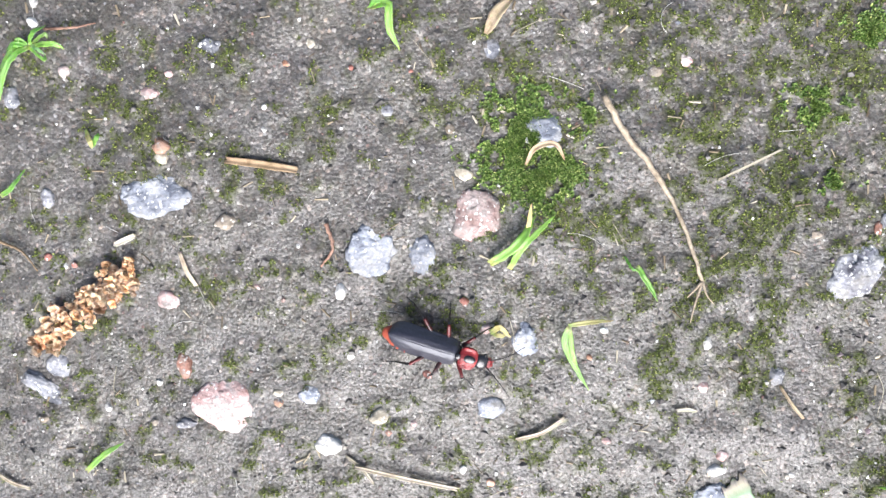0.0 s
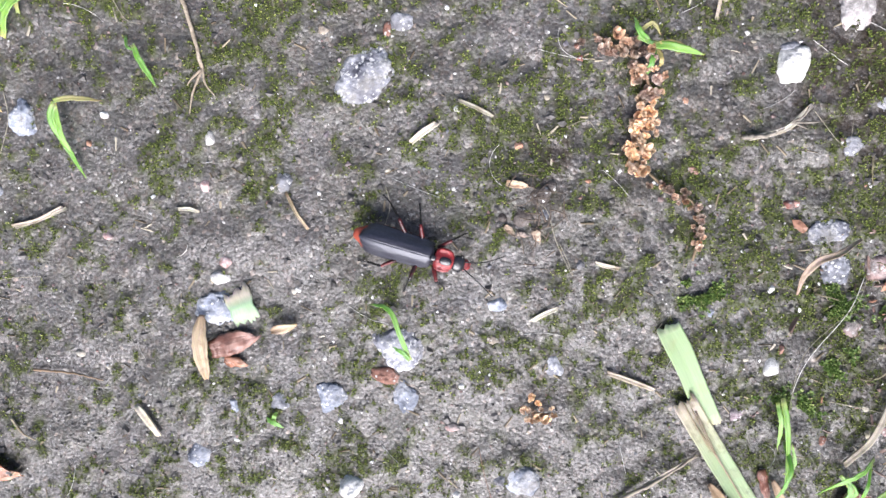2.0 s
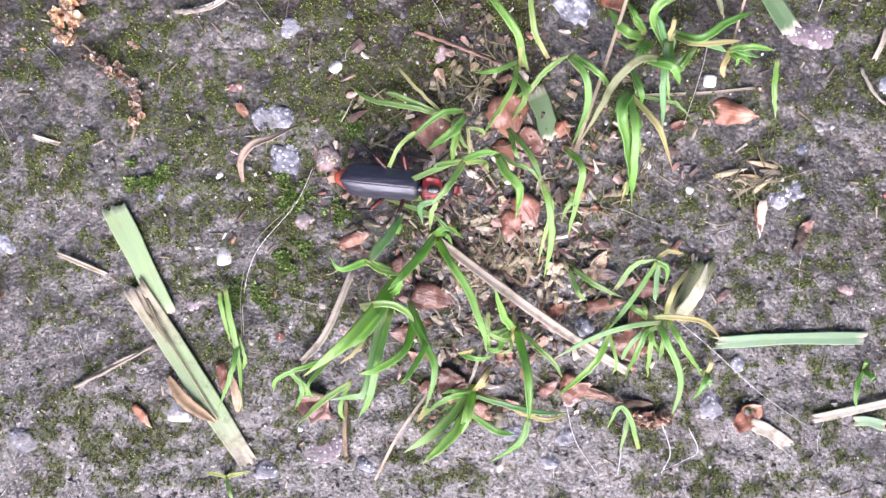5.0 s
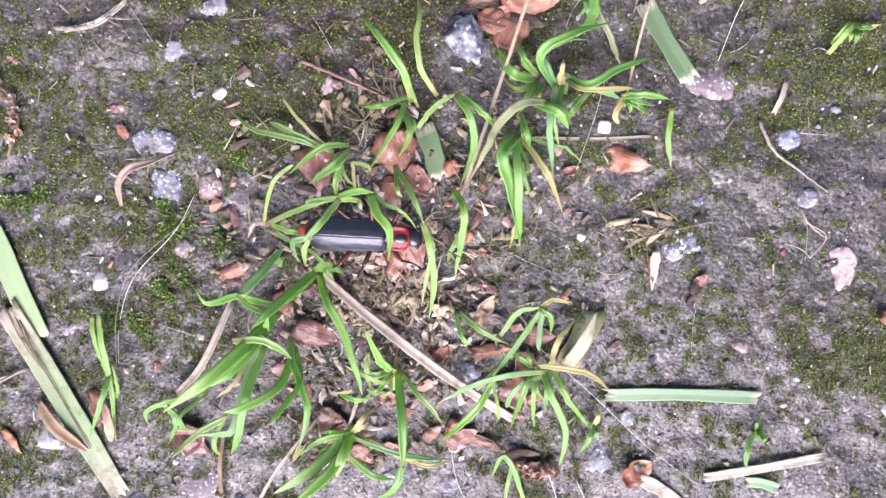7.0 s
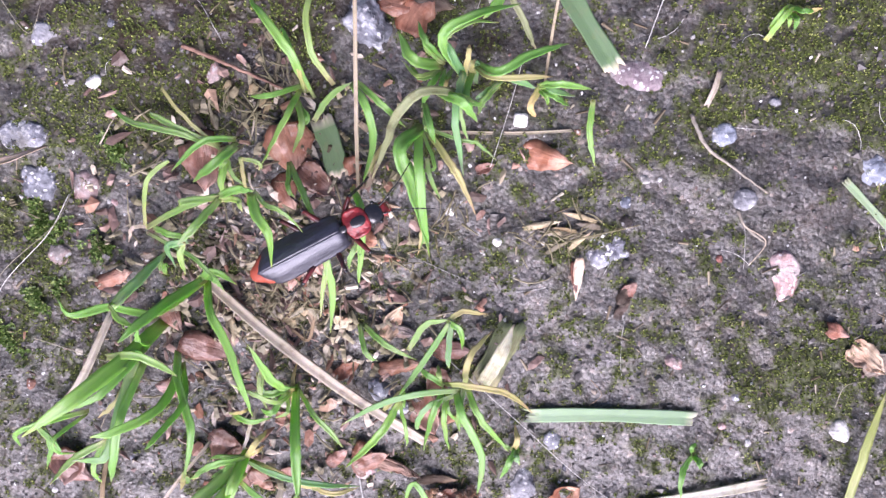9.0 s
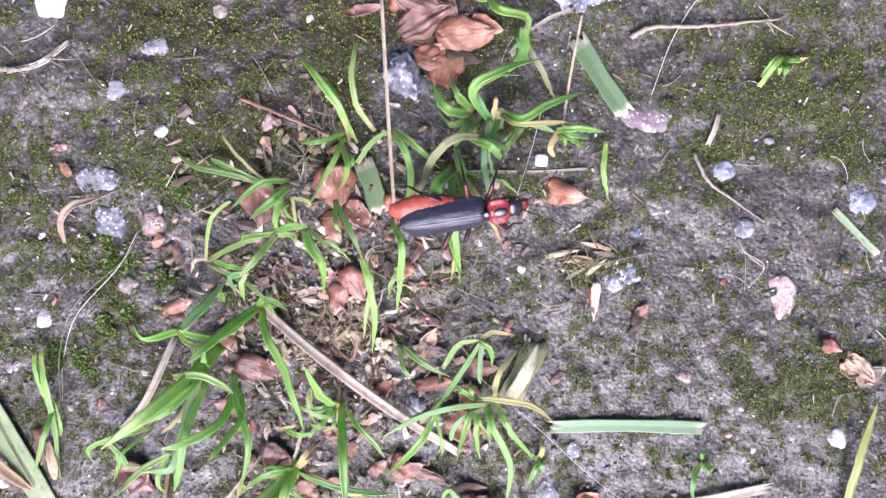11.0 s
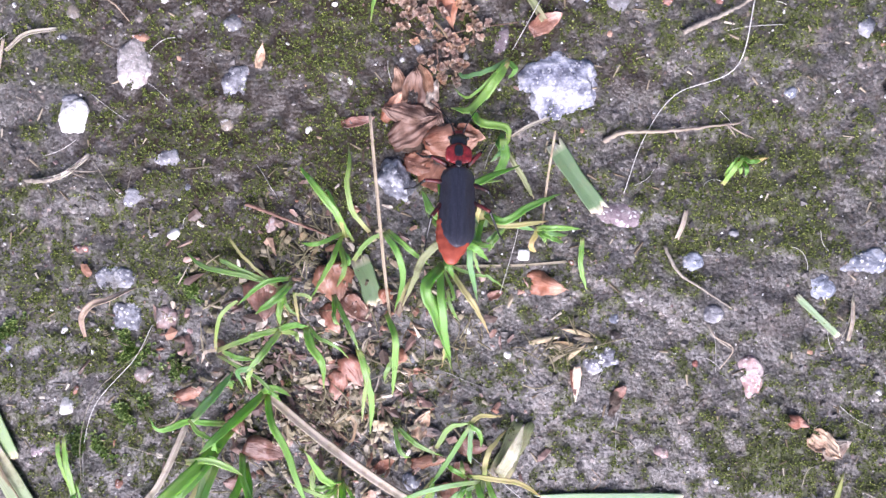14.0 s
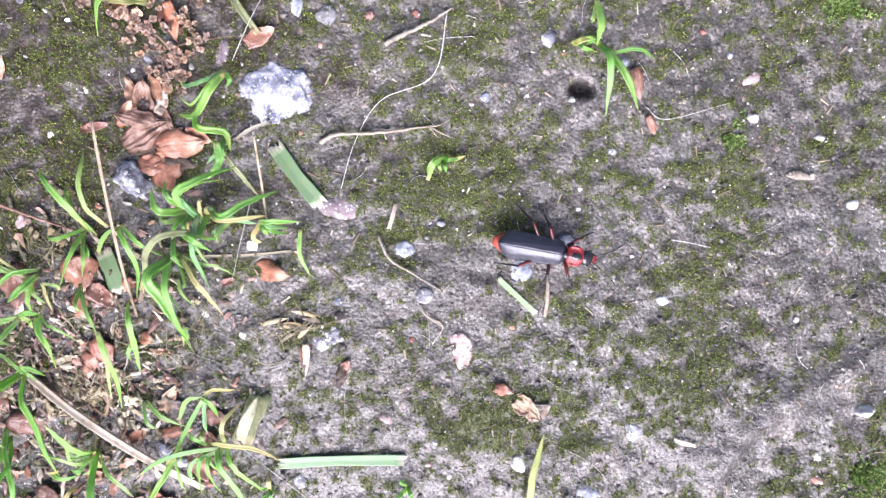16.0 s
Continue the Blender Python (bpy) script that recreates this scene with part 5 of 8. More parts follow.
pebble(-54.2, 5.3, 1.8, 2.7, 0.7, -1, "slate", 72)
pebble(11.2, -5.0, 1.3, 2.1, 0.5, -1, "blue", 73)
pebble(-37.7, 5.7, 2.4, 1.7, 0.7, -1, "pink", 74)
pebble(-35.4, 7.9, 1.2, 1.1, 0.5, -1, "pink", 75)
twig([(14.7, 4.5, 1.4), (17.1, 0.3, 1.0), (21.1, -4.6, 0.6), (24.2, -10.5, 0.5), (26.6, -17.2, 0.4)], 0.83, "palebark", "thin dry brown forked twig lying on soil", fork=True)
straw([(-28.5, -2.2, 0.5), (-25.1, -2.7, 0.6), (-21.1, -3.4, 0.5)], 1.08, "deadwood", "flat tan splinter of dry wood on soil")
straw([(-14.8, -40.3, 0.6), (-9.0, -41.7, 0.8), (-2.8, -43.1, 0.5)], 0.64, "straw", "pale dry straw stalk on soil")
straw([(-16.0, -39.1, 0.3), (-14.3, -40.5, 0.4), (-13.1, -42.5, 0.3)], 0.49, "straw", "short pale dry straw on soil")
straw([(5.1, -36.6, 0.5), (7.9, -35.7, 0.7), (10.4, -34.1, 0.5)], 0.55, "straw", "short pale dry straw on mossy soil")
twig([(-17.7, -9.8, 0.5), (-16.9, -12.7, 0.7), (-18.4, -15.0, 0.4)], 0.54, "redbark", "small bent reddish twig on soil")
curl([(5.9, -3.2, 0.6), (6.9, -1.3, 2.2), (9.1, -0.9, 2.4), (10.4, -2.7, 0.9)], 0.65, "deadleaf", "curled tan dry leaf strip over stone")
straw([(28.2, -5.2, 0.4), (31.8, -3.4, 0.8), (35.1, -1.9, 0.5)], 0.32, "straw", "pale yellowish straw on moss")
curl([(1.4, 11.6, 0.4), (2.7, 13.7, 0.9), (4.3, 15.2, 0.6)], 1.41, "deadleaf", "curled brown dry leaf on mossy soil")
twig([(-49.4, 13.1, 0.5), (-46.0, 13.2, 0.7), (-43.4, 13.7, 0.4)], 0.40, "redbark", "thin reddish twig on soil")
twig([(-57.3, -11.4, 0.5), (-54.5, -12.7, 0.7), (-52.8, -15.1, 0.4)], 0.42, "deadwood", "thin brown twig on soil")
straw([(-60.3, -41.4, 0.4), (-59.0, -42.4, 0.4), (-57.1, -43.2, 0.4)], 0.52, "straw", "short straw piece on soil")
straw([(-35.3, -13.3, 0.3), (-34.7, -15.4, 0.5), (-34.0, -16.9, 0.3)], 0.62, "straw", "short dull straw piece on soil")
straw([(-42.7, -11.9, 0.5), (-41.8, -11.5, 0.5), (-40.9, -11.1, 0.5)], 0.83, "palechip", "pale chip of straw on soil")
straw([(36.5, -30.3, 0.3), (37.7, -32.2, 0.4), (39.0, -33.8, 0.3)], 0.47, "deadleaf", "thin yellowish straw on mossy soil")
fibre([(4.3, 11.6, 0.3), (7.8, 13.0, 0.5), (11.1, 12.9, 0.3)], 0.14, "fibre", "thin pale plant fibre on soil")
fibre([(-6.9, 11.2, 0.3), (-5.3, 9.2, 0.5), (-4.1, 8.1, 0.3)], 0.14, "fibre", "thin pale plant fibre on soil")
fibre([(16.1, -10.1, 0.3), (17.7, -12.4, 0.5), (19.4, -12.8, 0.3)], 0.16, "fibre", "thin pale plant fibre on soil")
fibre([(-44.3, -27.3, 0.3), (-44.8, -30.1, 0.5), (-43.9, -30.9, 0.3)], 0.18, "fibre", "thin pale plant fibre on soil")
catkin([(-53.0, -23.9, 0.8), (-47.9, -20.3, 1.2), (-44.9, -17.9, 1.2), (-41.5, -15.8, 0.8)], 3.6, 95, "dry golden-tan catkin fallen on soil")
plant("small bright green weed seedling in soil", [
    ("green", 0.88, [(-51.2, 11.2, 1.0), (-47.5, 11.2, 2.5), (-46.4, 10.6, 2.0)]),
    ("green", 0.94, [(-51.2, 11.2, 1.0), (-52.5, 10.0, 2.0), (-54.2, 7.5, 1.5), (-55.1, 5.1, 0.8)]),
    ("green", 0.81, [(-51.2, 11.2, 1.0), (-49.4, 12.3, 3.0), (-48.4, 13.3, 2.0)]),
    ("green", 0.67, [(-51.3, 11.2, 0.8), (-52.2, 11.4, 1.8), (-53.7, 10.7, 1.2)]),
])
plant("single bright green grass blade with a bent tip", [
    ("green", 1.29, [(-11.6, 14.8, 1.0), (-9.4, 14.7, 2.5), (-9.3, 12.2, 2.0), (-8.3, 9.9, 0.8)]),
    ("green", 0.90, [(-9.3, 15.0, 1.0), (-10.5, 15.3, 2.0), (-11.9, 14.6, 1.0)]),
])
plant("small green grass blade in soil", [
    ("green", 0.84, [(-56.7, -6.1, 0.5), (-54.3, -4.9, 1.4), (-52.9, -2.8, 0.6)]),
])
plant("green grass blade with a yellow withered tip", [
    ("green", 1.07, [(4.0, -15.5, 0.5), (5.8, -12.4, 2.2), (9.6, -8.8, 1.2)]),
    ("yellow", 0.80, [(5.8, -12.8, 0.6), (6.2, -10.1, 2.0), (6.5, -7.5, 2.4)]),
])
plant("hooked green grass sprout with a yellow tip", [
    ("yellow", 0.81, [(10.8, -21.9, 2.5), (12.9, -21.4, 3.0), (16.0, -21.4, 2.0)]),
    ("green", 1.07, [(10.9, -22.0, 2.5), (10.4, -24.1, 2.2), (11.8, -27.3, 1.0), (13.5, -30.4, 0.5)]),
    ("green", 0.81, [(10.9, -22.0, 2.5), (11.4, -25.6, 2.0), (12.1, -27.7, 0.8)]),
])
plant("small green grass blade among moss", [
    ("green", 0.92, [(18.9, -15.1, 1.5), (20.0, -17.0, 1.2), (21.5, -19.5, 0.4)]),
    ("green", 0.40, [(17.6, -14.1, 0.5), (18.3, -15.4, 1.0), (19.1, -15.7, 1.2)]),
])
plant("small green grass blade on bare soil", [
    ("green", 1.02, [(-49.4, -41.1, 0.4), (-46.4, -38.4, 1.5), (-44.0, -37.0, 0.8)]),
])
plant("tiny yellow-green seedling in soil", [
    ("yellow", 0.82, [(-45.7, 1.6, 0.6), (-44.8, 0.3, 1.2), (-44.8, -0.5, 0.6)]),
    ("green", 0.68, [(-45.3, -0.5, 0.4), (-44.1, 0.6, 1.0), (-44.0, 1.2, 0.6)]),
])
plant("tiny pale yellow leaf fragment", [
    ("yellow", 0.95, [(1.7, -23.2, 0.8), (2.9, -22.4, 1.4), (4.1, -23.8, 0.8)]),
    ("yellow", 0.61, [(1.9, -23.2, 0.8), (2.9, -23.5, 1.0), (4.0, -23.2, 0.6)]),
])
pebble(48.2, -10.3, 2.7, 2.1, 1.1, -5, "grey", 96)
pebble(46.6, -11.2, 1.1, 1.9, 0.6, 4, "brick", 97)
pebble(29.0, -40.7, 2.7, 1.9, 1.0, 15, "white", 99)
pebble(28.9, -44.6, 5.2, 4.8, 1.4, -6, "blue", 100)
pebble(27.0, -30.0, 1.4, 1.8, 0.7, 4, "pink", 101)
pebble(29.8, -38.7, 1.7, 1.7, 0.7, 4, "pink", 102)
pebble(50.7, -47.1, 6.7, 5.1, 2.0, -6, "speckled", 103)
pebble(49.4, -50.6, 4.2, 2.4, 1.2, -11, "brick", 104)
pebble(51.6, -53.1, 3.7, 4.1, 1.1, 5, "blue", 105)
pebble(43.1, -53.9, 3.4, 3.7, 1.2, 26, "blue", 106)
pebble(36.8, -55.0, 2.7, 2.3, 0.9, 5, "slate", 107)
pebble(68.9, -47.5, 2.8, 2.7, 1.6, 5, "slate", 108)
pebble(27.6, -62.8, 2.8, 3.2, 0.7, -17, "blue", 109)
pebble(94.1, -45.2, 2.1, 2.7, 1.3, -16, "white", 112)
pebble(94.7, -43.2, 0.7, 1.5, 0.4, -16, "brick", 113)
pebble(31.4, -56.2, 1.8, 2.1, 0.5, 5, "blue", 116)
pebble(61.5, -40.7, 2.4, 1.6, 0.5, 4, "blue", 117)
pebble(81.7, -23.6, 1.7, 1.3, 0.6, 4, "brick", 119)
pebble(90.9, -44.6, 1.3, 0.9, 0.5, 5, "cream", 120)
pebble(36.4, -58.0, 1.4, 1.2, 0.4, 5, "tan", 122)
pebble(47.7, -26.5, 0.8, 0.7, 0.4, -61, "cream", 123)
pebble(38.3, -41.3, 0.8, 0.7, 0.4, -22, "white", 125)
pebble(31.8, -60.4, 1.0, 0.8, 0.5, -64, "white", 126)
pebble(15.7, -52.9, 1.0, 0.8, 0.5, -69, "cream", 128)
pebble(12.5, -51.6, 1.4, 1.2, 0.7, -6, "cream", 129)
pebble(1.6, -42.5, 1.3, 1.1, 0.7, -45, "orange", 130)
pebble(-1.7, -40.9, 1.5, 1.3, 0.8, -56, "white", 131)
pebble(15.8, -36.9, 1.3, 1.1, 0.7, -10, "pink", 132)
pebble(-7.9, -53.8, 1.0, 0.8, 0.5, -86, "white", 133)
pebble(67.8, -12.3, 1.1, 1.0, 0.6, -11, "red", 135)
pebble(67.4, -11.1, 0.9, 0.7, 0.4, -77, "brick", 136)
pebble(54.1, -5.7, 1.2, 1.0, 0.6, 4, "pink", 137)
pebble(52.8, -8.2, 0.9, 0.7, 0.4, -1, "white", 138)
pebble(70.3, -25.6, 0.9, 0.8, 0.5, -6, "orange", 141)
pebble(-5.9, -28.5, 1.4, 1.2, 0.7, -27, "red", 142)
pebble(-1.3, -19.4, 1.3, 1.1, 0.7, -55, "red", 143)
pebble(-6.9, -49.5, 1.1, 0.9, 0.6, -87, "orange", 144)
pebble(64.7, -16.8, 0.9, 0.7, 0.4, -53, "cream", 145)
pebble(93.1, -26.3, 1.3, 1.1, 0.7, -37, "red", 146)
pebble(71.2, -23.4, 0.7, 0.6, 0.4, -40, "white", 147)
pebble(86.4, -9.0, 0.7, 0.6, 0.4, -1, "cream", 149)
pebble(44.2, -57.0, 1.0, 0.8, 0.5, -76, "white", 150)
pebble(41.8, -49.4, 0.8, 0.7, 0.4, -61, "white", 151)
pebble(13.6, -26.4, 0.9, 0.8, 0.5, -58, "orange", 153)
pebble(38.2, -46.8, 0.8, 0.7, 0.4, -71, "white", 154)
pebble(24.4, -63.0, 1.0, 0.8, 0.5, -28, "white", 155)
straw([(50.4, -22.8, 0.6), (51.3, -21.9, 0.7), (52.4, -21.0, 0.6)], 0.89, "palechip", "pale chip of cut straw on soil")
straw([(19.9, -57.6, 0.6), (21.0, -58.8, 0.7), (22.2, -60.4, 0.6)], 1.04, "palechip", "pale cut straw chip on soil")
straw([(5.3, -36.8, 0.4), (8.3, -35.5, 0.6), (10.8, -34.2, 0.4)], 0.53, "straw", "pale straw stalk on soil")
straw([(-8.0, -41.7, 0.5), (-5.4, -42.5, 0.6), (-2.8, -43.1, 0.4)], 0.74, "straw", "pale dry straw stalk on soil")
straw([(65.8, -42.1, 0.5), (66.9, -41.3, 0.5), (68.1, -40.6, 0.5)], 0.66, "palechip", "small pale straw chip on soil")
straw([(55.3, -18.1, 0.4), (56.9, -18.6, 0.5), (58.7, -19.3, 0.4)], 0.57, "straw", "dull straw piece on mossy soil")
straw([(72.4, -34.8, 0.4), (73.4, -35.0, 0.5), (74.6, -35.2, 0.4)], 0.59, "palechip", "small pale straw chip on soil")
straw([(75.4, -47.8, 0.5), (77.9, -48.4, 0.6), (80.5, -49.2, 0.4)], 0.74, "straw", "dull green-grey straw piece on soil")
straw([(79.9, -62.1, 0.5), (83.4, -59.2, 0.9), (87.0, -57.1, 0.5)], 0.34, "straw", "thin grey straw on soil")
straw([(24.5, -32.9, 0.4), (25.4, -32.8, 0.5), (26.2, -33.0, 0.4)], 0.52, "palechip", "small pale straw chip beside moss")
curl([(27.5, -45.0, 1.0), (27.5, -48.5, 1.4), (28.1, -53.0, 0.6)], 1.75, "deadleaf", "narrow tan withered leaf on soil")
curl([(35.4, -46.6, 0.5), (36.9, -45.8, 0.8), (38.4, -45.3, 0.5)], 1.21, "deadleaf", "short tan dry leaf piece on soil")
husk(31.3, -48.1, 5.7, 2.7, 20, 168, "husk", "brown dry bud scale with pale edge on soil")
husk(31.5, -50.6, 2.7, 1.4, -11, 169, "husk")
husk(2.8, -67.2, 6.0, 3.5, -6, 170, "husk", "pinkish brown dry bud scale on soil")
husk(1.1, -66.5, 3.5, 2.5, -165, 171, "husk")
strip([(31.4, -42.6, 0.8), (31.9, -43.7, 1.2), (32.4, -44.9, 0.8)], 3.3, "scrapgreen", "torn pale green leaf scrap on a stone", 2.3)
catkin([(68.9, -9.7, 0.8), (72.1, -11.3, 1.0), (74.4, -12.7, 1.2), (75.8, -15.4, 1.0)], 3.0, 173, "dry tan catkin lying on mossy soil")
catkin([(75.7, -17.5, 1.0), (75.4, -19.7, 1.0), (75.5, -23.5, 1.2)], 2.8, 174, "dry golden-tan catkin fragment on soil")
catkin([(76.8, -24.1, 0.6), (79.8, -26.3, 0.8), (81.9, -26.8, 0.8), (83.4, -29.4, 0.6), (82.9, -33.5, 0.8)], 1.7, 175, "thin broken catkin stalk with tan scales")
catkin([(66.4, -52.6, 0.9), (67.6, -53.2, 1.1), (68.9, -53.2, 0.9)], 2.3, 176, "crumpled golden-tan dried flower on soil")
rootlet([(62.3, -27.1, 0.6), (64.6, -28.5, 1.2), (65.6, -31.4, 1.0), (64.4, -34.2, 0.6)], 3.9, 177, "dark crumbling tuft of dead rootlets")
husk(62.5, -26.7, 2.8, 0.8, -4, 178, "palehusk", "pale papery seed husk on soil")
twig([(86.3, -19.3, 0.6), (89.3, -18.8, 0.8), (91.5, -17.2, 0.6)], 0.63, "greybark", "pale forked dry root on soil", fork=True)
twig([(7.2, -54.0, 0.4), (11.4, -53.9, 0.6), (15.4, -54.6, 0.4)], 0.34, "deadwood", "thin brown twig on soil")
twig([(4.4, -60.4, 0.4), (5.9, -62.0, 0.6), (7.3, -62.9, 0.4)], 0.35, "straw", "thin pale rootlet on soil")
straw([(82.0, -4.1, 0.3), (81.9, -5.9, 0.5), (81.8, -7.8, 0.3)], 0.43, "straw", "thin dull straw on mossy soil")
fibre([(0.8, -44.5, 0.3), (3.9, -43.1, 0.5), (7.9, -42.5, 0.3)], 0.17, "fibre", "thin pale plant fibre on soil")
fibre([(67.2, -19.9, 0.3), (69.3, -19.0, 0.5), (70.8, -20.2, 0.3)], 0.16, "fibre", "thin pale plant fibre on soil")
fibre([(47.6, -28.3, 0.3), (48.3, -30.5, 0.5), (47.7, -33.5, 0.3)], 0.16, "fibre", "thin pale plant fibre on soil")
fibre([(4.0, -21.4, 0.3), (4.6, -24.5, 0.5), (3.7, -28.4, 0.3)], 0.16, "fibre", "thin pale plant fibre on soil")
plant("green weed seedling with narrow leaves", [
    ("green", 1.24, [(75.2, -10.3, 1.5), (77.4, -10.5, 2.2), (81.0, -11.0, 1.0)]),
    ("green", 0.87, [(75.2, -10.3, 1.5), (73.5, -9.3, 2.4), (72.8, -7.8, 2.0)]),
    ("green", 0.87, [(75.7, -10.2, 1.0), (75.3, -12.1, 1.8), (75.1, -13.9, 0.8)]),
    ("yellow", 0.56, [(73.4, -9.5, 1.0), (74.7, -8.3, 2.0), (76.0, -9.3, 1.4)]),
])
plant("hooked green sprout growing over a speckled stone", [
    ("green", 0.74, [(52.1, -47.5, 2.6), (50.8, -44.5, 3.5), (49.3, -41.6, 3.6), (46.9, -41.5, 2.4)]),
    ("green", 0.61, [(52.1, -47.6, 2.6), (51.2, -46.6, 3.2), (50.0, -46.1, 3.0)]),
])
plant("narrow bright green grass blade on soil", [
    ("green", 1.52, [(1.7, -14.8, 0.8), (5.0, -12.2, 2.2), (7.1, -9.0, 1.2)]),
])
plant("tiny bright green moss seedling", [
    ("green", 0.83, [(35.3, -57.5, 0.4), (36.4, -57.5, 1.0), (37.6, -58.2, 0.5)]),
    ("green", 0.69, [(36.4, -58.0, 0.4), (36.4, -56.8, 1.0), (36.8, -56.3, 0.5)]),
])
torn_leaf()
curl([(88.9, -60.3, 0.5), (91.4, -62.9, 0.8), (94.9, -65.2, 0.5)], 1.5, "deadwood", "crumpled brown dead leaf beside torn grass leaf")
curl([(96.2, -59.0, 0.5), (97.3, -61.4, 1.0), (97.4, -63.6, 0.5)], 1.1, "deadleaf", "narrow curled tan dead leaf on soil")
twig([(78.4, -63.1, 0.6), (82.2, -60.4, 1.0), (86.9, -56.9, 0.6)], 0.55, "straw", "thin dry grey-green stalk on soil")
straw([(75.7, -47.8, 0.5), (78.1, -48.4, 0.7), (80.6, -49.2, 0.5)], 0.59, "straw", "dull green-grey straw piece on soil")
pebble(128.5, -12.3, 5.4, 5.5, 5.4, -2, "granite", 192)
pebble(97.9, -29.0, 4.6, 3.3, 1.5, 7, "speckled", 193)
pebble(99.6, -32.8, 4.0, 4.3, 1.6, -13, "slate", 194)
pebble(104.5, -32.8, 3.0, 3.2, 1.8, 17, "brownpink", 195)
pebble(90.5, -64.8, 2.9, 3.2, 1.9, 7, "white", 196)
pebble(72.5, -71.1, 3.6, 3.0, 1.5, -4, "slate", 197)
pebble(54.4, -74.0, 9.0, 4.0, 1.7, 27, "purple", 198)
pebble(66.8, -62.3, 4.3, 4.1, 1.0, 7, "blue", 199)
pebble(101.5, -70.7, 2.9, 2.5, 1.3, 7, "slate", 200)
pebble(46.2, -65.1, 3.9, 3.8, 3.4, 7, "white", 201)
pebble(57.6, -56.3, 2.1, 1.3, 0.7, 7, "pink", 202)
pebble(64.0, -62.5, 1.6, 1.4, 0.7, 7, "grey", 203)
pebble(61.2, -45.2, 2.3, 1.7, 0.5, -14, "tan", 204)
pebble(126.6, -50.6, 5.2, 2.4, 1.2, 16, "cream", 205)
pebble(137.9, -48.4, 3.5, 3.1, 1.9, 7, "granite", 206)
pebble(113.5, -68.4, 2.8, 2.1, 0.8, -4, "slate", 207)
pebble(65.9, -29.7, 1.4, 1.8, 0.6, 7, "slate", 208)
pebble(134.0, -32.1, 2.2, 1.6, 0.6, 7, "slate", 209)
pebble(111.1, -38.6, 2.0, 2.4, 0.8, 7, "tan", 210)
pebble(91.1, -51.5, 1.9, 2.0, 0.7, 7, "purple", 212)
pebble(105.5, -49.7, 2.7, 1.5, 0.6, 7, "cream", 213)
pebble(62.1, -22.4, 1.4, 1.2, 0.7, -59, "orange", 215)
pebble(54.9, -19.1, 1.1, 0.9, 0.6, -72, "white", 216)
pebble(40.1, -29.8, 0.7, 0.6, 0.4, -46, "white", 217)
pebble(108.6, -51.8, 1.5, 1.3, 0.8, -19, "pink", 218)
pebble(104.8, -64.7, 1.2, 1.1, 0.6, -53, "white", 219)
pebble(135.4, -65.1, 2.5, 2.2, 1.3, -4, "grey", 220)
pebble(58.3, -51.0, 0.9, 0.8, 0.5, -82, "white", 221)
pebble(54.6, -56.0, 1.1, 0.9, 0.5, -20, "white", 222)
pebble(58.9, -64.9, 1.1, 0.9, 0.6, -69, "white", 223)
pebble(90.9, -33.9, 0.7, 0.6, 0.4, -63, "white", 224)
pebble(73.5, -35.3, 0.6, 0.5, 0.3, -50, "cream", 225)
pebble(66.2, -24.9, 0.9, 0.7, 0.4, -49, "white", 226)
pebble(101.4, -53.6, 1.5, 1.3, 0.8, -58, "brick", 227)
pebble(98.0, -54.9, 1.1, 0.9, 0.6, -48, "cream", 228)
pebble(46.9, -35.6, 1.0, 0.9, 0.5, -84, "purple", 230)
pebble(79.9, -15.9, 1.0, 0.8, 0.5, -73, "orange", 231)
pebble(50.3, -31.8, 0.6, 0.5, 0.3, -29, "cream", 232)
pebble(66.9, -56.0, 1.0, 0.9, 0.5, -56, "tan", 233)
pebble(61.0, -69.0, 0.7, 0.6, 0.3, -77, "white", 234)
pebble(55.3, -27.9, 0.8, 0.7, 0.4, -73, "white", 236)
pebble(77.8, -72.6, 1.0, 0.8, 0.5, -47, "cream", 237)
pebble(49.7, -68.5, 1.2, 1.0, 0.6, 2, "pink", 238)
pebble(135.1, -22.5, 1.7, 1.4, 0.9, 7, "grey", 239)
pebble(70.5, -35.2, 1.3, 1.1, 0.7, -75, "slate", 240)
curl([(95.3, -36.4, 0.6), (95.2, -33.9, 1.8), (96.4, -32.0, 2.4), (98.4, -31.0, 2.6), (100.9, -29.3, 1.6)], 0.84, "pinkleaf", "curled tan dead leaf over stones")
husk(115.5, -27.9, 5.7, 3.9, -74, 242, "husk", "brown bud scale with pale papery tip")
husk(123.2, -25.0, 5.1, 4.0, -68, 243, "husk", "brown bud scale with fringed pale tip")
husk(118.2, -46.3, 5.0, 2.8, -13, 244, "husk", "pinkish brown bud scale among grass")
husk(127.0, -34.9, 4.2, 2.9, -49, 245, "rust", "orange-brown shiny bud scale among grass")
husk(136.7, -55.2, 4.1, 2.2, 40, 246, "rust")
husk(123.7, -58.3, 4.8, 3.0, -60, 247, "husk")
husk(106.5, -61.9, 4.8, 3.0, -24, 248, "husk")
husk(126.4, -27.5, 4.3, 2.3, -31, 249, "husk")
husk(114.3, -43.7, 3.3, 1.7, -51, 250, "husk")
husk(132.8, -10.4, 4.4, 3.1, 71, 251, "husk")
husk(86.2, -65.9, 3.4, 1.2, -45, 253, "husk")
husk(95.4, -59.9, 4.1, 1.2, -73, 254, "rust")
husk(130.6, -9.2, 3.7, 1.9, 27, 255, "husk")
husk(141.7, -45.2, 3.4, 2.4, -86, 256, "husk")
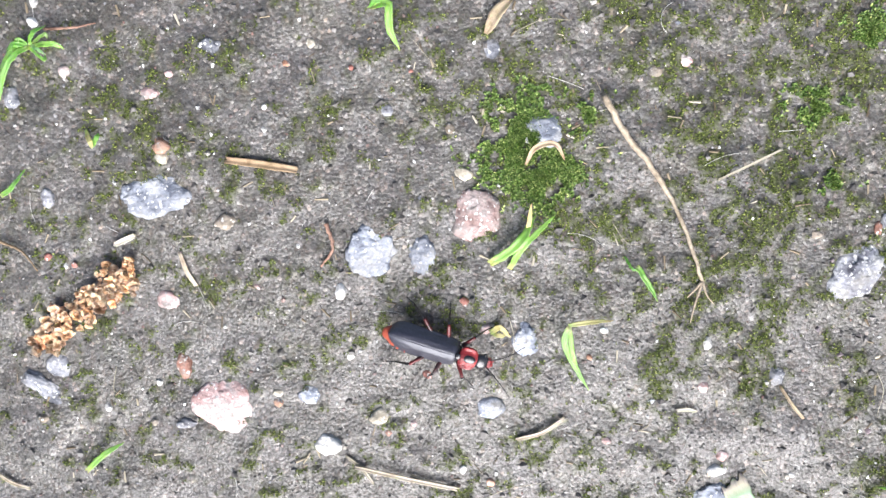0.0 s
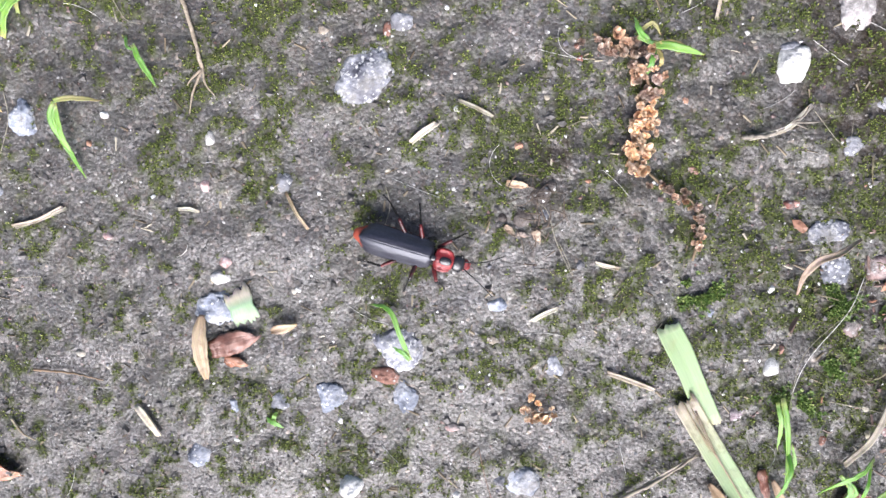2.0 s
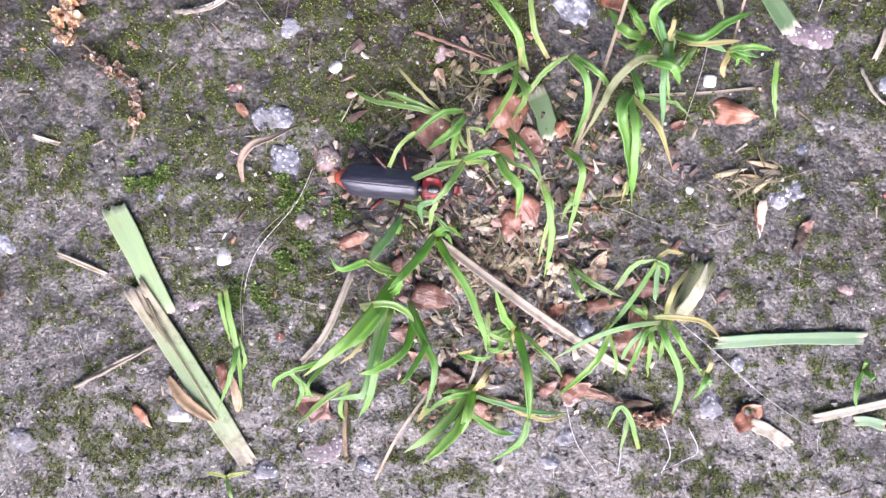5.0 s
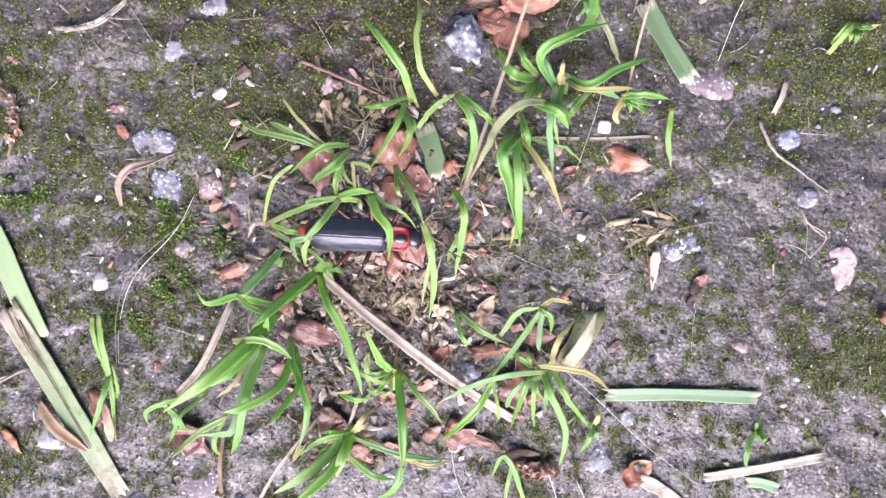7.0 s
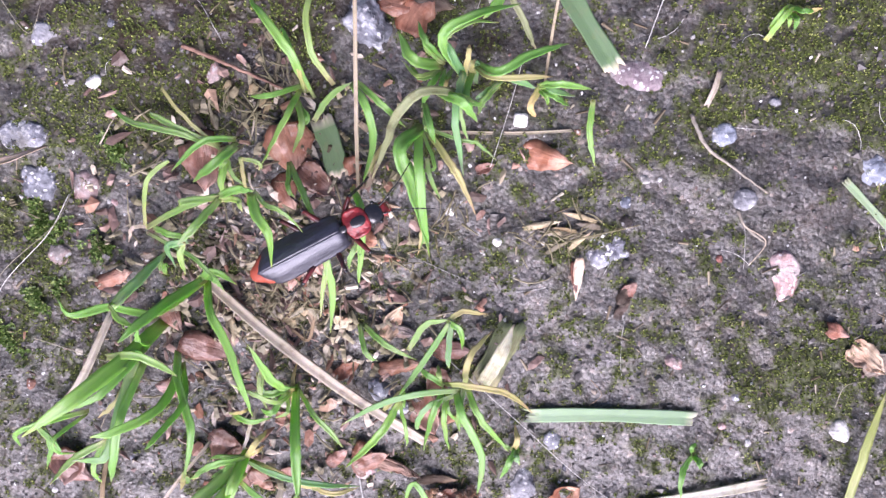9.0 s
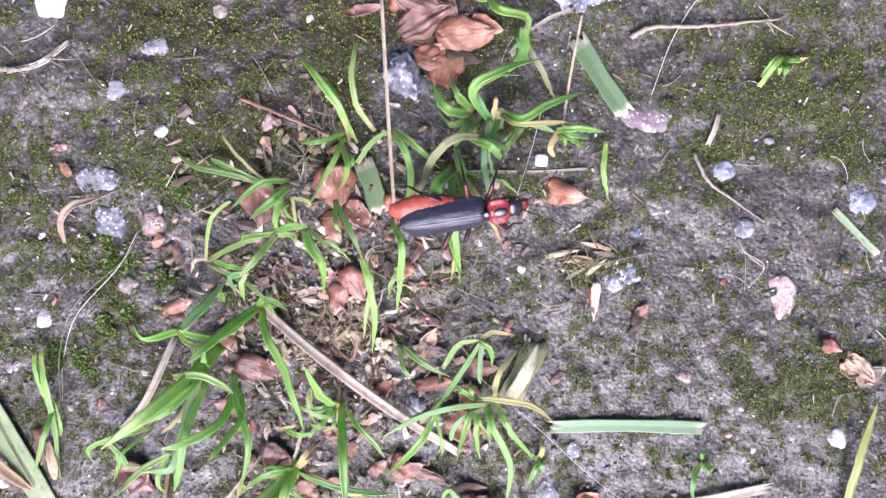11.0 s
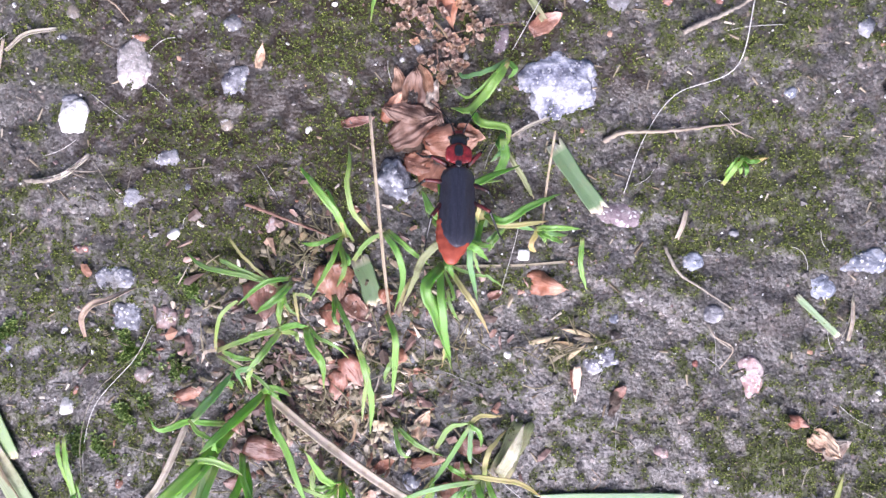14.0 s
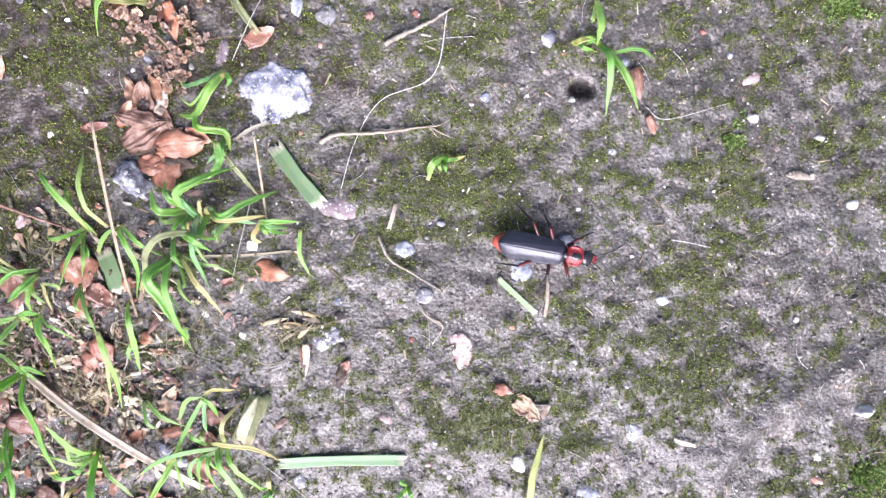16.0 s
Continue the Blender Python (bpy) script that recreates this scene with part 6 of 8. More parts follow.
straw([(117.4, -39.4, 1.0), (124.6, -43.2, 1.8), (133.0, -47.6, 1.7), (141.4, -51.6, 0.8)], 1.3, "straw", "long flat pale dry stalk among grass")
straw([(104.4, -55.9, 0.8), (106.7, -51.9, 1.4), (108.6, -44.8, 1.0)], 0.95, "straw", "dry grey-beige grass stalk")
straw([(114.6, -69.6, 1.0), (116.6, -63.0, 2.0), (120.1, -56.1, 1.0)], 0.42, "straw", "thin dry stalk among grass")
straw([(110.8, -67.8, 0.6), (110.2, -63.8, 1.2), (109.9, -60.4, 0.6)], 0.56, "deadwood", "thin brown stalk among grass")
fibre([(97.0, -54.1, 0.4), (96.5, -48.4, 1.0), (97.4, -42.9, 0.6), (102.0, -36.9, 1.0), (103.1, -33.3, 0.4)], 0.17, "fibre", "fine pale hair-like fibre on soil")
fibre([(61.1, -58.6, 0.3), (62.4, -62.7, 0.5), (64.4, -66.9, 0.4), (67.6, -69.3, 0.3)], 0.17, "redfibre", "fine reddish rootlet on soil")
fibre([(67.8, -32.9, 0.3), (68.9, -34.7, 0.5), (69.8, -36.5, 0.3)], 0.16, "fibre", "fine pale fibre on soil")
fibre([(101.3, -48.7, 0.4), (105.0, -49.1, 0.8), (109.2, -49.8, 0.4)], 0.15, "fibre", "fine pale fibre on soil")
fibre([(80.2, -64.5, 0.4), (82.6, -64.2, 0.6), (83.4, -65.6, 0.4)], 0.15, "fibre", "fine pale fibre on soil")
plant("slender green grass shoot beside a cut leaf", [
    ("green", 0.93, [(95.0, -48.2, 2.2), (95.9, -51.4, 2.4), (97.1, -56.5, 1.6), (98.0, -63.5, 0.4)]),
    ("green", 0.53, [(97.4, -58.2, 0.8), (97.9, -56.4, 1.6), (97.0, -53.6, 1.8)]),
])
pebble(123.3, -54.6, 2.1, 1.6, 0.8, 7, "pink", 266)
pebble(136.3, -56.7, 2.4, 1.5, 0.8, 7, "pink", 267)
pebble(163.4, -15.5, 2.6, 2.1, 1.2, 11, "blue", 268)
pebble(155.4, -28.6, 5.0, 3.5, 1.1, 6, "speckled", 269)
pebble(173.2, -28.0, 3.3, 5.6, 1.2, 12, "pink", 270)
pebble(167.0, -21.0, 2.4, 2.0, 0.8, 11, "grey", 271)
pebble(154.8, -49.0, 2.3, 2.7, 1.4, 1, "slate", 272)
pebble(152.9, -54.8, 3.0, 4.3, 1.2, 12, "grey", 273)
pebble(144.2, -18.0, 1.4, 1.4, 1.0, 6, "white", 274, "small square white stone chip on soil", square=True)
pebble(124.5, -31.9, 1.5, 1.2, 0.7, 12, "white", 276)
pebble(127.3, -36.7, 2.1, 1.5, 0.7, 12, "cream", 277)
pebble(102.6, -40.2, 2.7, 2.5, 1.2, 12, "brownpink", 278)
pebble(135.8, -47.3, 3.2, 2.9, 1.6, 12, "granite", 281)
pebble(154.4, -11.6, 5.4, 2.9, 1.5, 6, "purple", 282, "mauve angular stone against a cut grass leaf")
pebble(126.8, -27.2, 1.0, 1.6, 0.5, 11, "white", 283)
pebble(130.1, -61.8, 3.9, 2.6, 0.8, 12, "slate", 284)
pebble(107.7, -67.2, 6.0, 3.3, 0.8, 33, "purple", 285)
pebble(118.0, -45.5, 1.3, 1.0, 0.5, 12, "white", 286)
pebble(117.5, -47.9, 1.5, 1.1, 0.6, 12, "slate", 287)
pebble(136.3, -61.2, 2.2, 2.6, 0.7, 12, "grey", 290)
pebble(157.5, -43.1, 1.1, 1.0, 0.5, 12, "tan", 291)
pebble(167.6, -11.5, 1.3, 1.1, 0.7, 2, "slate", 297)
pebble(158.5, -7.3, 0.8, 0.7, 0.4, 11, "white", 298)
pebble(92.6, -36.1, 0.9, 0.8, 0.5, -69, "white", 300)
pebble(96.4, -35.5, 0.9, 0.8, 0.5, -52, "white", 301)
pebble(107.3, -33.5, 1.0, 0.8, 0.5, -51, "pink", 302)
pebble(171.2, -44.0, 1.1, 1.0, 0.6, -51, "pink", 303)
pebble(167.3, -30.5, 0.9, 0.7, 0.4, -50, "blue", 304)
pebble(157.2, -18.1, 0.7, 0.6, 0.4, -36, "white", 305)
pebble(174.2, -45.3, 1.1, 1.0, 0.6, -60, "white", 306)
pebble(172.0, -31.5, 1.2, 1.0, 0.6, -4, "tan", 307)
pebble(148.9, -29.1, 0.8, 0.7, 0.4, -38, "cream", 308)
pebble(134.0, -24.0, 0.8, 0.7, 0.4, -28, "white", 309)
pebble(146.9, -31.4, 0.8, 0.7, 0.4, -28, "white", 310)
pebble(110.4, -29.4, 0.9, 0.7, 0.4, -19, "tan", 311)
pebble(88.6, -32.0, 0.9, 0.7, 0.4, -20, "white", 312)
husk(147.2, -21.0, 4.9, 2.6, -0, 313, "rust", "glossy orange-brown bud scale on soil")
husk(140.9, -48.6, 4.7, 3.3, -49, 314, "husk")
husk(157.0, -55.1, 4.0, 3.0, 44, 315, "rust")
husk(106.2, -61.4, 3.9, 3.4, -91, 316, "husk")
husk(121.5, -56.4, 3.5, 3.1, -108, 317, "husk")
husk(136.1, -39.8, 3.7, 1.6, 73, 318, "palehusk", "withered three-lobed leaf on soil")
husk(137.3, -40.6, 2.8, 1.3, 1, 319, "palehusk")
husk(132.5, -45.6, 2.8, 1.3, 43, 320, "rust")
husk(121.1, -41.3, 2.8, 1.4, -19, 321, "rust")
husk(123.6, -29.2, 3.7, 2.1, -49, 322, "rust")
husk(125.4, -36.8, 3.7, 2.1, -89, 323, "rust", "orange-brown bud scale between grass blades")
husk(108.4, -40.9, 4.1, 1.6, 32, 324, "husk")
husk(135.3, -54.6, 2.8, 1.5, -107, 325, "rust")
husk(133.2, -55.4, 2.8, 1.3, 53, 326, "husk")
husk(126.0, -59.4, 3.3, 1.6, -31, 327, "husk")
husk(127.6, -52.0, 2.6, 1.4, 1, 328, "husk")
husk(115.4, -51.1, 3.2, 1.9, -179, 329, "husk")
husk(141.8, -23.1, 1.8, 1.0, 32, 330, "husk")
husk(142.3, -41.5, 3.8, 2.1, 12, 331, "husk")
husk(137.7, -44.2, 4.4, 1.6, 22, 332, "husk")
husk(128.8, -58.1, 2.6, 1.4, 12, 333, "husk")
husk(132.3, -32.2, 1.8, 1.6, 12, 334, "rust", "small shiny red-brown seed husk")
husk(129.4, -25.6, 2.4, 1.5, -68, 335, "rust")
husk(145.9, -57.4, 3.9, 1.8, 12, 336, "rust")
husk(158.0, -32.4, 2.7, 1.1, 75, 337, "deadbud")
husk(152.7, -31.8, 3.1, 0.7, -76, 338, "husk")
catkin([(143.5, -57.6, 0.6), (145.8, -57.5, 0.9), (147.9, -56.3, 0.6)], 2.3, 339, "crumpled rusty dried flower by grass")
rootlet([(120.0, -41.6, 0.8), (123.6, -40.1, 1.2), (127.2, -39.1, 1.0), (125.7, -41.7, 0.8)], 5.0, 340, "pale yellow clump of dead moss strands")
rootlet([(146.4, -29.5, 0.6), (148.9, -27.7, 1.0), (151.4, -27.5, 1.0), (154.4, -26.9, 0.6)], 2.8, 341, "dry yellowish tuft of dead grass strands")
rootlet([(116.7, -22.4, 0.6), (119.1, -22.4, 1.0), (121.7, -23.1, 0.8)], 3.6, 342, "dull olive tuft of dead moss strands")
rootlet([(133.2, -34.8, 0.5), (135.9, -32.9, 0.8), (138.4, -29.9, 0.6), (139.8, -27.8, 0.4)], 3.1, 343, "thin yellowish scatter of dead moss strands")
rootlet([(121.1, -17.0, 0.6), (120.5, -20.1, 1.0), (122.5, -21.5, 0.8)], 3.0, 344, "dull olive tuft of dead moss strands")
strip([(145.8, -5.5, 1.0), (148.4, -8.2, 1.4), (151.4, -11.0, 0.9)], 2.08, "cutgreen", "flat cut green grass leaf with torn end")
strip([(151.8, -46.7, 0.8), (159.0, -45.0, 1.2), (167.5, -43.7, 0.8)], 1.53, "mint", "flat pale green cut grass strip on soil")
strip([(165.1, -54.1, 0.8), (170.7, -51.8, 1.0), (176.8, -49.3, 0.7)], 1.16, "palestrip", "whitish dry torn grass strip on soil")
strip([(158.4, -56.2, 0.7), (160.2, -56.8, 0.8), (162.2, -57.9, 0.7)], 1.69, "palestrip", "whitish dry torn grass strip on soil")
strip([(170.1, -53.8, 0.6), (171.3, -53.6, 0.8), (173.0, -53.9, 0.5)], 1.29, "mint", "small pale green leaf scrap on soil")
strip([(126.0, -22.3, 0.8), (127.0, -23.9, 1.0), (128.0, -26.1, 0.7)], 2.28, "cutgreen", "dull green flat leaf scrap under grass")
strip([(147.7, -38.2, 0.7), (146.9, -41.3, 1.0), (146.3, -43.8, 0.7)], 2.87, "dullgreen", "dull withered green leaf piece under grass")
straw([(133.4, -21.4, 0.2), (138.1, -20.4, 0.4), (143.9, -19.3, 0.2), (149.1, -18.0, 0.3)], 0.36, "drystem", "thin pale dry stalk lying flat")
straw([(126.5, -42.6, 0.6), (128.2, -43.2, 0.8), (128.4, -40.9, 0.6)], 0.38, "deadwood", "thin brown twig on soil")
twig([(159.9, -14.2, 0.5), (161.8, -16.8, 0.8), (165.0, -18.3, 0.7), (169.0, -20.0, 0.4)], 0.41, "greybark", "thin dry brown rootlet on soil")
twig([(166.6, -22.2, 0.4), (167.8, -23.6, 0.6), (170.2, -24.8, 0.3)], 0.36, "greybark", "thin dry brown rootlet on soil")
straw([(161.5, -10.0, 0.4), (161.4, -11.4, 0.6), (161.2, -12.8, 0.4)], 0.64, "straw", "dull dry straw piece on moss")
twig([(112.0, -17.6, 0.8), (116.7, -18.5, 1.2), (122.2, -19.8, 0.6)], 0.47, "redbark", "thin reddish brown twig under grass")
fibre([(142.4, -42.6, 0.8), (149.7, -46.8, 1.6), (157.6, -52.0, 1.0), (165.0, -55.7, 0.4)], 0.14, "whitefibre", "long fine white hair lying over soil")
fibre([(102.8, -33.7, 0.4), (101.4, -38.0, 0.8), (97.7, -44.0, 0.6), (96.7, -49.5, 0.4), (97.2, -54.1, 0.3)], 0.15, "whitefibre", "fine white hair curled on soil")
fibre([(143.2, -12.6, 0.5), (142.9, -16.8, 1.0), (142.3, -22.9, 0.6)], 0.13, "whitefibre", "fine white hair on soil")
fibre([(93.5, -15.6, 0.3), (97.6, -19.4, 0.6), (98.3, -16.4, 0.3)], 0.12, "fibre", "fine pale fibre on soil")
fibre([(156.8, -41.8, 0.4), (158.1, -43.0, 0.8), (157.2, -44.5, 0.4)], 0.14, "deadwood", "thin brown rootlet on soil")
pebble(180.2, -53.1, 1.3, 1.3, 0.5, 12, "tan", 363)
straw([(145.8, -15.4, 0.3), (145.0, -9.7, 4.0), (144.3, -4.0, 8.0)], 0.28, "drystem", "thin dry straw stem leaning over soil")
plant("slender light green grass shoot with curved blade", [
    ("palegreen", 0.73, [(116.9, -26.0, 2.0), (113.4, -25.5, 3.0), (108.8, -25.4, 2.4), (105.7, -24.3, 0.8)]),
    ("green", 0.85, [(118.4, -25.0, 2.0), (116.0, -25.7, 4.0), (112.7, -29.3, 1.5)]),
    ("green", 1.21, [(118.6, -25.6, 2.5), (117.3, -27.4, 4.0), (115.0, -29.8, 2.0)]),
    ("green", 1.03, [(117.9, -26.5, 2.5), (117.9, -28.7, 3.0), (118.0, -30.9, 2.0)]),
    ("yellow", 0.48, [(119.0, -26.6, 2.0), (119.5, -28.4, 1.6), (119.9, -30.5, 0.6)]),
])
tuft = plant("tall green grass tuft with narrow blades", [
    ("green", 1.13, [(124.0, -19.5, 1.0), (122.6, -16.6, 4.0), (119.6, -13.7, 4.5), (117.5, -12.3, 2.5)]),
    ("green", 0.83, [(123.3, -19.3, 1.5), (122.9, -22.2, 4.0), (120.7, -27.6, 1.0)]),
    ("palegreen", 0.89, [(123.1, -20.3, 1.5), (124.5, -22.5, 3.5), (123.6, -25.5, 1.0)]),
    ("palegreen", 0.71, [(126.4, -18.3, 2.0), (124.4, -16.2, 4.0), (123.4, -13.5, 4.5), (123.2, -11.2, 4.0), (122.6, -9.1, 2.0)]),
    ("palegreen", 0.83, [(125.0, -22.0, 1.0), (126.5, -19.3, 3.0), (128.2, -17.8, 4.0)]),
    ("green", 1.07, [(128.1, -17.8, 3.5), (130.1, -19.7, 5.0), (131.1, -22.7, 3.0), (130.6, -27.2, 0.6)]),
])
grow(tuft, [
    ("green", 0.83, [(128.5, -17.6, 3.5), (131.5, -19.2, 4.5), (133.7, -20.8, 2.0)]),
    ("yellow", 0.54, [(130.9, -26.8, 0.5), (131.6, -23.7, 1.6), (132.5, -22.1, 1.0)]),
])
tuft = plant("green grass tuft with drooping blades", [
    ("green", 1.41, [(135.9, -14.6, 2.0), (133.4, -14.8, 5.0), (131.4, -12.5, 3.0)]),
    ("green", 0.77, [(136.0, -14.3, 2.0), (134.2, -13.1, 4.5), (133.0, -11.3, 3.0)]),
    ("green", 1.24, [(138.2, -15.3, 2.0), (135.5, -12.5, 6.0), (137.9, -10.2, 7.0), (141.7, -8.0, 4.0)]),
    ("bluegreen", 1.06, [(138.6, -15.9, 2.0), (136.8, -13.9, 5.0), (135.9, -12.6, 5.5)]),
    ("green", 0.88, [(135.9, -14.8, 2.0), (135.2, -16.9, 4.0), (134.8, -18.7, 2.5)]),
    ("dullgreen", 1.18, [(138.4, -16.8, 3.0), (135.0, -17.2, 7.0), (133.0, -19.6, 6.0), (132.4, -22.4, 4.0), (131.4, -26.5, 0.6)]),
])
grow(tuft, [
    ("green", 1.18, [(136.1, -17.1, 4.0), (138.4, -17.6, 6.0), (140.1, -19.0, 3.5)]),
    ("green", 0.88, [(135.0, -18.3, 3.0), (136.0, -20.2, 4.5), (136.7, -21.7, 3.0)]),
    ("bluegreen", 1.00, [(137.9, -14.9, 4.0), (138.0, -18.9, 5.0), (139.9, -24.2, 1.5)]),
    ("yellow", 0.41, [(136.7, -15.1, 2.0), (136.6, -16.3, 3.0), (136.4, -17.5, 2.0)]),
])
tuft = plant("green grass tuft with broad arching blades", [
    ("green", 1.18, [(138.8, -13.8, 2.0), (140.9, -14.3, 5.0), (143.7, -12.1, 4.5), (146.9, -10.4, 2.5)]),
    ("bluegreen", 0.82, [(140.0, -14.3, 2.0), (142.6, -14.6, 3.5), (145.0, -14.9, 2.0)]),
    ("green", 0.94, [(144.9, -14.7, 2.0), (146.9, -14.1, 3.5), (150.1, -13.9, 1.5)]),
    ("green", 0.71, [(145.2, -14.8, 2.0), (146.6, -15.3, 3.0), (148.4, -15.8, 1.0)]),
    ("yellow", 0.76, [(145.2, -14.5, 2.0), (144.6, -16.6, 2.4), (145.5, -17.4, 0.8)]),
    ("green", 1.41, [(139.3, -5.5, 5.0), (139.8, -7.9, 5.0), (138.7, -10.1, 5.0)]),
])
grow(tuft, [
    ("dullgreen", 0.71, [(140.2, -7.0, 4.0), (142.5, -9.5, 3.0), (144.2, -11.5, 1.2)]),
    ("green", 0.88, [(138.8, -14.6, 2.0), (138.6, -17.0, 4.5), (140.7, -17.5, 2.0)]),
    ("palegreen", 0.71, [(141.4, -15.1, 2.0), (140.3, -17.0, 3.0), (140.1, -18.3, 1.0)]),
    ("yellow", 0.82, [(139.2, -15.2, 1.5), (138.5, -14.2, 3.0), (138.8, -13.5, 3.0)]),
])
plant("drooping bright green grass blades over soil", [
    ("green", 1.67, [(135.3, -20.4, 3.0), (133.8, -22.5, 7.0), (135.4, -25.8, 5.0), (138.4, -32.5, 1.0)]),
    ("green", 1.20, [(134.9, -20.2, 3.0), (135.7, -23.8, 6.0), (137.0, -28.4, 4.0), (138.1, -31.6, 1.2)]),
    ("palegreen", 0.54, [(136.2, -23.1, 3.0), (137.0, -25.0, 3.0), (138.2, -26.8, 1.0)]),
    ("yellow", 0.96, [(135.5, -20.5, 1.5), (138.5, -23.2, 3.0), (139.6, -24.4, 2.6), (141.8, -27.6, 0.6)]),
    ("yellow", 0.36, [(137.1, -31.4, 0.8), (137.1, -30.0, 1.4), (137.2, -32.7, 0.5)]),
])
tuft = plant("arching green grass shoot over dry litter", [
    ("palegreen", 0.86, [(110.9, -35.3, 1.0), (115.6, -31.7, 6.0), (118.9, -29.8, 7.0), (121.2, -28.9, 8.0)]),
    ("green", 0.99, [(118.8, -29.9, 7.0), (120.9, -28.6, 8.5), (122.4, -28.4, 9.0)]),
    ("green", 1.36, [(122.1, -28.7, 8.5), (123.2, -30.1, 10.0), (124.7, -31.4, 11.0), (125.0, -34.7, 9.0)]),
    ("palegreen", 0.99, [(119.1, -29.9, 7.0), (117.8, -32.5, 9.0), (116.5, -34.5, 9.0)]),
    ("palegreen", 0.62, [(116.9, -34.2, 8.5), (116.6, -35.8, 8.0), (116.7, -37.8, 6.0)]),
    ("green", 0.86, [(111.6, -35.1, 1.5), (113.7, -35.0, 3.0), (115.7, -35.2, 2.5)]),
])
grow(tuft, [
    ("beige", 0.49, [(111.0, -35.2, 1.0), (109.9, -35.4, 1.6), (109.3, -37.1, 0.6)]),
    ("beige", 0.43, [(111.5, -35.6, 1.0), (113.3, -36.1, 1.4), (114.3, -36.7, 0.6)]),
    ("green", 0.93, [(116.8, -39.2, 2.0), (118.4, -37.7, 3.5), (120.5, -38.8, 2.0)]),
    ("palegreen", 0.62, [(112.8, -39.5, 0.8), (112.9, -38.4, 1.6), (113.1, -37.4, 1.0)]),
])
plant("green grass shoot with long hanging blades", [
    ("palegreen", 0.85, [(123.4, -26.2, 1.5), (125.8, -28.3, 4.5), (127.7, -31.1, 5.0)]),
    ("green", 1.09, [(127.5, -31.0, 4.5), (128.8, -33.5, 5.0), (129.9, -37.4, 3.0), (130.2, -42.1, 0.6)]),
    ("green", 1.03, [(129.8, -27.3, 1.5), (131.4, -28.9, 5.0), (131.8, -32.8, 3.0), (132.0, -37.2, 0.6)]),
    ("palegreen", 0.67, [(131.5, -32.1, 3.0), (131.0, -33.5, 3.0), (130.9, -35.2, 1.5)]),
])
plant("spreading green grass plant in leaf litter", [
    ("green", 1.25, [(113.0, -44.0, 0.6), (111.6, -42.8, 3.8), (110.3, -41.9, 6.4), (108.2, -42.5, 8.8), (106.9, -41.3, 8.7)]),
    ("bluegreen", 1.40, [(110.6, -42.0, 6.2), (112.2, -39.5, 5.0), (113.7, -36.7, 2.8)]),
    ("palegreen", 0.85, [(110.4, -41.9, 6.2), (112.5, -42.1, 8.8), (114.6, -41.8, 10.8)]),
    ("green", 1.30, [(117.4, -38.9, 1.4), (116.2, -39.9, 7.4), (114.7, -41.7, 10.8), (113.4, -43.4, 11.0)]),
    ("green", 1.25, [(117.4, -39.1, 1.6), (119.4, -41.0, 5.6), (121.5, -43.3, 6.4), (123.8, -47.3, 6.8), (124.8, -50.4, 5.4)]),
    ("green", 0.95, [(113.3, -46.0, 3.0), (114.2, -44.1, 8.0), (114.6, -42.2, 10.4)]),
])
tuft = plant("dense green grass tuft with broad blades", [
    ("green", 2.10, [(113.8, -44.5, 0.8), (112.3, -46.9, 5.4), (109.7, -49.8, 9.9), (106.0, -53.9, 10.6)]),
    ("palegreen", 1.10, [(110.4, -47.2, 5.2), (113.3, -46.2, 6.2), (115.2, -46.9, 5.4), (116.5, -49.0, 2.8)]),
    ("green", 1.10, [(113.6, -46.0, 4.6), (111.5, -49.6, 7.6), (108.9, -51.7, 8.2)]),
    ("green", 1.25, [(115.6, -47.0, 1.0), (116.6, -49.0, 3.0), (118.8, -51.5, 5.6), (119.5, -53.8, 6.0), (119.0, -58.6, 5.0)]),
    ("green", 1.30, [(116.2, -48.2, 1.4), (116.0, -51.2, 5.2), (113.2, -52.7, 9.2), (111.6, -53.2, 9.8)]),
    ("bluegreen", 1.20, [(113.2, -46.8, 5.0), (112.6, -50.8, 6.2), (112.3, -56.0, 7.2), (110.6, -57.2, 6.8), (108.0, -58.8, 4.6)]),
])
grow(tuft, [
    ("green", 1.20, [(113.8, -47.0, 4.4), (113.2, -52.0, 7.6), (112.8, -57.0, 6.8), (111.8, -60.8, 3.6)]),
    ("yellow", 0.70, [(119.1, -57.6, 5.1), (118.9, -59.2, 4.4), (118.4, -60.8, 3.0)]),
    ("palegreen", 1.02, [(110.3, -57.3, 2.0), (107.6, -59.5, 3.0), (104.5, -64.2, 0.8)]),
    ("green", 0.64, [(104.0, -57.2, 2.0), (104.8, -59.3, 2.0), (104.0, -62.4, 0.6)]),
    ("green", 0.80, [(107.6, -55.2, 1.0), (104.4, -55.8, 4.0), (102.0, -57.6, 3.4), (101.4, -60.3, 0.8)]),
])
grow(tuft, [
    ("yellow", 0.64, [(111.4, -50.7, 1.5), (110.5, -53.3, 2.0), (108.6, -55.7, 1.0)]),
])
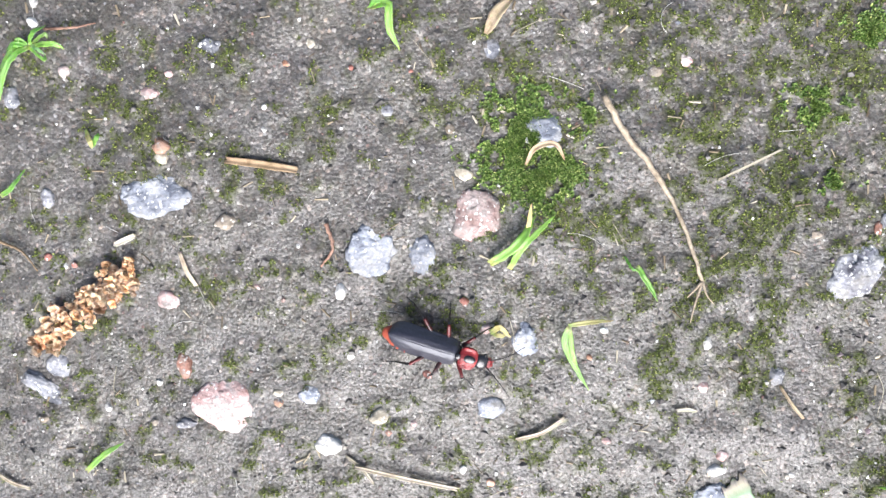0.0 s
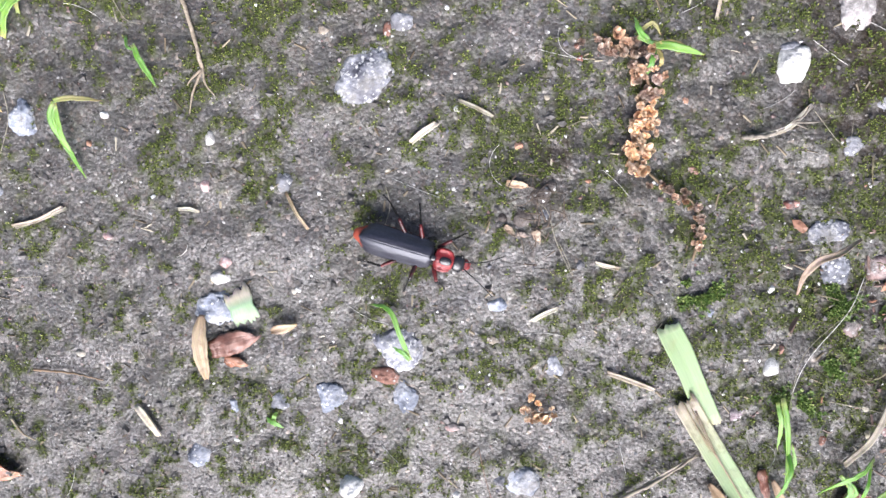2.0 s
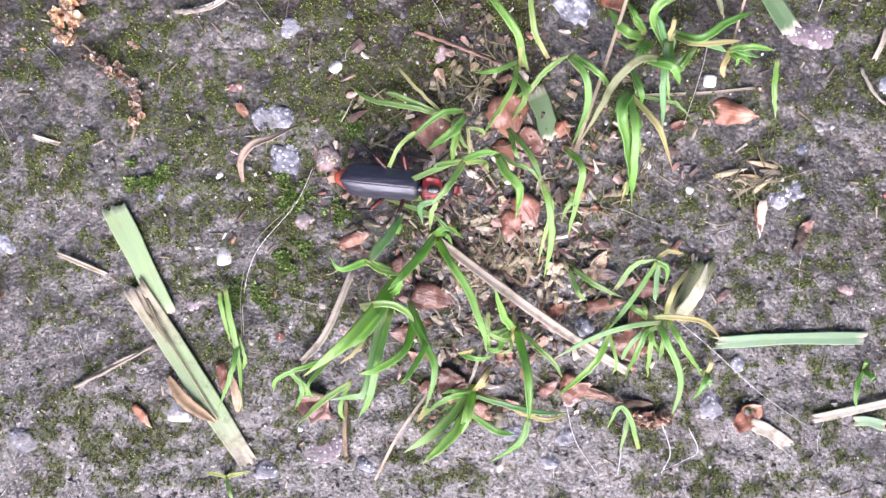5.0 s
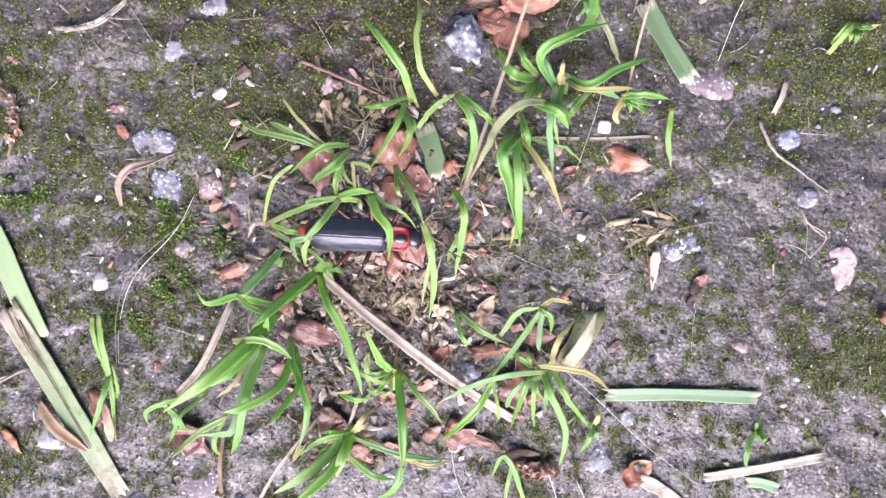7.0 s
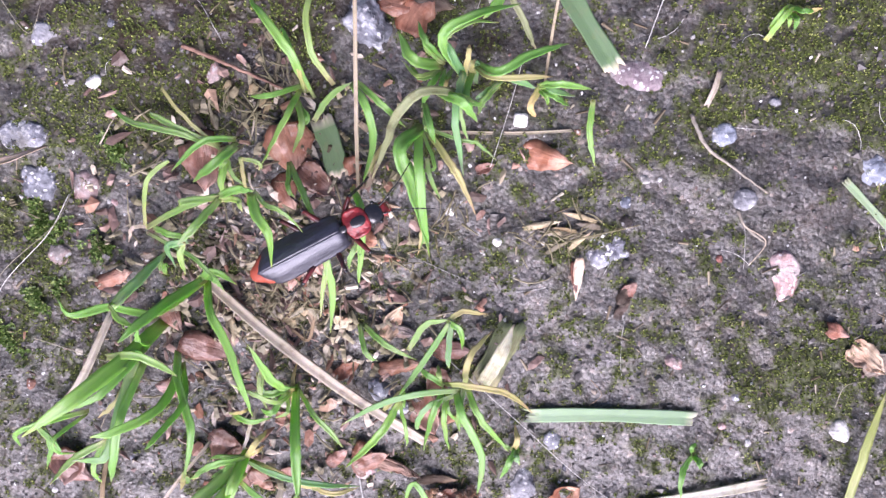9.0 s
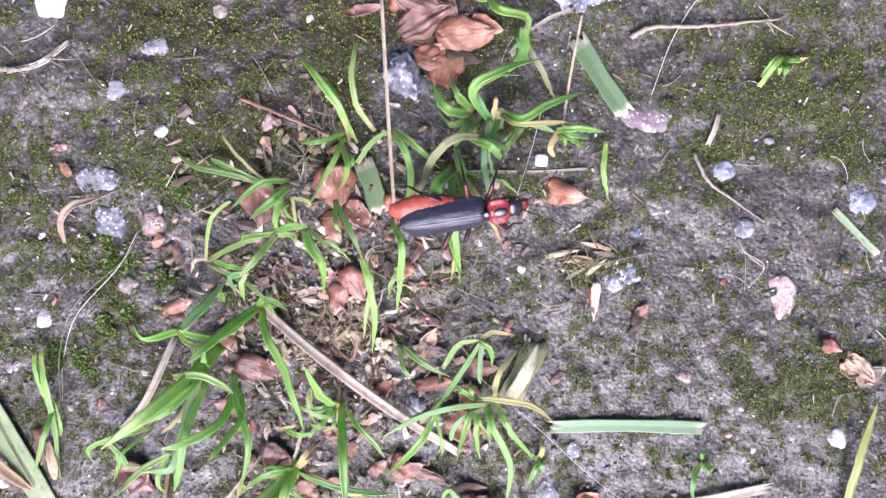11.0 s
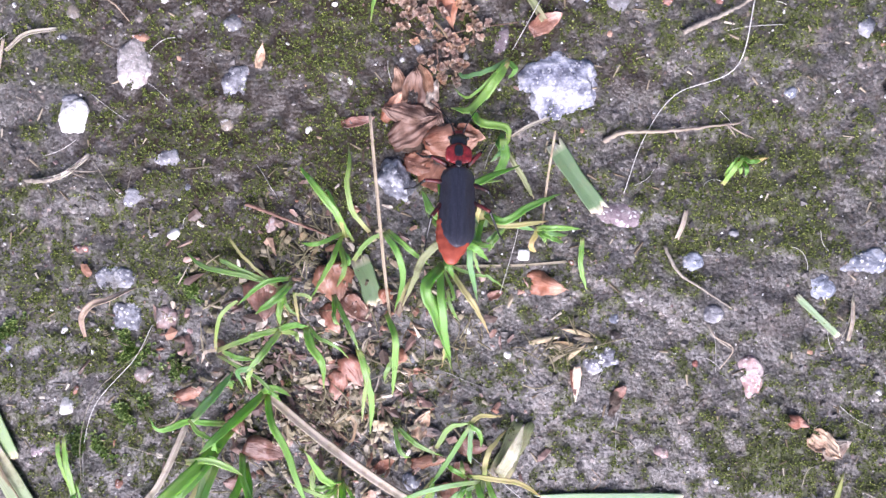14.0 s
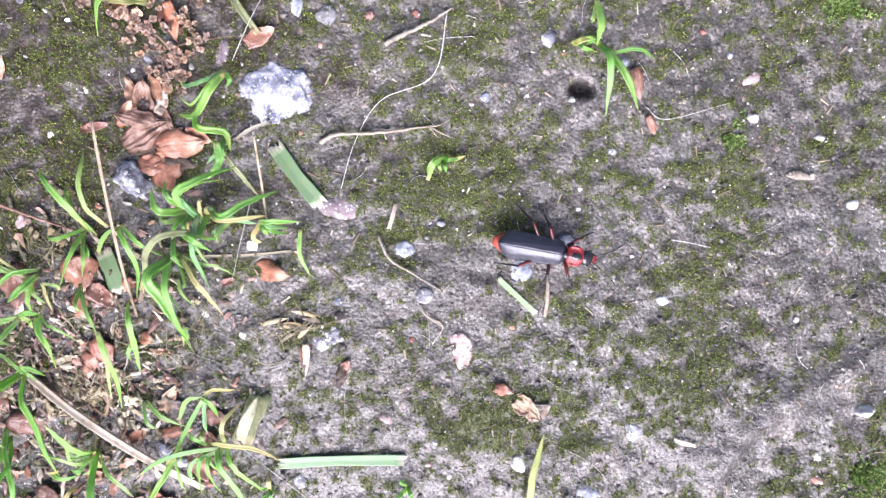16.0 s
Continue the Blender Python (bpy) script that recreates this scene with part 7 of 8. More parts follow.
tuft = plant("green grass shoot with short leaves by dry stalk", [
    ("green", 1.20, [(127.8, -48.4, 1.0), (127.0, -47.2, 4.6), (125.6, -45.2, 6.6), (124.0, -42.0, 9.0)]),
    ("green", 1.39, [(127.9, -47.9, 1.6), (129.2, -51.0, 6.0), (130.0, -54.5, 7.0), (130.6, -57.8, 6.4)]),
    ("green", 1.13, [(130.5, -56.9, 6.6), (130.0, -60.0, 6.2), (127.3, -64.3, 3.6)]),
    ("palegreen", 0.57, [(124.2, -46.9, 3.0), (124.8, -49.0, 3.0), (125.5, -51.2, 1.5)]),
    ("green", 0.94, [(127.2, -48.5, 2.0), (126.2, -50.6, 3.0), (124.9, -50.8, 2.5)]),
    ("green", 0.88, [(122.2, -52.1, 2.0), (124.1, -52.0, 3.0), (126.1, -51.7, 2.0)]),
])
grow(tuft, [
    ("palegreen", 1.01, [(127.3, -48.0, 2.0), (125.9, -48.7, 3.0), (124.1, -49.1, 2.4)]),
    ("yellow", 0.57, [(128.0, -50.9, 1.0), (127.6, -47.9, 2.0), (127.4, -45.7, 1.0)]),
    ("palestrip", 0.50, [(124.5, -50.8, 2.0), (124.1, -53.4, 2.4), (123.6, -57.3, 1.0)]),
])
tuft = plant("large green grass tuft with wide blades", [
    ("green", 1.04, [(124.5, -56.4, 2.0), (121.6, -56.6, 4.5), (119.1, -59.6, 3.0)]),
    ("green", 1.69, [(124.2, -55.9, 1.5), (123.9, -57.8, 4.5), (123.6, -60.7, 4.6)]),
    ("palegreen", 1.82, [(124.0, -56.8, 2.4), (120.8, -59.8, 6.2), (117.5, -62.8, 6.8)]),
    ("green", 1.69, [(124.3, -57.6, 2.6), (122.3, -60.4, 6.4), (119.7, -63.2, 7.8)]),
    ("yellow", 0.91, [(124.2, -56.7, 2.0), (125.1, -54.1, 3.5), (125.9, -52.9, 2.0)]),
    ("bluegreen", 0.91, [(124.3, -56.8, 2.0), (128.2, -56.7, 4.0), (132.1, -57.7, 2.5), (136.0, -57.9, 1.0)]),
])
grow(tuft, [
    ("green", 1.04, [(124.3, -58.7, 3.0), (127.4, -59.9, 4.0), (130.1, -61.1, 2.0)]),
    ("yellow", 0.65, [(130.8, -58.8, 1.5), (133.4, -58.7, 2.0), (135.9, -58.2, 0.8)]),
])
tuft = plant("star-shaped green grass plant with many blades", [
    ("green", 0.81, [(141.5, -37.4, 4.5), (139.7, -42.1, 4.0), (138.0, -46.6, 3.0)]),
    ("green", 1.12, [(138.3, -46.8, 3.0), (136.9, -50.6, 4.0), (134.2, -56.2, 1.0)]),
    ("palegreen", 0.75, [(138.1, -41.9, 2.0), (139.2, -38.5, 4.0), (141.4, -37.4, 4.5)]),
    ("yellow", 0.62, [(141.1, -37.6, 4.4), (142.4, -36.5, 4.0), (144.9, -36.8, 2.0)]),
    ("green", 0.81, [(141.1, -37.6, 4.4), (142.5, -38.2, 4.6), (143.3, -40.7, 2.5)]),
    ("palegreen", 0.87, [(133.2, -40.6, 1.0), (135.7, -41.6, 2.5), (139.1, -42.7, 2.0)]),
])
grow(tuft, [
    ("bluegreen", 0.87, [(144.2, -44.7, 2.5), (139.7, -45.3, 4.5), (136.0, -47.8, 3.5), (132.9, -51.6, 1.0)]),
    ("yellow", 0.69, [(138.5, -46.2, 1.5), (137.5, -47.6, 2.0), (136.6, -49.6, 1.0)]),
    ("green", 0.87, [(142.3, -44.8, 2.5), (141.7, -47.0, 4.0), (141.7, -52.7, 1.0)]),
    ("green", 0.81, [(142.8, -45.0, 2.5), (142.8, -47.3, 4.0), (144.3, -52.2, 1.0)]),
    ("green", 1.12, [(143.4, -44.8, 2.5), (144.6, -46.7, 4.5), (147.5, -51.4, 3.0), (148.2, -57.1, 0.8)]),
    ("green", 0.93, [(144.5, -44.3, 2.5), (146.2, -46.6, 4.0), (150.3, -50.8, 1.5)]),
])
grow(tuft, [
    ("green", 0.93, [(151.0, -50.1, 1.0), (150.3, -51.6, 2.4), (150.1, -54.4, 0.8)]),
    ("yellow", 0.75, [(150.7, -51.0, 1.0), (150.6, -49.0, 2.0), (150.2, -47.8, 1.0)]),
    ("yellow", 0.87, [(142.3, -44.4, 2.5), (145.4, -43.5, 4.0), (148.5, -44.0, 3.0), (151.7, -46.3, 0.8)]),
    ("yellow", 0.87, [(144.3, -44.6, 2.0), (144.0, -40.9, 3.5), (145.7, -38.3, 2.0)]),
    ("fadedleaf", 2.12, [(146.1, -44.1, 1.5), (146.8, -40.6, 3.0), (147.7, -37.3, 2.0)]),
    ("green", 0.81, [(142.2, -44.6, 2.5), (140.6, -43.5, 3.5), (139.2, -43.4, 2.0)]),
])
plant("small curved green grass shoot at the tuft edge", [
    ("green", 0.85, [(145.1, -61.2, 1.0), (142.7, -56.6, 3.0), (141.2, -55.6, 3.0), (140.9, -59.2, 1.0)]),
    ("palegreen", 0.59, [(142.6, -56.5, 2.5), (142.6, -58.9, 2.4), (142.9, -61.9, 1.0)]),
])
plant("short single green grass blade in soil", [
    ("green", 0.71, [(150.2, -14.8, 2.2), (150.6, -17.8, 2.0), (152.1, -20.8, 0.5)]),
])
plant("small forked green sprout on mossy soil", [
    ("green", 0.69, [(165.0, -5.3, 1.5), (165.2, -3.8, 2.5), (166.3, -2.7, 1.0)]),
    ("green", 0.58, [(166.4, -2.7, 0.8), (167.3, -3.2, 2.0), (169.0, -2.6, 1.0)]),
    ("green", 0.52, [(166.1, -3.4, 1.0), (166.2, -4.1, 2.0), (166.6, -4.8, 1.2)]),
])
plant("small upright green sprout on soil", [
    ("green", 0.89, [(169.1, -47.4, 0.5), (167.7, -49.0, 2.0), (168.3, -51.8, 2.0)]),
    ("green", 0.76, [(169.0, -47.5, 0.5), (169.4, -47.9, 1.5), (169.9, -48.7, 1.0)]),
    ("green", 0.51, [(169.0, -47.5, 0.5), (167.9, -46.2, 2.0), (168.5, -45.8, 1.5)]),
])
plant("thin green grass shoots beside a dry leaf", [
    ("green", 0.64, [(94.4, -48.7, 2.4), (95.1, -51.1, 2.6), (95.9, -55.1, 1.0)]),
    ("green", 0.83, [(96.7, -54.0, 1.0), (96.9, -57.2, 3.0), (95.3, -63.3, 1.5)]),
])
plant("single long yellow-green grass blade on soil", [
    ("yellowgreen", 1.42, [(185.8, -49.3, 1.0), (185.1, -43.2, 2.0), (185.6, -36.6, 1.5)]),
])
pebble(144.7, 1.4, 9.4, 7.5, 2.6, 5, "granite_pale", 366)
pebble(97.0, -4.0, 4.4, 6.2, 2.2, 0, "pinkgrey", 367)
pebble(97.2, -1.1, 2.4, 1.5, 1.0, 10, "orange", 368)
pebble(90.8, -11.4, 4.1, 4.4, 2.0, 10, "white", 369)
pebble(90.4, -9.2, 2.4, 1.2, 0.6, 10, "grey", 370)
pebble(108.3, -4.8, 3.1, 4.7, 0.6, 0, "grey", 371)
pebble(108.0, -9.1, 2.0, 2.3, 0.4, 10, "tan", 372)
pebble(101.9, -14.1, 3.1, 2.5, 0.5, 10, "grey", 373)
pebble(137.6, 15.3, 6.0, 5.4, 2.7, 10, "slate", 374)
pebble(137.2, 5.9, 2.0, 3.8, 0.8, 5, "purple", 375)
pebble(145.5, 12.3, 2.0, 3.4, 1.0, 5, "blue", 376)
pebble(182.9, -12.4, 5.4, 3.4, 0.7, 20, "blue", 377)
pebble(179.0, -15.9, 3.1, 3.2, 0.6, 10, "blue", 378)
pebble(107.2, 2.2, 2.4, 2.1, 1.1, 10, "slate", 379)
pebble(98.7, -19.2, 2.7, 2.3, 0.5, 10, "grey", 380)
pebble(89.2, 0.2, 1.9, 1.9, 0.8, 10, "tan", 381)
pebble(153.6, 16.4, 3.3, 2.3, 0.6, 10, "pinkgrey", 382)
pebble(88.6, -2.8, 2.0, 1.5, 0.7, 10, "slate", 384)
pebble(161.0, 16.5, 1.6, 1.4, 0.7, 10, "cream", 385)
pebble(154.7, 12.7, 1.4, 1.3, 0.7, 10, "red", 387)
pebble(149.5, 11.7, 2.6, 2.6, 0.5, 10, "slate", 389)
pebble(169.0, 4.1, 1.1, 0.9, 0.5, -15, "pink", 390)
pebble(170.4, 5.3, 1.7, 1.5, 0.9, -10, "blue", 391)
pebble(155.4, 15.3, 1.2, 1.0, 0.6, -15, "red", 393)
pebble(157.8, 18.6, 1.0, 0.8, 0.5, -73, "red", 394)
pebble(170.6, 20.0, 1.2, 1.0, 0.6, -20, "white", 395)
pebble(99.2, 3.5, 1.3, 1.1, 0.7, -62, "white", 397)
pebble(85.2, 5.6, 1.7, 1.5, 0.9, -68, "pink", 398)
pebble(117.5, -8.1, 1.2, 1.0, 0.6, -66, "white", 399)
pebble(104.7, -16.9, 1.2, 1.0, 0.6, -72, "slate", 400)
pebble(93.8, -26.2, 1.2, 1.1, 0.6, -16, "red", 401)
pebble(92.5, -36.4, 0.9, 0.8, 0.5, -27, "white", 402)
pebble(106.8, -33.7, 0.8, 0.7, 0.4, -44, "white", 403)
pebble(149.9, -18.0, 1.1, 0.9, 0.6, -30, "orange", 405)
pebble(148.3, -2.9, 0.9, 0.8, 0.5, 10, "orange", 406)
pebble(118.3, 6.1, 1.1, 0.9, 0.5, -20, "white", 407)
pebble(115.5, 6.9, 0.9, 0.8, 0.5, -10, "white", 408)
pebble(112.5, 7.6, 1.2, 1.0, 0.6, -63, "grey", 409)
pebble(105.9, 7.5, 0.8, 0.7, 0.4, -6, "white", 410)
pebble(121.3, -1.9, 1.0, 0.9, 0.5, -15, "white", 411)
pebble(126.4, 2.8, 0.9, 0.8, 0.5, 6, "red", 412)
pebble(128.3, 3.0, 1.3, 1.1, 0.7, -10, "slate", 413)
pebble(126.7, 1.4, 0.9, 0.8, 0.5, -1, "white", 414)
pebble(133.8, 3.0, 1.0, 0.8, 0.5, -44, "white", 415)
pebble(101.8, -2.7, 0.8, 0.7, 0.4, -56, "orange", 416)
pebble(113.8, 0.9, 0.8, 0.7, 0.4, 0, "white", 417)
pebble(184.7, -4.3, 0.9, 0.7, 0.4, 4, "white", 419)
pebble(185.4, -9.7, 0.9, 0.7, 0.4, -29, "cream", 420)
pebble(166.4, -27.3, 1.0, 0.8, 0.5, -59, "red", 421)
pebble(158.7, -20.8, 0.8, 0.7, 0.4, -59, "white", 422)
pebble(139.3, -27.9, 1.2, 1.1, 0.6, -45, "white", 423)
pebble(144.5, -29.9, 1.5, 1.3, 0.8, 6, "white", 424)
pebble(181.5, 6.7, 0.9, 0.8, 0.5, -29, "white", 425)
pebble(151.0, 14.2, 0.8, 0.7, 0.4, 10, "white", 426)
pebble(85.5, -8.2, 0.7, 0.6, 0.4, -15, "white", 427)
pebble(86.1, -39.6, 1.5, 1.3, 0.8, -78, "blue", 428)
pebble(139.0, 10.6, 0.9, 0.8, 0.5, -10, "tan", 429)
husk(128.5, -2.1, 5.6, 2.7, 89, 430, "fibrous", "crumpled brown dry bud scales in a heap")
husk(128.2, -4.7, 5.4, 2.7, 170, 431, "fibrous")
husk(129.5, -6.0, 6.2, 3.4, 40, 432, "fibrous", "tan ribbed dry bud scale in a heap")
husk(133.9, -6.8, 6.1, 3.5, 18, 433, "husk", "glossy brown bud scale in a heap")
husk(131.5, -9.9, 5.3, 2.3, -2, 434, "husk")
husk(131.5, -4.1, 3.4, 1.6, -50, 435, "fibrous")
husk(129.7, -0.4, 3.7, 1.7, 120, 436, "fibrous")
husk(126.6, -4.0, 4.0, 1.6, 69, 437, "rust")
husk(132.2, -6.0, 4.0, 1.7, 40, 438, "rust")
husk(135.8, -5.4, 3.4, 1.7, -10, 439, "husk")
husk(128.8, -8.0, 3.8, 1.5, -180, 440, "deadbud")
husk(130.8, -1.9, 3.3, 1.3, 80, 441, "palehusk")
husk(134.1, -9.1, 4.0, 1.5, 0, 442, "deadbud")
husk(127.0, -1.5, 4.0, 1.7, 110, 443, "fibrous")
husk(141.9, 8.0, 4.0, 2.0, 40, 444, "husk")
husk(131.1, 8.1, 4.6, 1.7, -70, 445, "rust")
husk(123.0, -6.2, 4.0, 1.1, 20, 446, "husk")
catkin([(121.3, 13.4, 0.8), (123.0, 11.4, 1.2), (122.6, 9.8, 1.0), (126.3, 7.5, 1.0)], 3.4, 447, "brown crumbling catkin on mossy soil")
catkin([(126.3, 7.5, 1.0), (129.5, 6.1, 1.4), (131.9, 3.9, 1.2), (133.1, 0.5, 0.8)], 4.4, 448, "loose heap of tan catkin flakes")
catkin([(133.1, 15.4, 1.0), (133.7, 14.3, 1.0), (134.3, 12.8, 0.8)], 2.0, 449, "small piece of tan dry catkin")
catkin([(132.5, 9.9, 0.6), (133.6, 7.5, 0.9), (134.3, 5.3, 0.6)], 2.6, 450, "small heap of tan catkin flakes")
strip([(115.3, 8.4, 0.8), (118.4, 9.9, 1.6), (121.1, 11.1, 0.9)], 3.31, "sagegreen", "cut blue-green grass leaf piece on moss", pointed=True)
twig([(157.1, 9.6, 0.5), (161.2, 12.3, 0.9), (164.8, 15.2, 0.5)], 0.66, "greybark", "thin grey dry stick on soil")
twig([(150.8, -3.8, 0.5), (152.8, -2.4, 0.9), (158.0, -1.3, 0.9), (164.3, 0.6, 0.5)], 0.60, "straw", "thin pale forked dry twig on soil", fork=True)
straw([(87.5, -19.3, 0.5), (90.8, -18.0, 0.8), (93.2, -15.4, 0.5)], 0.69, "palechip", "pale dry root fragment on soil")
twig([(89.2, 8.2, 0.8), (91.1, 5.0, 1.0), (93.1, 2.4, 0.6)], 0.93, "bark", "thin dry pinkish-brown stick on soil")
twig([(93.0, 2.4, 0.5), (94.4, 1.7, 0.7), (95.9, 0.3, 0.4)], 0.27, "bark", "thin broken twig end on soil")
straw([(82.6, -5.0, 0.4), (84.6, -3.0, 0.7), (87.5, -1.9, 0.4)], 0.54, "straw", "thin pale straw on mossy soil")
straw([(137.3, 13.0, 0.8), (139.3, 10.7, 1.2), (141.4, 8.5, 0.8)], 1.05, "dullgreen", "flat dull green stalk piece on soil")
straw([(140.5, -4.9, 0.6), (142.2, -3.4, 1.0), (144.1, -2.3, 0.6)], 0.47, "straw", "thin pale straw on soil")
fibre([(164.2, 14.8, 0.5), (163.7, 6.8, 0.8), (157.8, 2.8, 0.8), (155.3, -2.6, 0.7), (154.3, -9.1, 0.4)], 0.20, "whitefibre", "long white thread-like hair on soil")
fibre([(173.3, 11.2, 0.3), (170.4, 10.3, 0.5), (168.8, 8.8, 0.3)], 0.14, "fibre", "fine pale fibre on soil")
fibre([(182.5, -15.7, 0.3), (182.5, -19.2, 0.5), (182.2, -21.8, 0.3)], 0.15, "fibre", "fine pale fibre on soil")
fibre([(138.8, 4.5, 0.6), (140.5, 9.3, 1.4), (141.8, 13.5, 0.6)], 0.15, "whitefibre", "fine white hair on soil")
strip([(176.4, -17.5, 0.6), (178.8, -19.1, 0.8), (181.5, -20.9, 0.6)], 0.75, "mint", "narrow pale green grass piece on soil")
husk(182.9, -33.8, 4.1, 2.5, -30, 465, "palehusk", "crumpled whitish dead leaf on soil")
husk(184.5, -34.2, 3.5, 2.1, 42, 466, "palehusk")
husk(179.3, -31.9, 2.8, 1.4, -10, 467, "rust")
husk(111.0, -1.0, 2.7, 0.9, 88, 468, "palehusk")
plant("green grass shoot growing by dry catkin", [
    ("green", 1.32, [(127.8, 9.6, 1.0), (124.6, 9.6, 4.0), (123.2, 8.1, 4.0), (122.7, 4.7, 1.5)]),
    ("green", 1.06, [(126.7, 10.7, 1.5), (128.8, 12.8, 4.0), (131.6, 15.1, 3.0)]),
    ("yellow", 0.79, [(122.7, 9.3, 1.5), (125.5, 9.1, 3.0), (127.6, 9.7, 1.0)]),
])
plant("bright green curved grass leaf by pale granite stone", [
    ("green", 1.46, [(138.4, 3.1, 2.0), (137.4, 0.5, 4.0), (135.4, -2.8, 2.0), (133.1, -3.0, 1.0)]),
    ("green", 1.20, [(135.3, -2.5, 1.5), (136.6, -4.2, 4.0), (139.6, -4.3, 3.0), (140.1, -6.6, 1.0)]),
    ("green", 0.93, [(139.4, -4.7, 1.0), (139.3, -6.4, 2.5), (140.2, -8.0, 1.5)]),
    ("green", 0.80, [(138.3, 3.0, 2.0), (139.4, 2.2, 3.0), (138.8, 1.1, 2.0)]),
])
plant("small forked green sprout on bare soil", [
    ("green", 0.80, [(165.1, -6.2, 0.8), (165.5, -4.1, 2.4), (166.9, -2.7, 1.0)]),
    ("yellow", 0.60, [(167.0, -2.7, 0.8), (167.9, -3.0, 1.5), (169.4, -2.4, 1.0)]),
    ("green", 0.60, [(166.7, -3.2, 0.8), (167.0, -4.0, 1.8), (167.2, -4.9, 1.0)]),
])
plant("green grass blade with yellow tip on moss", [
    ("yellowgreen", 1.04, [(180.1, 13.3, 1.0), (180.8, 13.7, 2.5), (183.1, 14.7, 1.5)]),
    ("green", 0.65, [(180.7, 13.7, 1.0), (181.3, 13.0, 2.0), (182.9, 12.9, 1.0)]),
])
plant("green weed shoot with three narrow leaves", [
    ("green", 1.26, [(182.0, 19.1, 1.5), (182.8, 16.0, 3.0), (182.9, 13.6, 2.0)]),
    ("green", 1.26, [(183.5, 13.8, 1.5), (184.7, 11.6, 3.5), (185.9, 5.4, 1.0)]),
    ("green", 1.26, [(184.5, 13.3, 1.5), (186.9, 10.3, 3.5), (189.8, 6.7, 1.0)]),
    ("green", 0.84, [(183.4, 13.9, 1.0), (181.8, 14.1, 2.4), (180.9, 13.5, 1.5)]),
])
husk(189.2, 9.8, 4.3, 1.4, -68, 469, "husk")
husk(192.2, 5.0, 3.6, 1.0, -49, 470, "husk")
pebble(187.2, 12.2, 1.8, 1.7, 0.9, 9, "blue", 471)
pebble(203.5, 12.9, 2.9, 1.9, 0.9, 29, "pink", 472)
pebble(204.7, 8.1, 1.7, 1.4, 0.9, 9, "white", 473)
pebble(213.9, 7.1, 1.5, 1.0, 0.6, -0, "white", 474)
pebble(219.9, -0.6, 1.6, 1.5, 0.9, 9, "white", 475)
pebble(198.1, -16.9, 1.9, 1.5, 0.9, 9, "white", 476)
pebble(212.2, 2.1, 3.5, 1.5, 0.7, 4, "tan", 477)
pebble(228.0, -27.3, 3.7, 2.8, 2.4, 19, "white", 478)
pebble(183.1, -42.1, 2.3, 2.6, 1.2, 9, "white", 479)
pebble(164.5, -38.2, 2.0, 1.8, 0.9, 9, "pink", 480)
pebble(197.9, -35.4, 2.8, 2.6, 0.5, 9, "grey", 481)
pebble(193.3, -44.6, 3.1, 2.3, 0.7, 9, "blue", 482)
pebble(202.7, 7.2, 1.3, 1.4, 0.6, 9, "grey", 483)
pebble(177.0, 13.7, 2.1, 2.4, 0.8, 9, "slate", 484)
pebble(187.8, 1.0, 2.0, 1.3, 0.5, 9, "slate", 485)
pebble(216.2, -16.6, 1.1, 0.9, 0.5, -48, "white", 486)
pebble(195.6, -29.2, 1.0, 0.8, 0.5, -7, "white", 487)
pebble(184.9, -6.8, 0.9, 0.8, 0.5, -54, "white", 488)
pebble(193.0, -11.8, 0.7, 0.6, 0.4, -1, "white", 489)
pebble(217.5, -21.5, 0.8, 0.7, 0.4, -61, "white", 490)
pebble(204.7, -23.3, 1.1, 0.9, 0.5, -44, "cream", 491)
pebble(212.1, -11.0, 1.0, 0.9, 0.5, -72, "cream", 492)
pebble(197.7, -7.5, 0.9, 0.8, 0.5, -73, "cream", 493)
pebble(206.4, 4.1, 0.7, 0.6, 0.4, -43, "white", 494)
pebble(200.5, -0.4, 0.8, 0.7, 0.4, -24, "white", 495)
pebble(204.4, 0.6, 0.9, 0.7, 0.4, -54, "white", 496)
pebble(179.3, 12.2, 1.3, 1.1, 0.6, -45, "red", 497)
pebble(196.3, 17.6, 1.0, 0.8, 0.5, 4, "red", 498)
pebble(192.3, 18.2, 1.3, 1.1, 0.6, -73, "red", 499)
pebble(181.0, 15.6, 1.0, 0.8, 0.5, -0, "grey", 500)
pebble(230.3, -35.7, 1.6, 1.3, 0.8, 9, "white", 501)
pebble(223.4, -34.8, 1.6, 1.3, 0.8, -39, "cream", 502)
pebble(224.1, -38.3, 2.2, 1.9, 1.1, -26, "brick", 503)
pebble(176.6, -35.8, 0.9, 0.8, 0.5, -56, "cream", 504)
pebble(188.2, -26.8, 0.9, 0.8, 0.5, -7, "white", 505)
pebble(185.4, -19.1, 0.8, 0.7, 0.4, -60, "white", 506)
pebble(179.0, -23.4, 1.2, 1.0, 0.6, -26, "orange", 507)
pebble(171.6, -40.6, 1.4, 1.2, 0.7, -71, "slate", 508)
pebble(209.7, -36.3, 0.9, 0.8, 0.5, -59, "cream", 509)
pebble(194.1, -40.2, 1.1, 0.9, 0.5, -32, "tan", 510)
pebble(157.3, -21.1, 1.3, 1.1, 0.7, -11, "white", 511)
pebble(213.9, 2.2, 1.0, 0.9, 0.5, 9, "cream", 512)
pebble(149.2, 8.1, 1.0, 0.8, 0.5, -77, "orange", 513)
pebble(160.5, 13.8, 1.3, 1.1, 0.6, -26, "red", 514)
pebble(200.2, 15.2, 1.1, 1.0, 0.6, -52, "blue", 515)
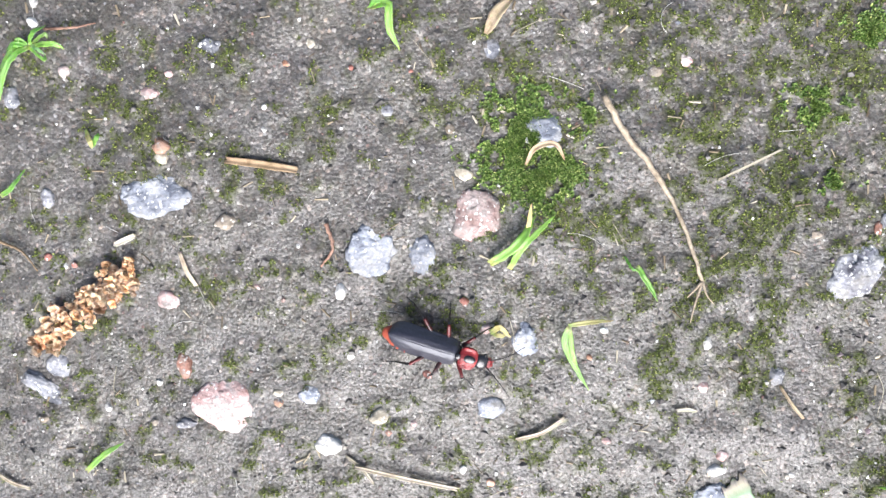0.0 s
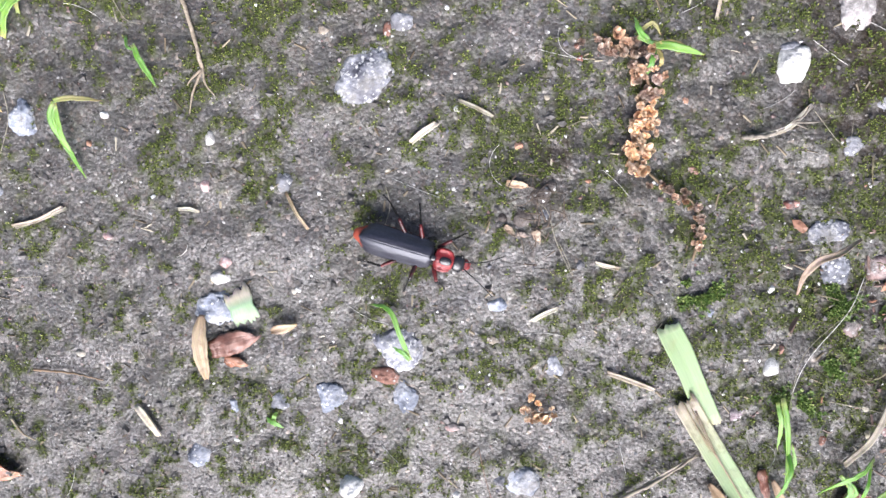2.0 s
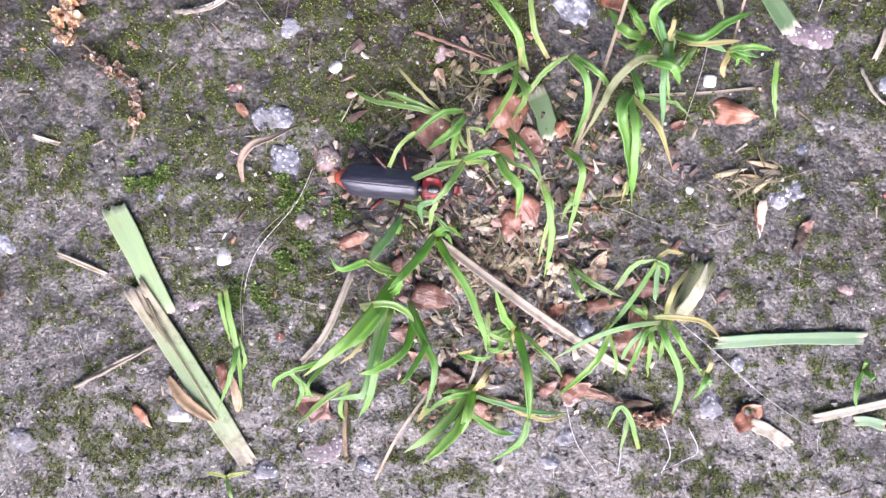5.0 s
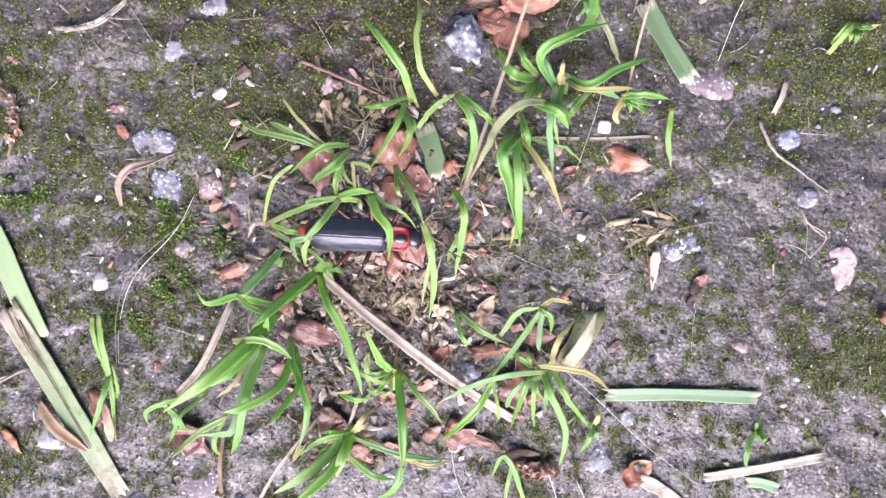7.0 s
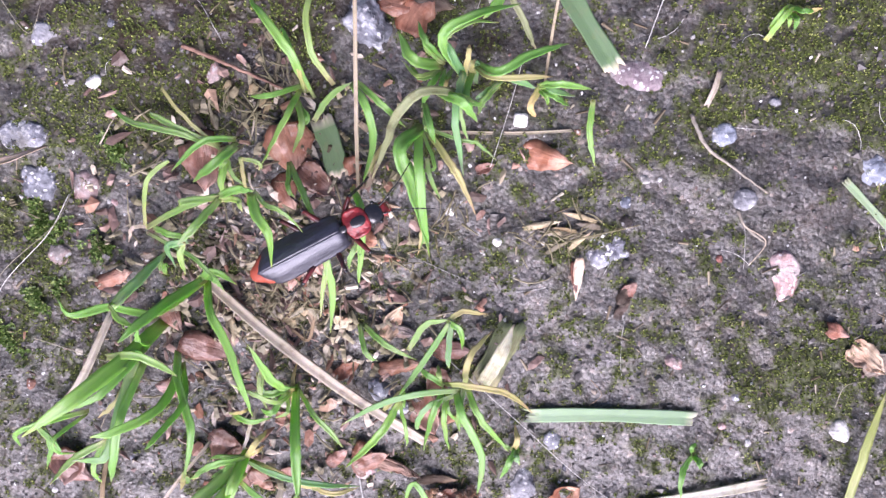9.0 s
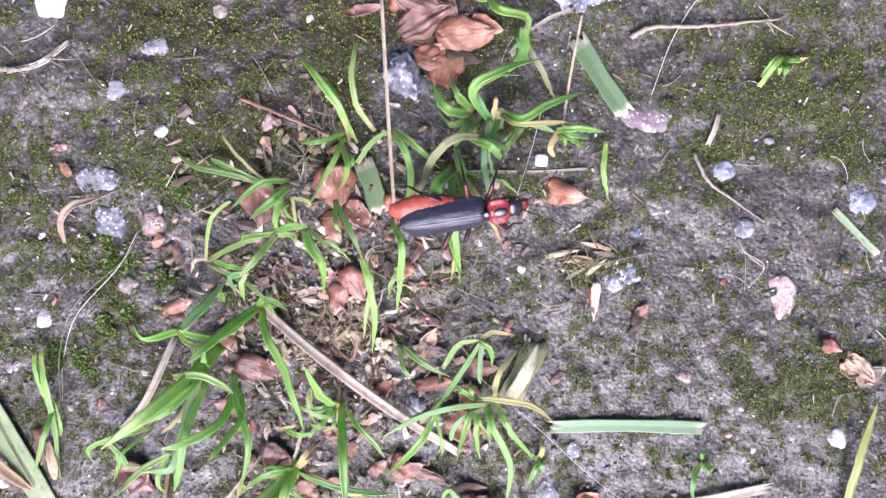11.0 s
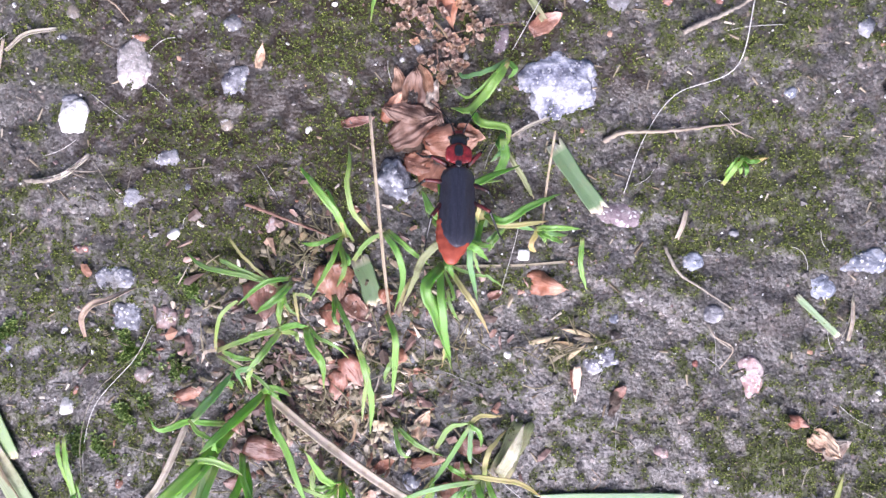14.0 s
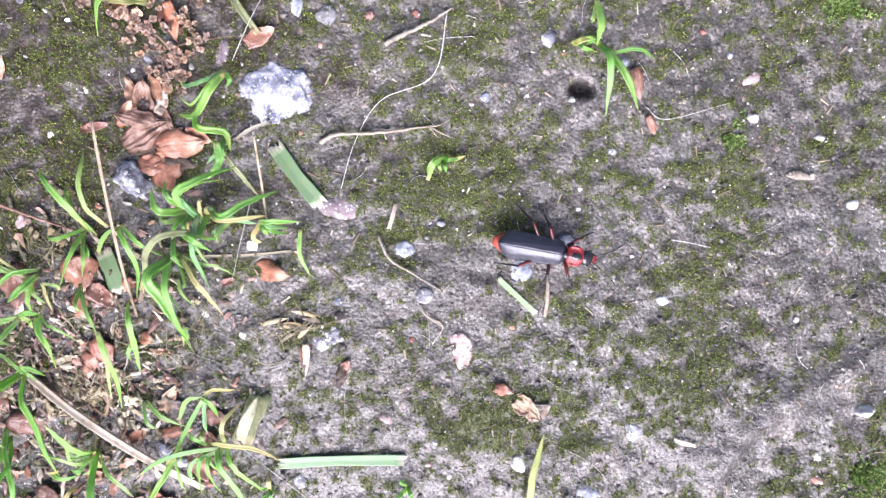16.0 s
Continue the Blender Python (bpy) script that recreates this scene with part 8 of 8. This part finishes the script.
straw([(203.5, -35.4, 0.4), (204.7, -35.5, 0.5), (206.0, -35.6, 0.4)], 0.69, "palechip", "small pale straw chip on soil")
straw([(182.6, -16.8, 0.4), (182.9, -19.0, 0.5), (183.0, -21.1, 0.4)], 0.52, "straw", "short dull straw piece on soil")
fibre([(190.8, 7.3, 0.4), (193.6, 6.2, 0.6), (201.0, 9.4, 0.3)], 0.18, "whitefibre", "fine white hair on soil")
fibre([(197.5, -8.8, 0.3), (200.1, -8.8, 0.5), (202.9, -9.0, 0.3)], 0.16, "whitefibre", "fine white fibre on soil")
fibre([(181.8, -39.7, 0.3), (181.7, -37.2, 0.6), (183.9, -36.3, 0.3)], 0.17, "fibre", "fine pale fibre on soil")
fibre([(187.9, -38.7, 0.3), (192.8, -40.3, 0.6), (197.1, -43.9, 0.3)], 0.17, "fibre", "fine pale fibre on soil")
pebble(65.1, -27.5, 2.7, 3.2, 1.6, 6, "lump", 523, "dark brown crumbling earthy clod on soil")
pebble(63.4, -30.5, 2.2, 2.6, 0.9, -24, "lump", 524, "dark brown crumbling earthy clod on soil")
pebble(66.3, -26.5, 1.3, 1.5, 0.6, 6, "lump", 525, "dark brown crumbling earthy clod on soil")
pebble(61.2, -30.7, 1.2, 1.3, 0.6, 6, "lump", 526, "dark brown crumbling earthy clod on soil")
husk(62.1, -32.0, 1.8, 0.7, -35, 528, "palehusk")
husk(65.2, -32.3, 1.6, 0.8, -65, 529, "palehusk")
husk(63.6, -32.3, 1.4, 0.5, -4, 530, "palehusk")
fibre([(64.9, -28.4, 0.6), (66.1, -29.5, 0.9), (67.4, -32.7, 0.6), (69.6, -36.4, 0.3)], 0.19, "fibre", "thin pale plant fibre on soil")
fibre([(127.4, 4.5, 0.8), (129.8, 4.2, 1.2), (133.9, 5.9, 1.0), (138.9, 7.6, 0.6)], 0.27, "redfibre", "thin reddish dry stalk among catkin flakes")
fibre([(130.2, 5.6, 0.8), (130.5, 3.0, 1.2), (131.4, -0.1, 0.8)], 0.27, "redfibre", "thin reddish dry stalk among catkin flakes")
fibre([(124.0, 7.1, 0.8), (125.5, 8.3, 1.2), (126.4, 6.6, 0.8)], 0.20, "redfibre", "thin reddish dry stalk among catkin flakes")
husk(130.4, 8.2, 3.4, 1.7, -60, 535, "rust", "shiny orange-brown papery scale on soil")
husk(125.3, -41.4, 2.0, 0.5, -14, 536, "shred")
husk(120.5, -44.1, 3.0, 0.9, -71, 537, "shred")
husk(122.8, -40.4, 1.6, 0.5, -68, 538, "shred")
husk(129.3, -37.9, 2.9, 0.9, -61, 539, "shred")
husk(124.1, -43.5, 2.8, 0.9, 54, 540, "shred")
husk(128.4, -41.4, 2.7, 0.7, -55, 541, "shred")
husk(123.9, -40.8, 3.3, 0.9, 173, 542, "shred")
husk(123.9, -45.3, 2.5, 0.9, 65, 543, "shred")
husk(122.2, -40.8, 2.5, 0.7, -49, 544, "shred")
husk(123.9, -44.5, 1.3, 0.4, 144, 545, "shred")
husk(124.8, -43.2, 2.2, 0.6, 12, 546, "shred")
husk(126.3, -42.3, 1.7, 0.8, -89, 547, "shred")
husk(122.7, -43.8, 1.9, 0.7, 45, 548, "shred")
husk(125.9, -40.8, 1.7, 0.9, 147, 549, "shred")
husk(125.5, -42.4, 1.6, 0.7, -5, 550, "shred")
husk(122.5, -36.5, 3.3, 0.9, 25, 551, "shred")
husk(127.3, -40.2, 3.4, 0.9, -137, 552, "shred")
husk(128.4, -38.7, 3.0, 0.6, -60, 553, "shred")
husk(123.7, -41.1, 2.0, 1.0, -109, 554, "shred")
husk(125.9, -40.4, 1.6, 0.9, -120, 555, "shred")
husk(124.9, -41.4, 3.4, 0.7, -66, 556, "shred")
husk(125.9, -40.6, 1.6, 0.8, -45, 557, "shred")
husk(128.2, -40.5, 1.7, 1.0, -35, 558, "shred")
husk(120.3, -40.6, 2.1, 1.0, -161, 559, "shred")
husk(125.5, -42.6, 1.3, 0.7, -80, 560, "shred")
husk(128.5, -37.1, 2.3, 0.4, -82, 561, "shred")
husk(125.3, -41.9, 1.7, 0.9, -42, 562, "shred")
husk(131.2, -40.9, 2.4, 1.0, -134, 563, "shred")
husk(128.0, -38.0, 3.0, 0.9, -167, 564, "shred")
husk(126.7, -41.0, 3.2, 0.9, 38, 565, "shred")
husk(123.4, -43.5, 3.0, 0.8, 77, 566, "shred")
husk(121.1, -40.6, 2.7, 0.5, 39, 567, "shred")
husk(126.0, -40.1, 3.4, 1.0, 128, 568, "shred")
husk(130.8, -40.7, 1.4, 1.0, 129, 569, "shred")
husk(151.9, -27.9, 2.9, 0.5, 5, 570, "shred")
husk(150.0, -28.1, 3.7, 0.3, 177, 571, "shred")
husk(151.8, -25.9, 3.5, 0.5, 177, 572, "shred")
husk(148.3, -27.4, 3.6, 0.6, 23, 573, "shred")
husk(150.8, -27.9, 2.8, 0.5, -2, 574, "shred")
husk(152.2, -28.4, 3.3, 0.5, 51, 575, "shred")
husk(150.5, -27.5, 2.7, 0.5, -177, 576, "shred")
husk(150.5, -29.1, 3.8, 0.4, 44, 577, "shred")
husk(152.9, -26.6, 2.4, 0.6, -177, 578, "shred")
husk(115.8, -24.0, 1.4, 0.7, -66, 579, "oliveshred")
husk(119.8, -21.2, 1.1, 0.8, -106, 580, "oliveshred")
husk(120.7, -17.6, 2.5, 0.4, -87, 581, "oliveshred")
husk(116.9, -21.5, 2.5, 0.7, -117, 582, "oliveshred")
husk(122.8, -22.0, 2.2, 0.7, -88, 583, "oliveshred")
husk(120.7, -19.3, 2.5, 0.5, -88, 584, "oliveshred")
husk(122.6, -18.6, 1.5, 0.5, -65, 585, "oliveshred")
husk(113.7, -17.8, 2.4, 0.5, -72, 586, "oliveshred")
husk(120.5, -19.4, 1.7, 0.4, -54, 587, "oliveshred")
husk(116.3, -20.8, 2.0, 0.5, -116, 588, "oliveshred")
husk(118.8, -20.3, 1.2, 0.8, -119, 589, "oliveshred")
husk(122.5, -19.1, 1.5, 0.4, -60, 590, "oliveshred")
husk(121.6, -24.6, 2.5, 0.7, -51, 591, "oliveshred")
husk(120.3, -22.2, 2.6, 0.4, -103, 592, "oliveshred")
husk(118.3, -19.1, 2.6, 0.5, -82, 593, "oliveshred")
husk(120.6, -21.3, 1.1, 0.5, -49, 594, "oliveshred")
pebble(103.9, -22.6, 1.7, 1.8, 1.2, 11, "white", 595)
pebble(115.0, -19.5, 1.6, 2.4, 0.9, -4, "pink", 597)
pebble(156.5, -25.5, 1.7, 1.5, 1.4, 11, "lump", 598, "dark maroon rounded seed lying on soil")
pebble(155.9, -23.5, 1.3, 1.6, 0.6, 11, "blue", 599)
husk(158.3, -32.0, 2.2, 1.2, 63, 600, "rust")
husk(158.1, -33.9, 2.6, 0.8, 68, 601, "deadbud")
husk(153.0, -31.7, 3.9, 1.0, -82, 602, "palehusk")
fibre([(150.5, -28.9, 0.5), (152.7, -27.7, 1.0), (155.7, -26.4, 0.8), (157.8, -25.5, 0.4)], 0.26, "deadmoss", "dry yellowish grass strand across a stone")
fibre([(166.8, -22.3, 0.4), (167.6, -23.5, 0.7), (170.0, -24.6, 0.7), (169.1, -27.2, 0.4)], 0.25, "palebark", "thin bent dry rootlet beside a pebble")


# the south-west corner
pebble(-15.3, -59.8, 5.6, 6.6, 2.6, -20, "granite_pale", 620, "large wedge-shaped whitish granite pebble bedded in soil")
pebble(-12.3, -57.2, 3.0, 3.4, 1.6, 30, "pinkgrey", 621)
pebble(-19.3, -49.6, 4.6, 3.2, 1.2, 10, "blue", 622)
pebble(-33.0, -62.2, 4.4, 2.6, 1.6, 15, "white", 623)
pebble(-29.9, -62.4, 3.4, 2.0, 1.0, 5, "slate", 624)
pebble(-21.1, -64.1, 2.0, 1.8, 1.0, 40, "grey", 625)
pebble(-10.3, -65.0, 4.4, 2.4, 1.2, 0, "blue", 626)
pebble(-19.7, -52.7, 1.2, 1.1, 0.7, 0, "cream", 627)
pebble(-15.5, -53.6, 1.5, 1.4, 0.6, 0, "red", 628)
pebble(-9.8, -52.0, 0.9, 0.8, 0.5, 0, "white", 629)
pebble(-6.0, -54.6, 1.2, 1.2, 0.7, 0, "white", 630)
straw([(-38.0, -48.8, 0.5), (-31.0, -52.2, 0.9), (-25.5, -55.3, 0.8), (-20.4, -58.4, 0.4)], 1.0, "palechip", "long pale flat straw on soil")
plant("whitish withered grass blade with green base on soil", [
    ("palestrip", 2.0, [(-13.2, -74.0, 0.4), (-15.4, -67.6, 1.4), (-17.3, -61.2, 1.6), (-18.5, -54.2, 0.8)]),
])
fibre([(-27.1, -45.9, 0.4), (-24.5, -49.6, 0.7), (-22.8, -54.7, 0.4)], 0.26, "whitefibre", "fine white thread on soil")
pebble(223.0, -24.0, 6.0, 2.8, 1.2, 33, "orange", 631, "long flat orange and cream stone chip on soil")

# the south edge of the grass
fibre([(142.9, -58.1, 0.3), (143.2, -62.3, 0.6), (143.5, -65.2, 0.3)], 0.30, "whitefibre", "fine white root thread on soil")
fibre([(147.2, -57.5, 0.3), (149.1, -61.2, 0.6), (148.7, -64.2, 0.3)], 0.26, "whitefibre", "fine curling white root thread on soil")
fibre([(150.7, -57.9, 0.3), (152.3, -60.5, 0.6), (151.0, -62.2, 0.5), (148.9, -63.8, 0.3)], 0.26, "whitefibre", "fine curling white root thread on soil")
fibre([(135.3, -56.0, 0.3), (137.5, -61.3, 0.6), (141.2, -65.7, 0.3)], 0.24, "whitefibre", "fine pale root thread on soil")
husk(138.8, -55.3, 6.0, 1.3, -3, 640, "fibrous", "crumbling brown strip of rotten bark on soil")
husk(143.8, -55.8, 4.6, 1.0, 8, 641, "deadbud", "dark crumbling strip of rotten bark on soil")
plant("tiny pale green weed seedling on soil", [
    ("yellowgreen", 0.8, [(96.7, -72.6, 0.3), (97.9, -71.2, 1.4), (99.7, -70.8, 0.8)]),
    ("yellowgreen", 0.7, [(96.7, -72.6, 0.3), (95.7, -71.6, 1.2), (94.1, -72.2, 0.6)]),
    ("palegreen", 0.6, [(96.7, -72.6, 0.3), (97.5, -73.8, 1.0), (97.9, -75.2, 0.5)]),
])

STEM_FOOT, STEM_LENGTH = (130.7, -29.5), 25.4
STEM_WAYS = [(0.112, 0.971, 0.211), (-0.176, 0.923, 0.342), (-0.232, 0.947, 0.224)]      # its lean early, as it is pushed, and after
stem = straw([(STEM_FOOT[0] + STEM_WAYS[2][0] * STEM_LENGTH * k / 4, STEM_FOOT[1] + STEM_WAYS[2][1] * STEM_LENGTH * k / 4,
               0.3 + STEM_WAYS[2][2] * STEM_LENGTH * k / 4 + (0, 0.9, 1.2, 0.6, 0)[k]) for k in range(5)],
             0.42, "drystem", "thin dry straw stem rising from grass")


# ---- what moves ----
BEETLE_ROWS = [
    (0, -6.20, -23.76, 0.15, 0, -0, -18.6, 2),
    (0.5, 8.50, -28.24, 0.15, 0, -0, -25.2, 0),
    (1.0, 22.13, -31.16, 0.15, 0, -0, -19.8, -2),
    (1.5, 35.87, -33.64, 0.15, 0, -0, -14.4, 3),
    (2.0, 49.53, -34.47, 0.15, 0, -0, -11.5, 0),
    (2.5, 62.76, -34.11, 0.15, 0, -0, -11.0, 4),
    (3.0, 78.68, -36.29, 0.35, 0, -0, -15.9, 2),
    (3.5, 94.33, -38.41, 0.35, 0, -0, -13.5, -3),
    (4.0, 102.10, -35.31, 1.06, 5, -0, 13.7, 0),
    (4.2, 104.45, -34.37, 1.17, 6, -0, 11.7, 0),
    (5.3, 111.97, -33.51, 1.56, 5, -0, 0.4, 0),
    (6.3, 116.26, -33.64, 1.55, 0, -0, -10.7, 0),
    (6.5, 117.73, -34.32, 1.15, 0, -0, -13.7, 0),
    (7.0, 119.97, -34.03, 1.55, 0, -0, 8.3, 0),
    (7.5, 123.58, -33.69, 3.58, 8, -0, 23.1, 0),
    (8.0, 126.40, -32.58, 6.07, 6, -0, 12.1, -8),
    (8.5, 127.53, -32.71, 7.56, 4, -0, 19.9, 4),
    (9.0, 127.32, -33.05, 6.06, -5, -0, 39.2, 0),
    (9.5, 128.33, -30.68, 4.55, 0, -0, 10.0, 0),
    (9.7, 129.75, -29.38, 4.56, 5, -0, 8.2, 0),
    (10.8, 134.53, -25.27, 5.26, 18, -0, 20.4, -10),
    (11.8, 135.29, -22.12, 5.87, 22, -0, 9.3, -14),
    (12.0, 137.68, -22.73, 7.14, 32, -0, 24.0, -13),
    (12.2, 137.67, -22.66, 6.35, 18, -0, 38.4, -15),
    (12.5, 137.70, -22.27, 4.18, 5, -0, 48.6, -17),
    (12.7, 137.80, -23.13, 4.13, 4, -0, 53.1, -16),
    (13.0, 137.64, -22.75, 4.15, 5, -0, 49.1, -16),
    (13.2, 138.14, -22.70, 4.58, 3, -0, 79.6, -14),
    (13.3, 138.77, -21.86, 5.57, 3, -0, 78.4, -14),
    (13.5, 136.54, -17.49, 9.76, 0, 50, 100.8, 4),
    (13.7, 137.23, -16.44, 10.21, 0, 36, 100.6, 2),
    (14.0, 135.56, -14.15, 9.84, 4, 23, 98.7, -4),
    (14.2, 136.37, -12.28, 8.97, 0, 29, 83.0, 0),
    (14.3, 136.19, -10.94, 7.87, -4, 25, 58.3, 6),
    (14.5, 139.07, -10.68, 5.68, -16, -0, 35.3, 22),
    (14.7, 141.91, -11.86, 4.07, -32, -0, 6.2, 16),
    (15.0, 146.88, -11.09, 0.95, 0, -0, -4.0, 3),
    (15.5, 160.55, -12.19, 0.25, 0, -0, -7, 0),
    (16, 179.30, -12.36, 0.15, 0, -0, -1.2, 0),
]


def motions():
    walk(beetle, [(t, pose(x * MM, y * MM, z * MM, a, b, c)) for t, x, y, z, a, b, c, _ in BEETLE_ROWS])
    # the abdomen stretches out a little during the climb down
    walk(abdomen, [(t, pose((2.15 - 0.25 * (8 < t < 14.3) - 0.9 * (14.3 <= t < 15.3) - 2.9 * max(0.0, 1 - abs(t - 13.6) / 0.5)) * MM, 0, 2.1 * MM, 0, 0, bend)) for t, *_, bend in BEETLE_ROWS])
    # the beetle pushes the dry stem aside
    foot, rest = stem.matrix_world.translation.copy(), Vector(STEM_WAYS[2])
    walk(stem, [(t, Matrix.Translation(foot) @ rest.rotation_difference(Vector(STEM_WAYS[k])).to_matrix().to_4x4())
                for t, k in ((0, 0), (7, 0), (8.1, 0), (9.2, 1), (9.7, 1), (11.8, 2), (16, 2))])
    # legs swing in two sets of three, about three steps a second
    times = [k * 0.1 for k in range(161)]
    for n, (leg, side) in enumerate(legs):
        at = leg.location.copy()
        odd = (n // 2 + (side > 0)) % 2
        rows = []
        for t in times:
            ph = t * 2.7 * 2 * math.pi + odd * math.pi
            rows.append((t, Matrix.Translation(at) @ pose(0, 0, 0, side * 5 * max(0, math.cos(ph)), 0, 13 * side * math.sin(ph))))
        walk(leg, rows)
    for ant, side in zip(feelers, (1, -1)):
        at = ant.location.copy()
        walk(ant, [(t, Matrix.Translation(at) @ pose(0, 0, 0, 0, 6 * math.sin(t * 3.1 + side), 9 * math.sin(t * 2.3 + 1.3 * side))) for t in times[::2]])


motions()
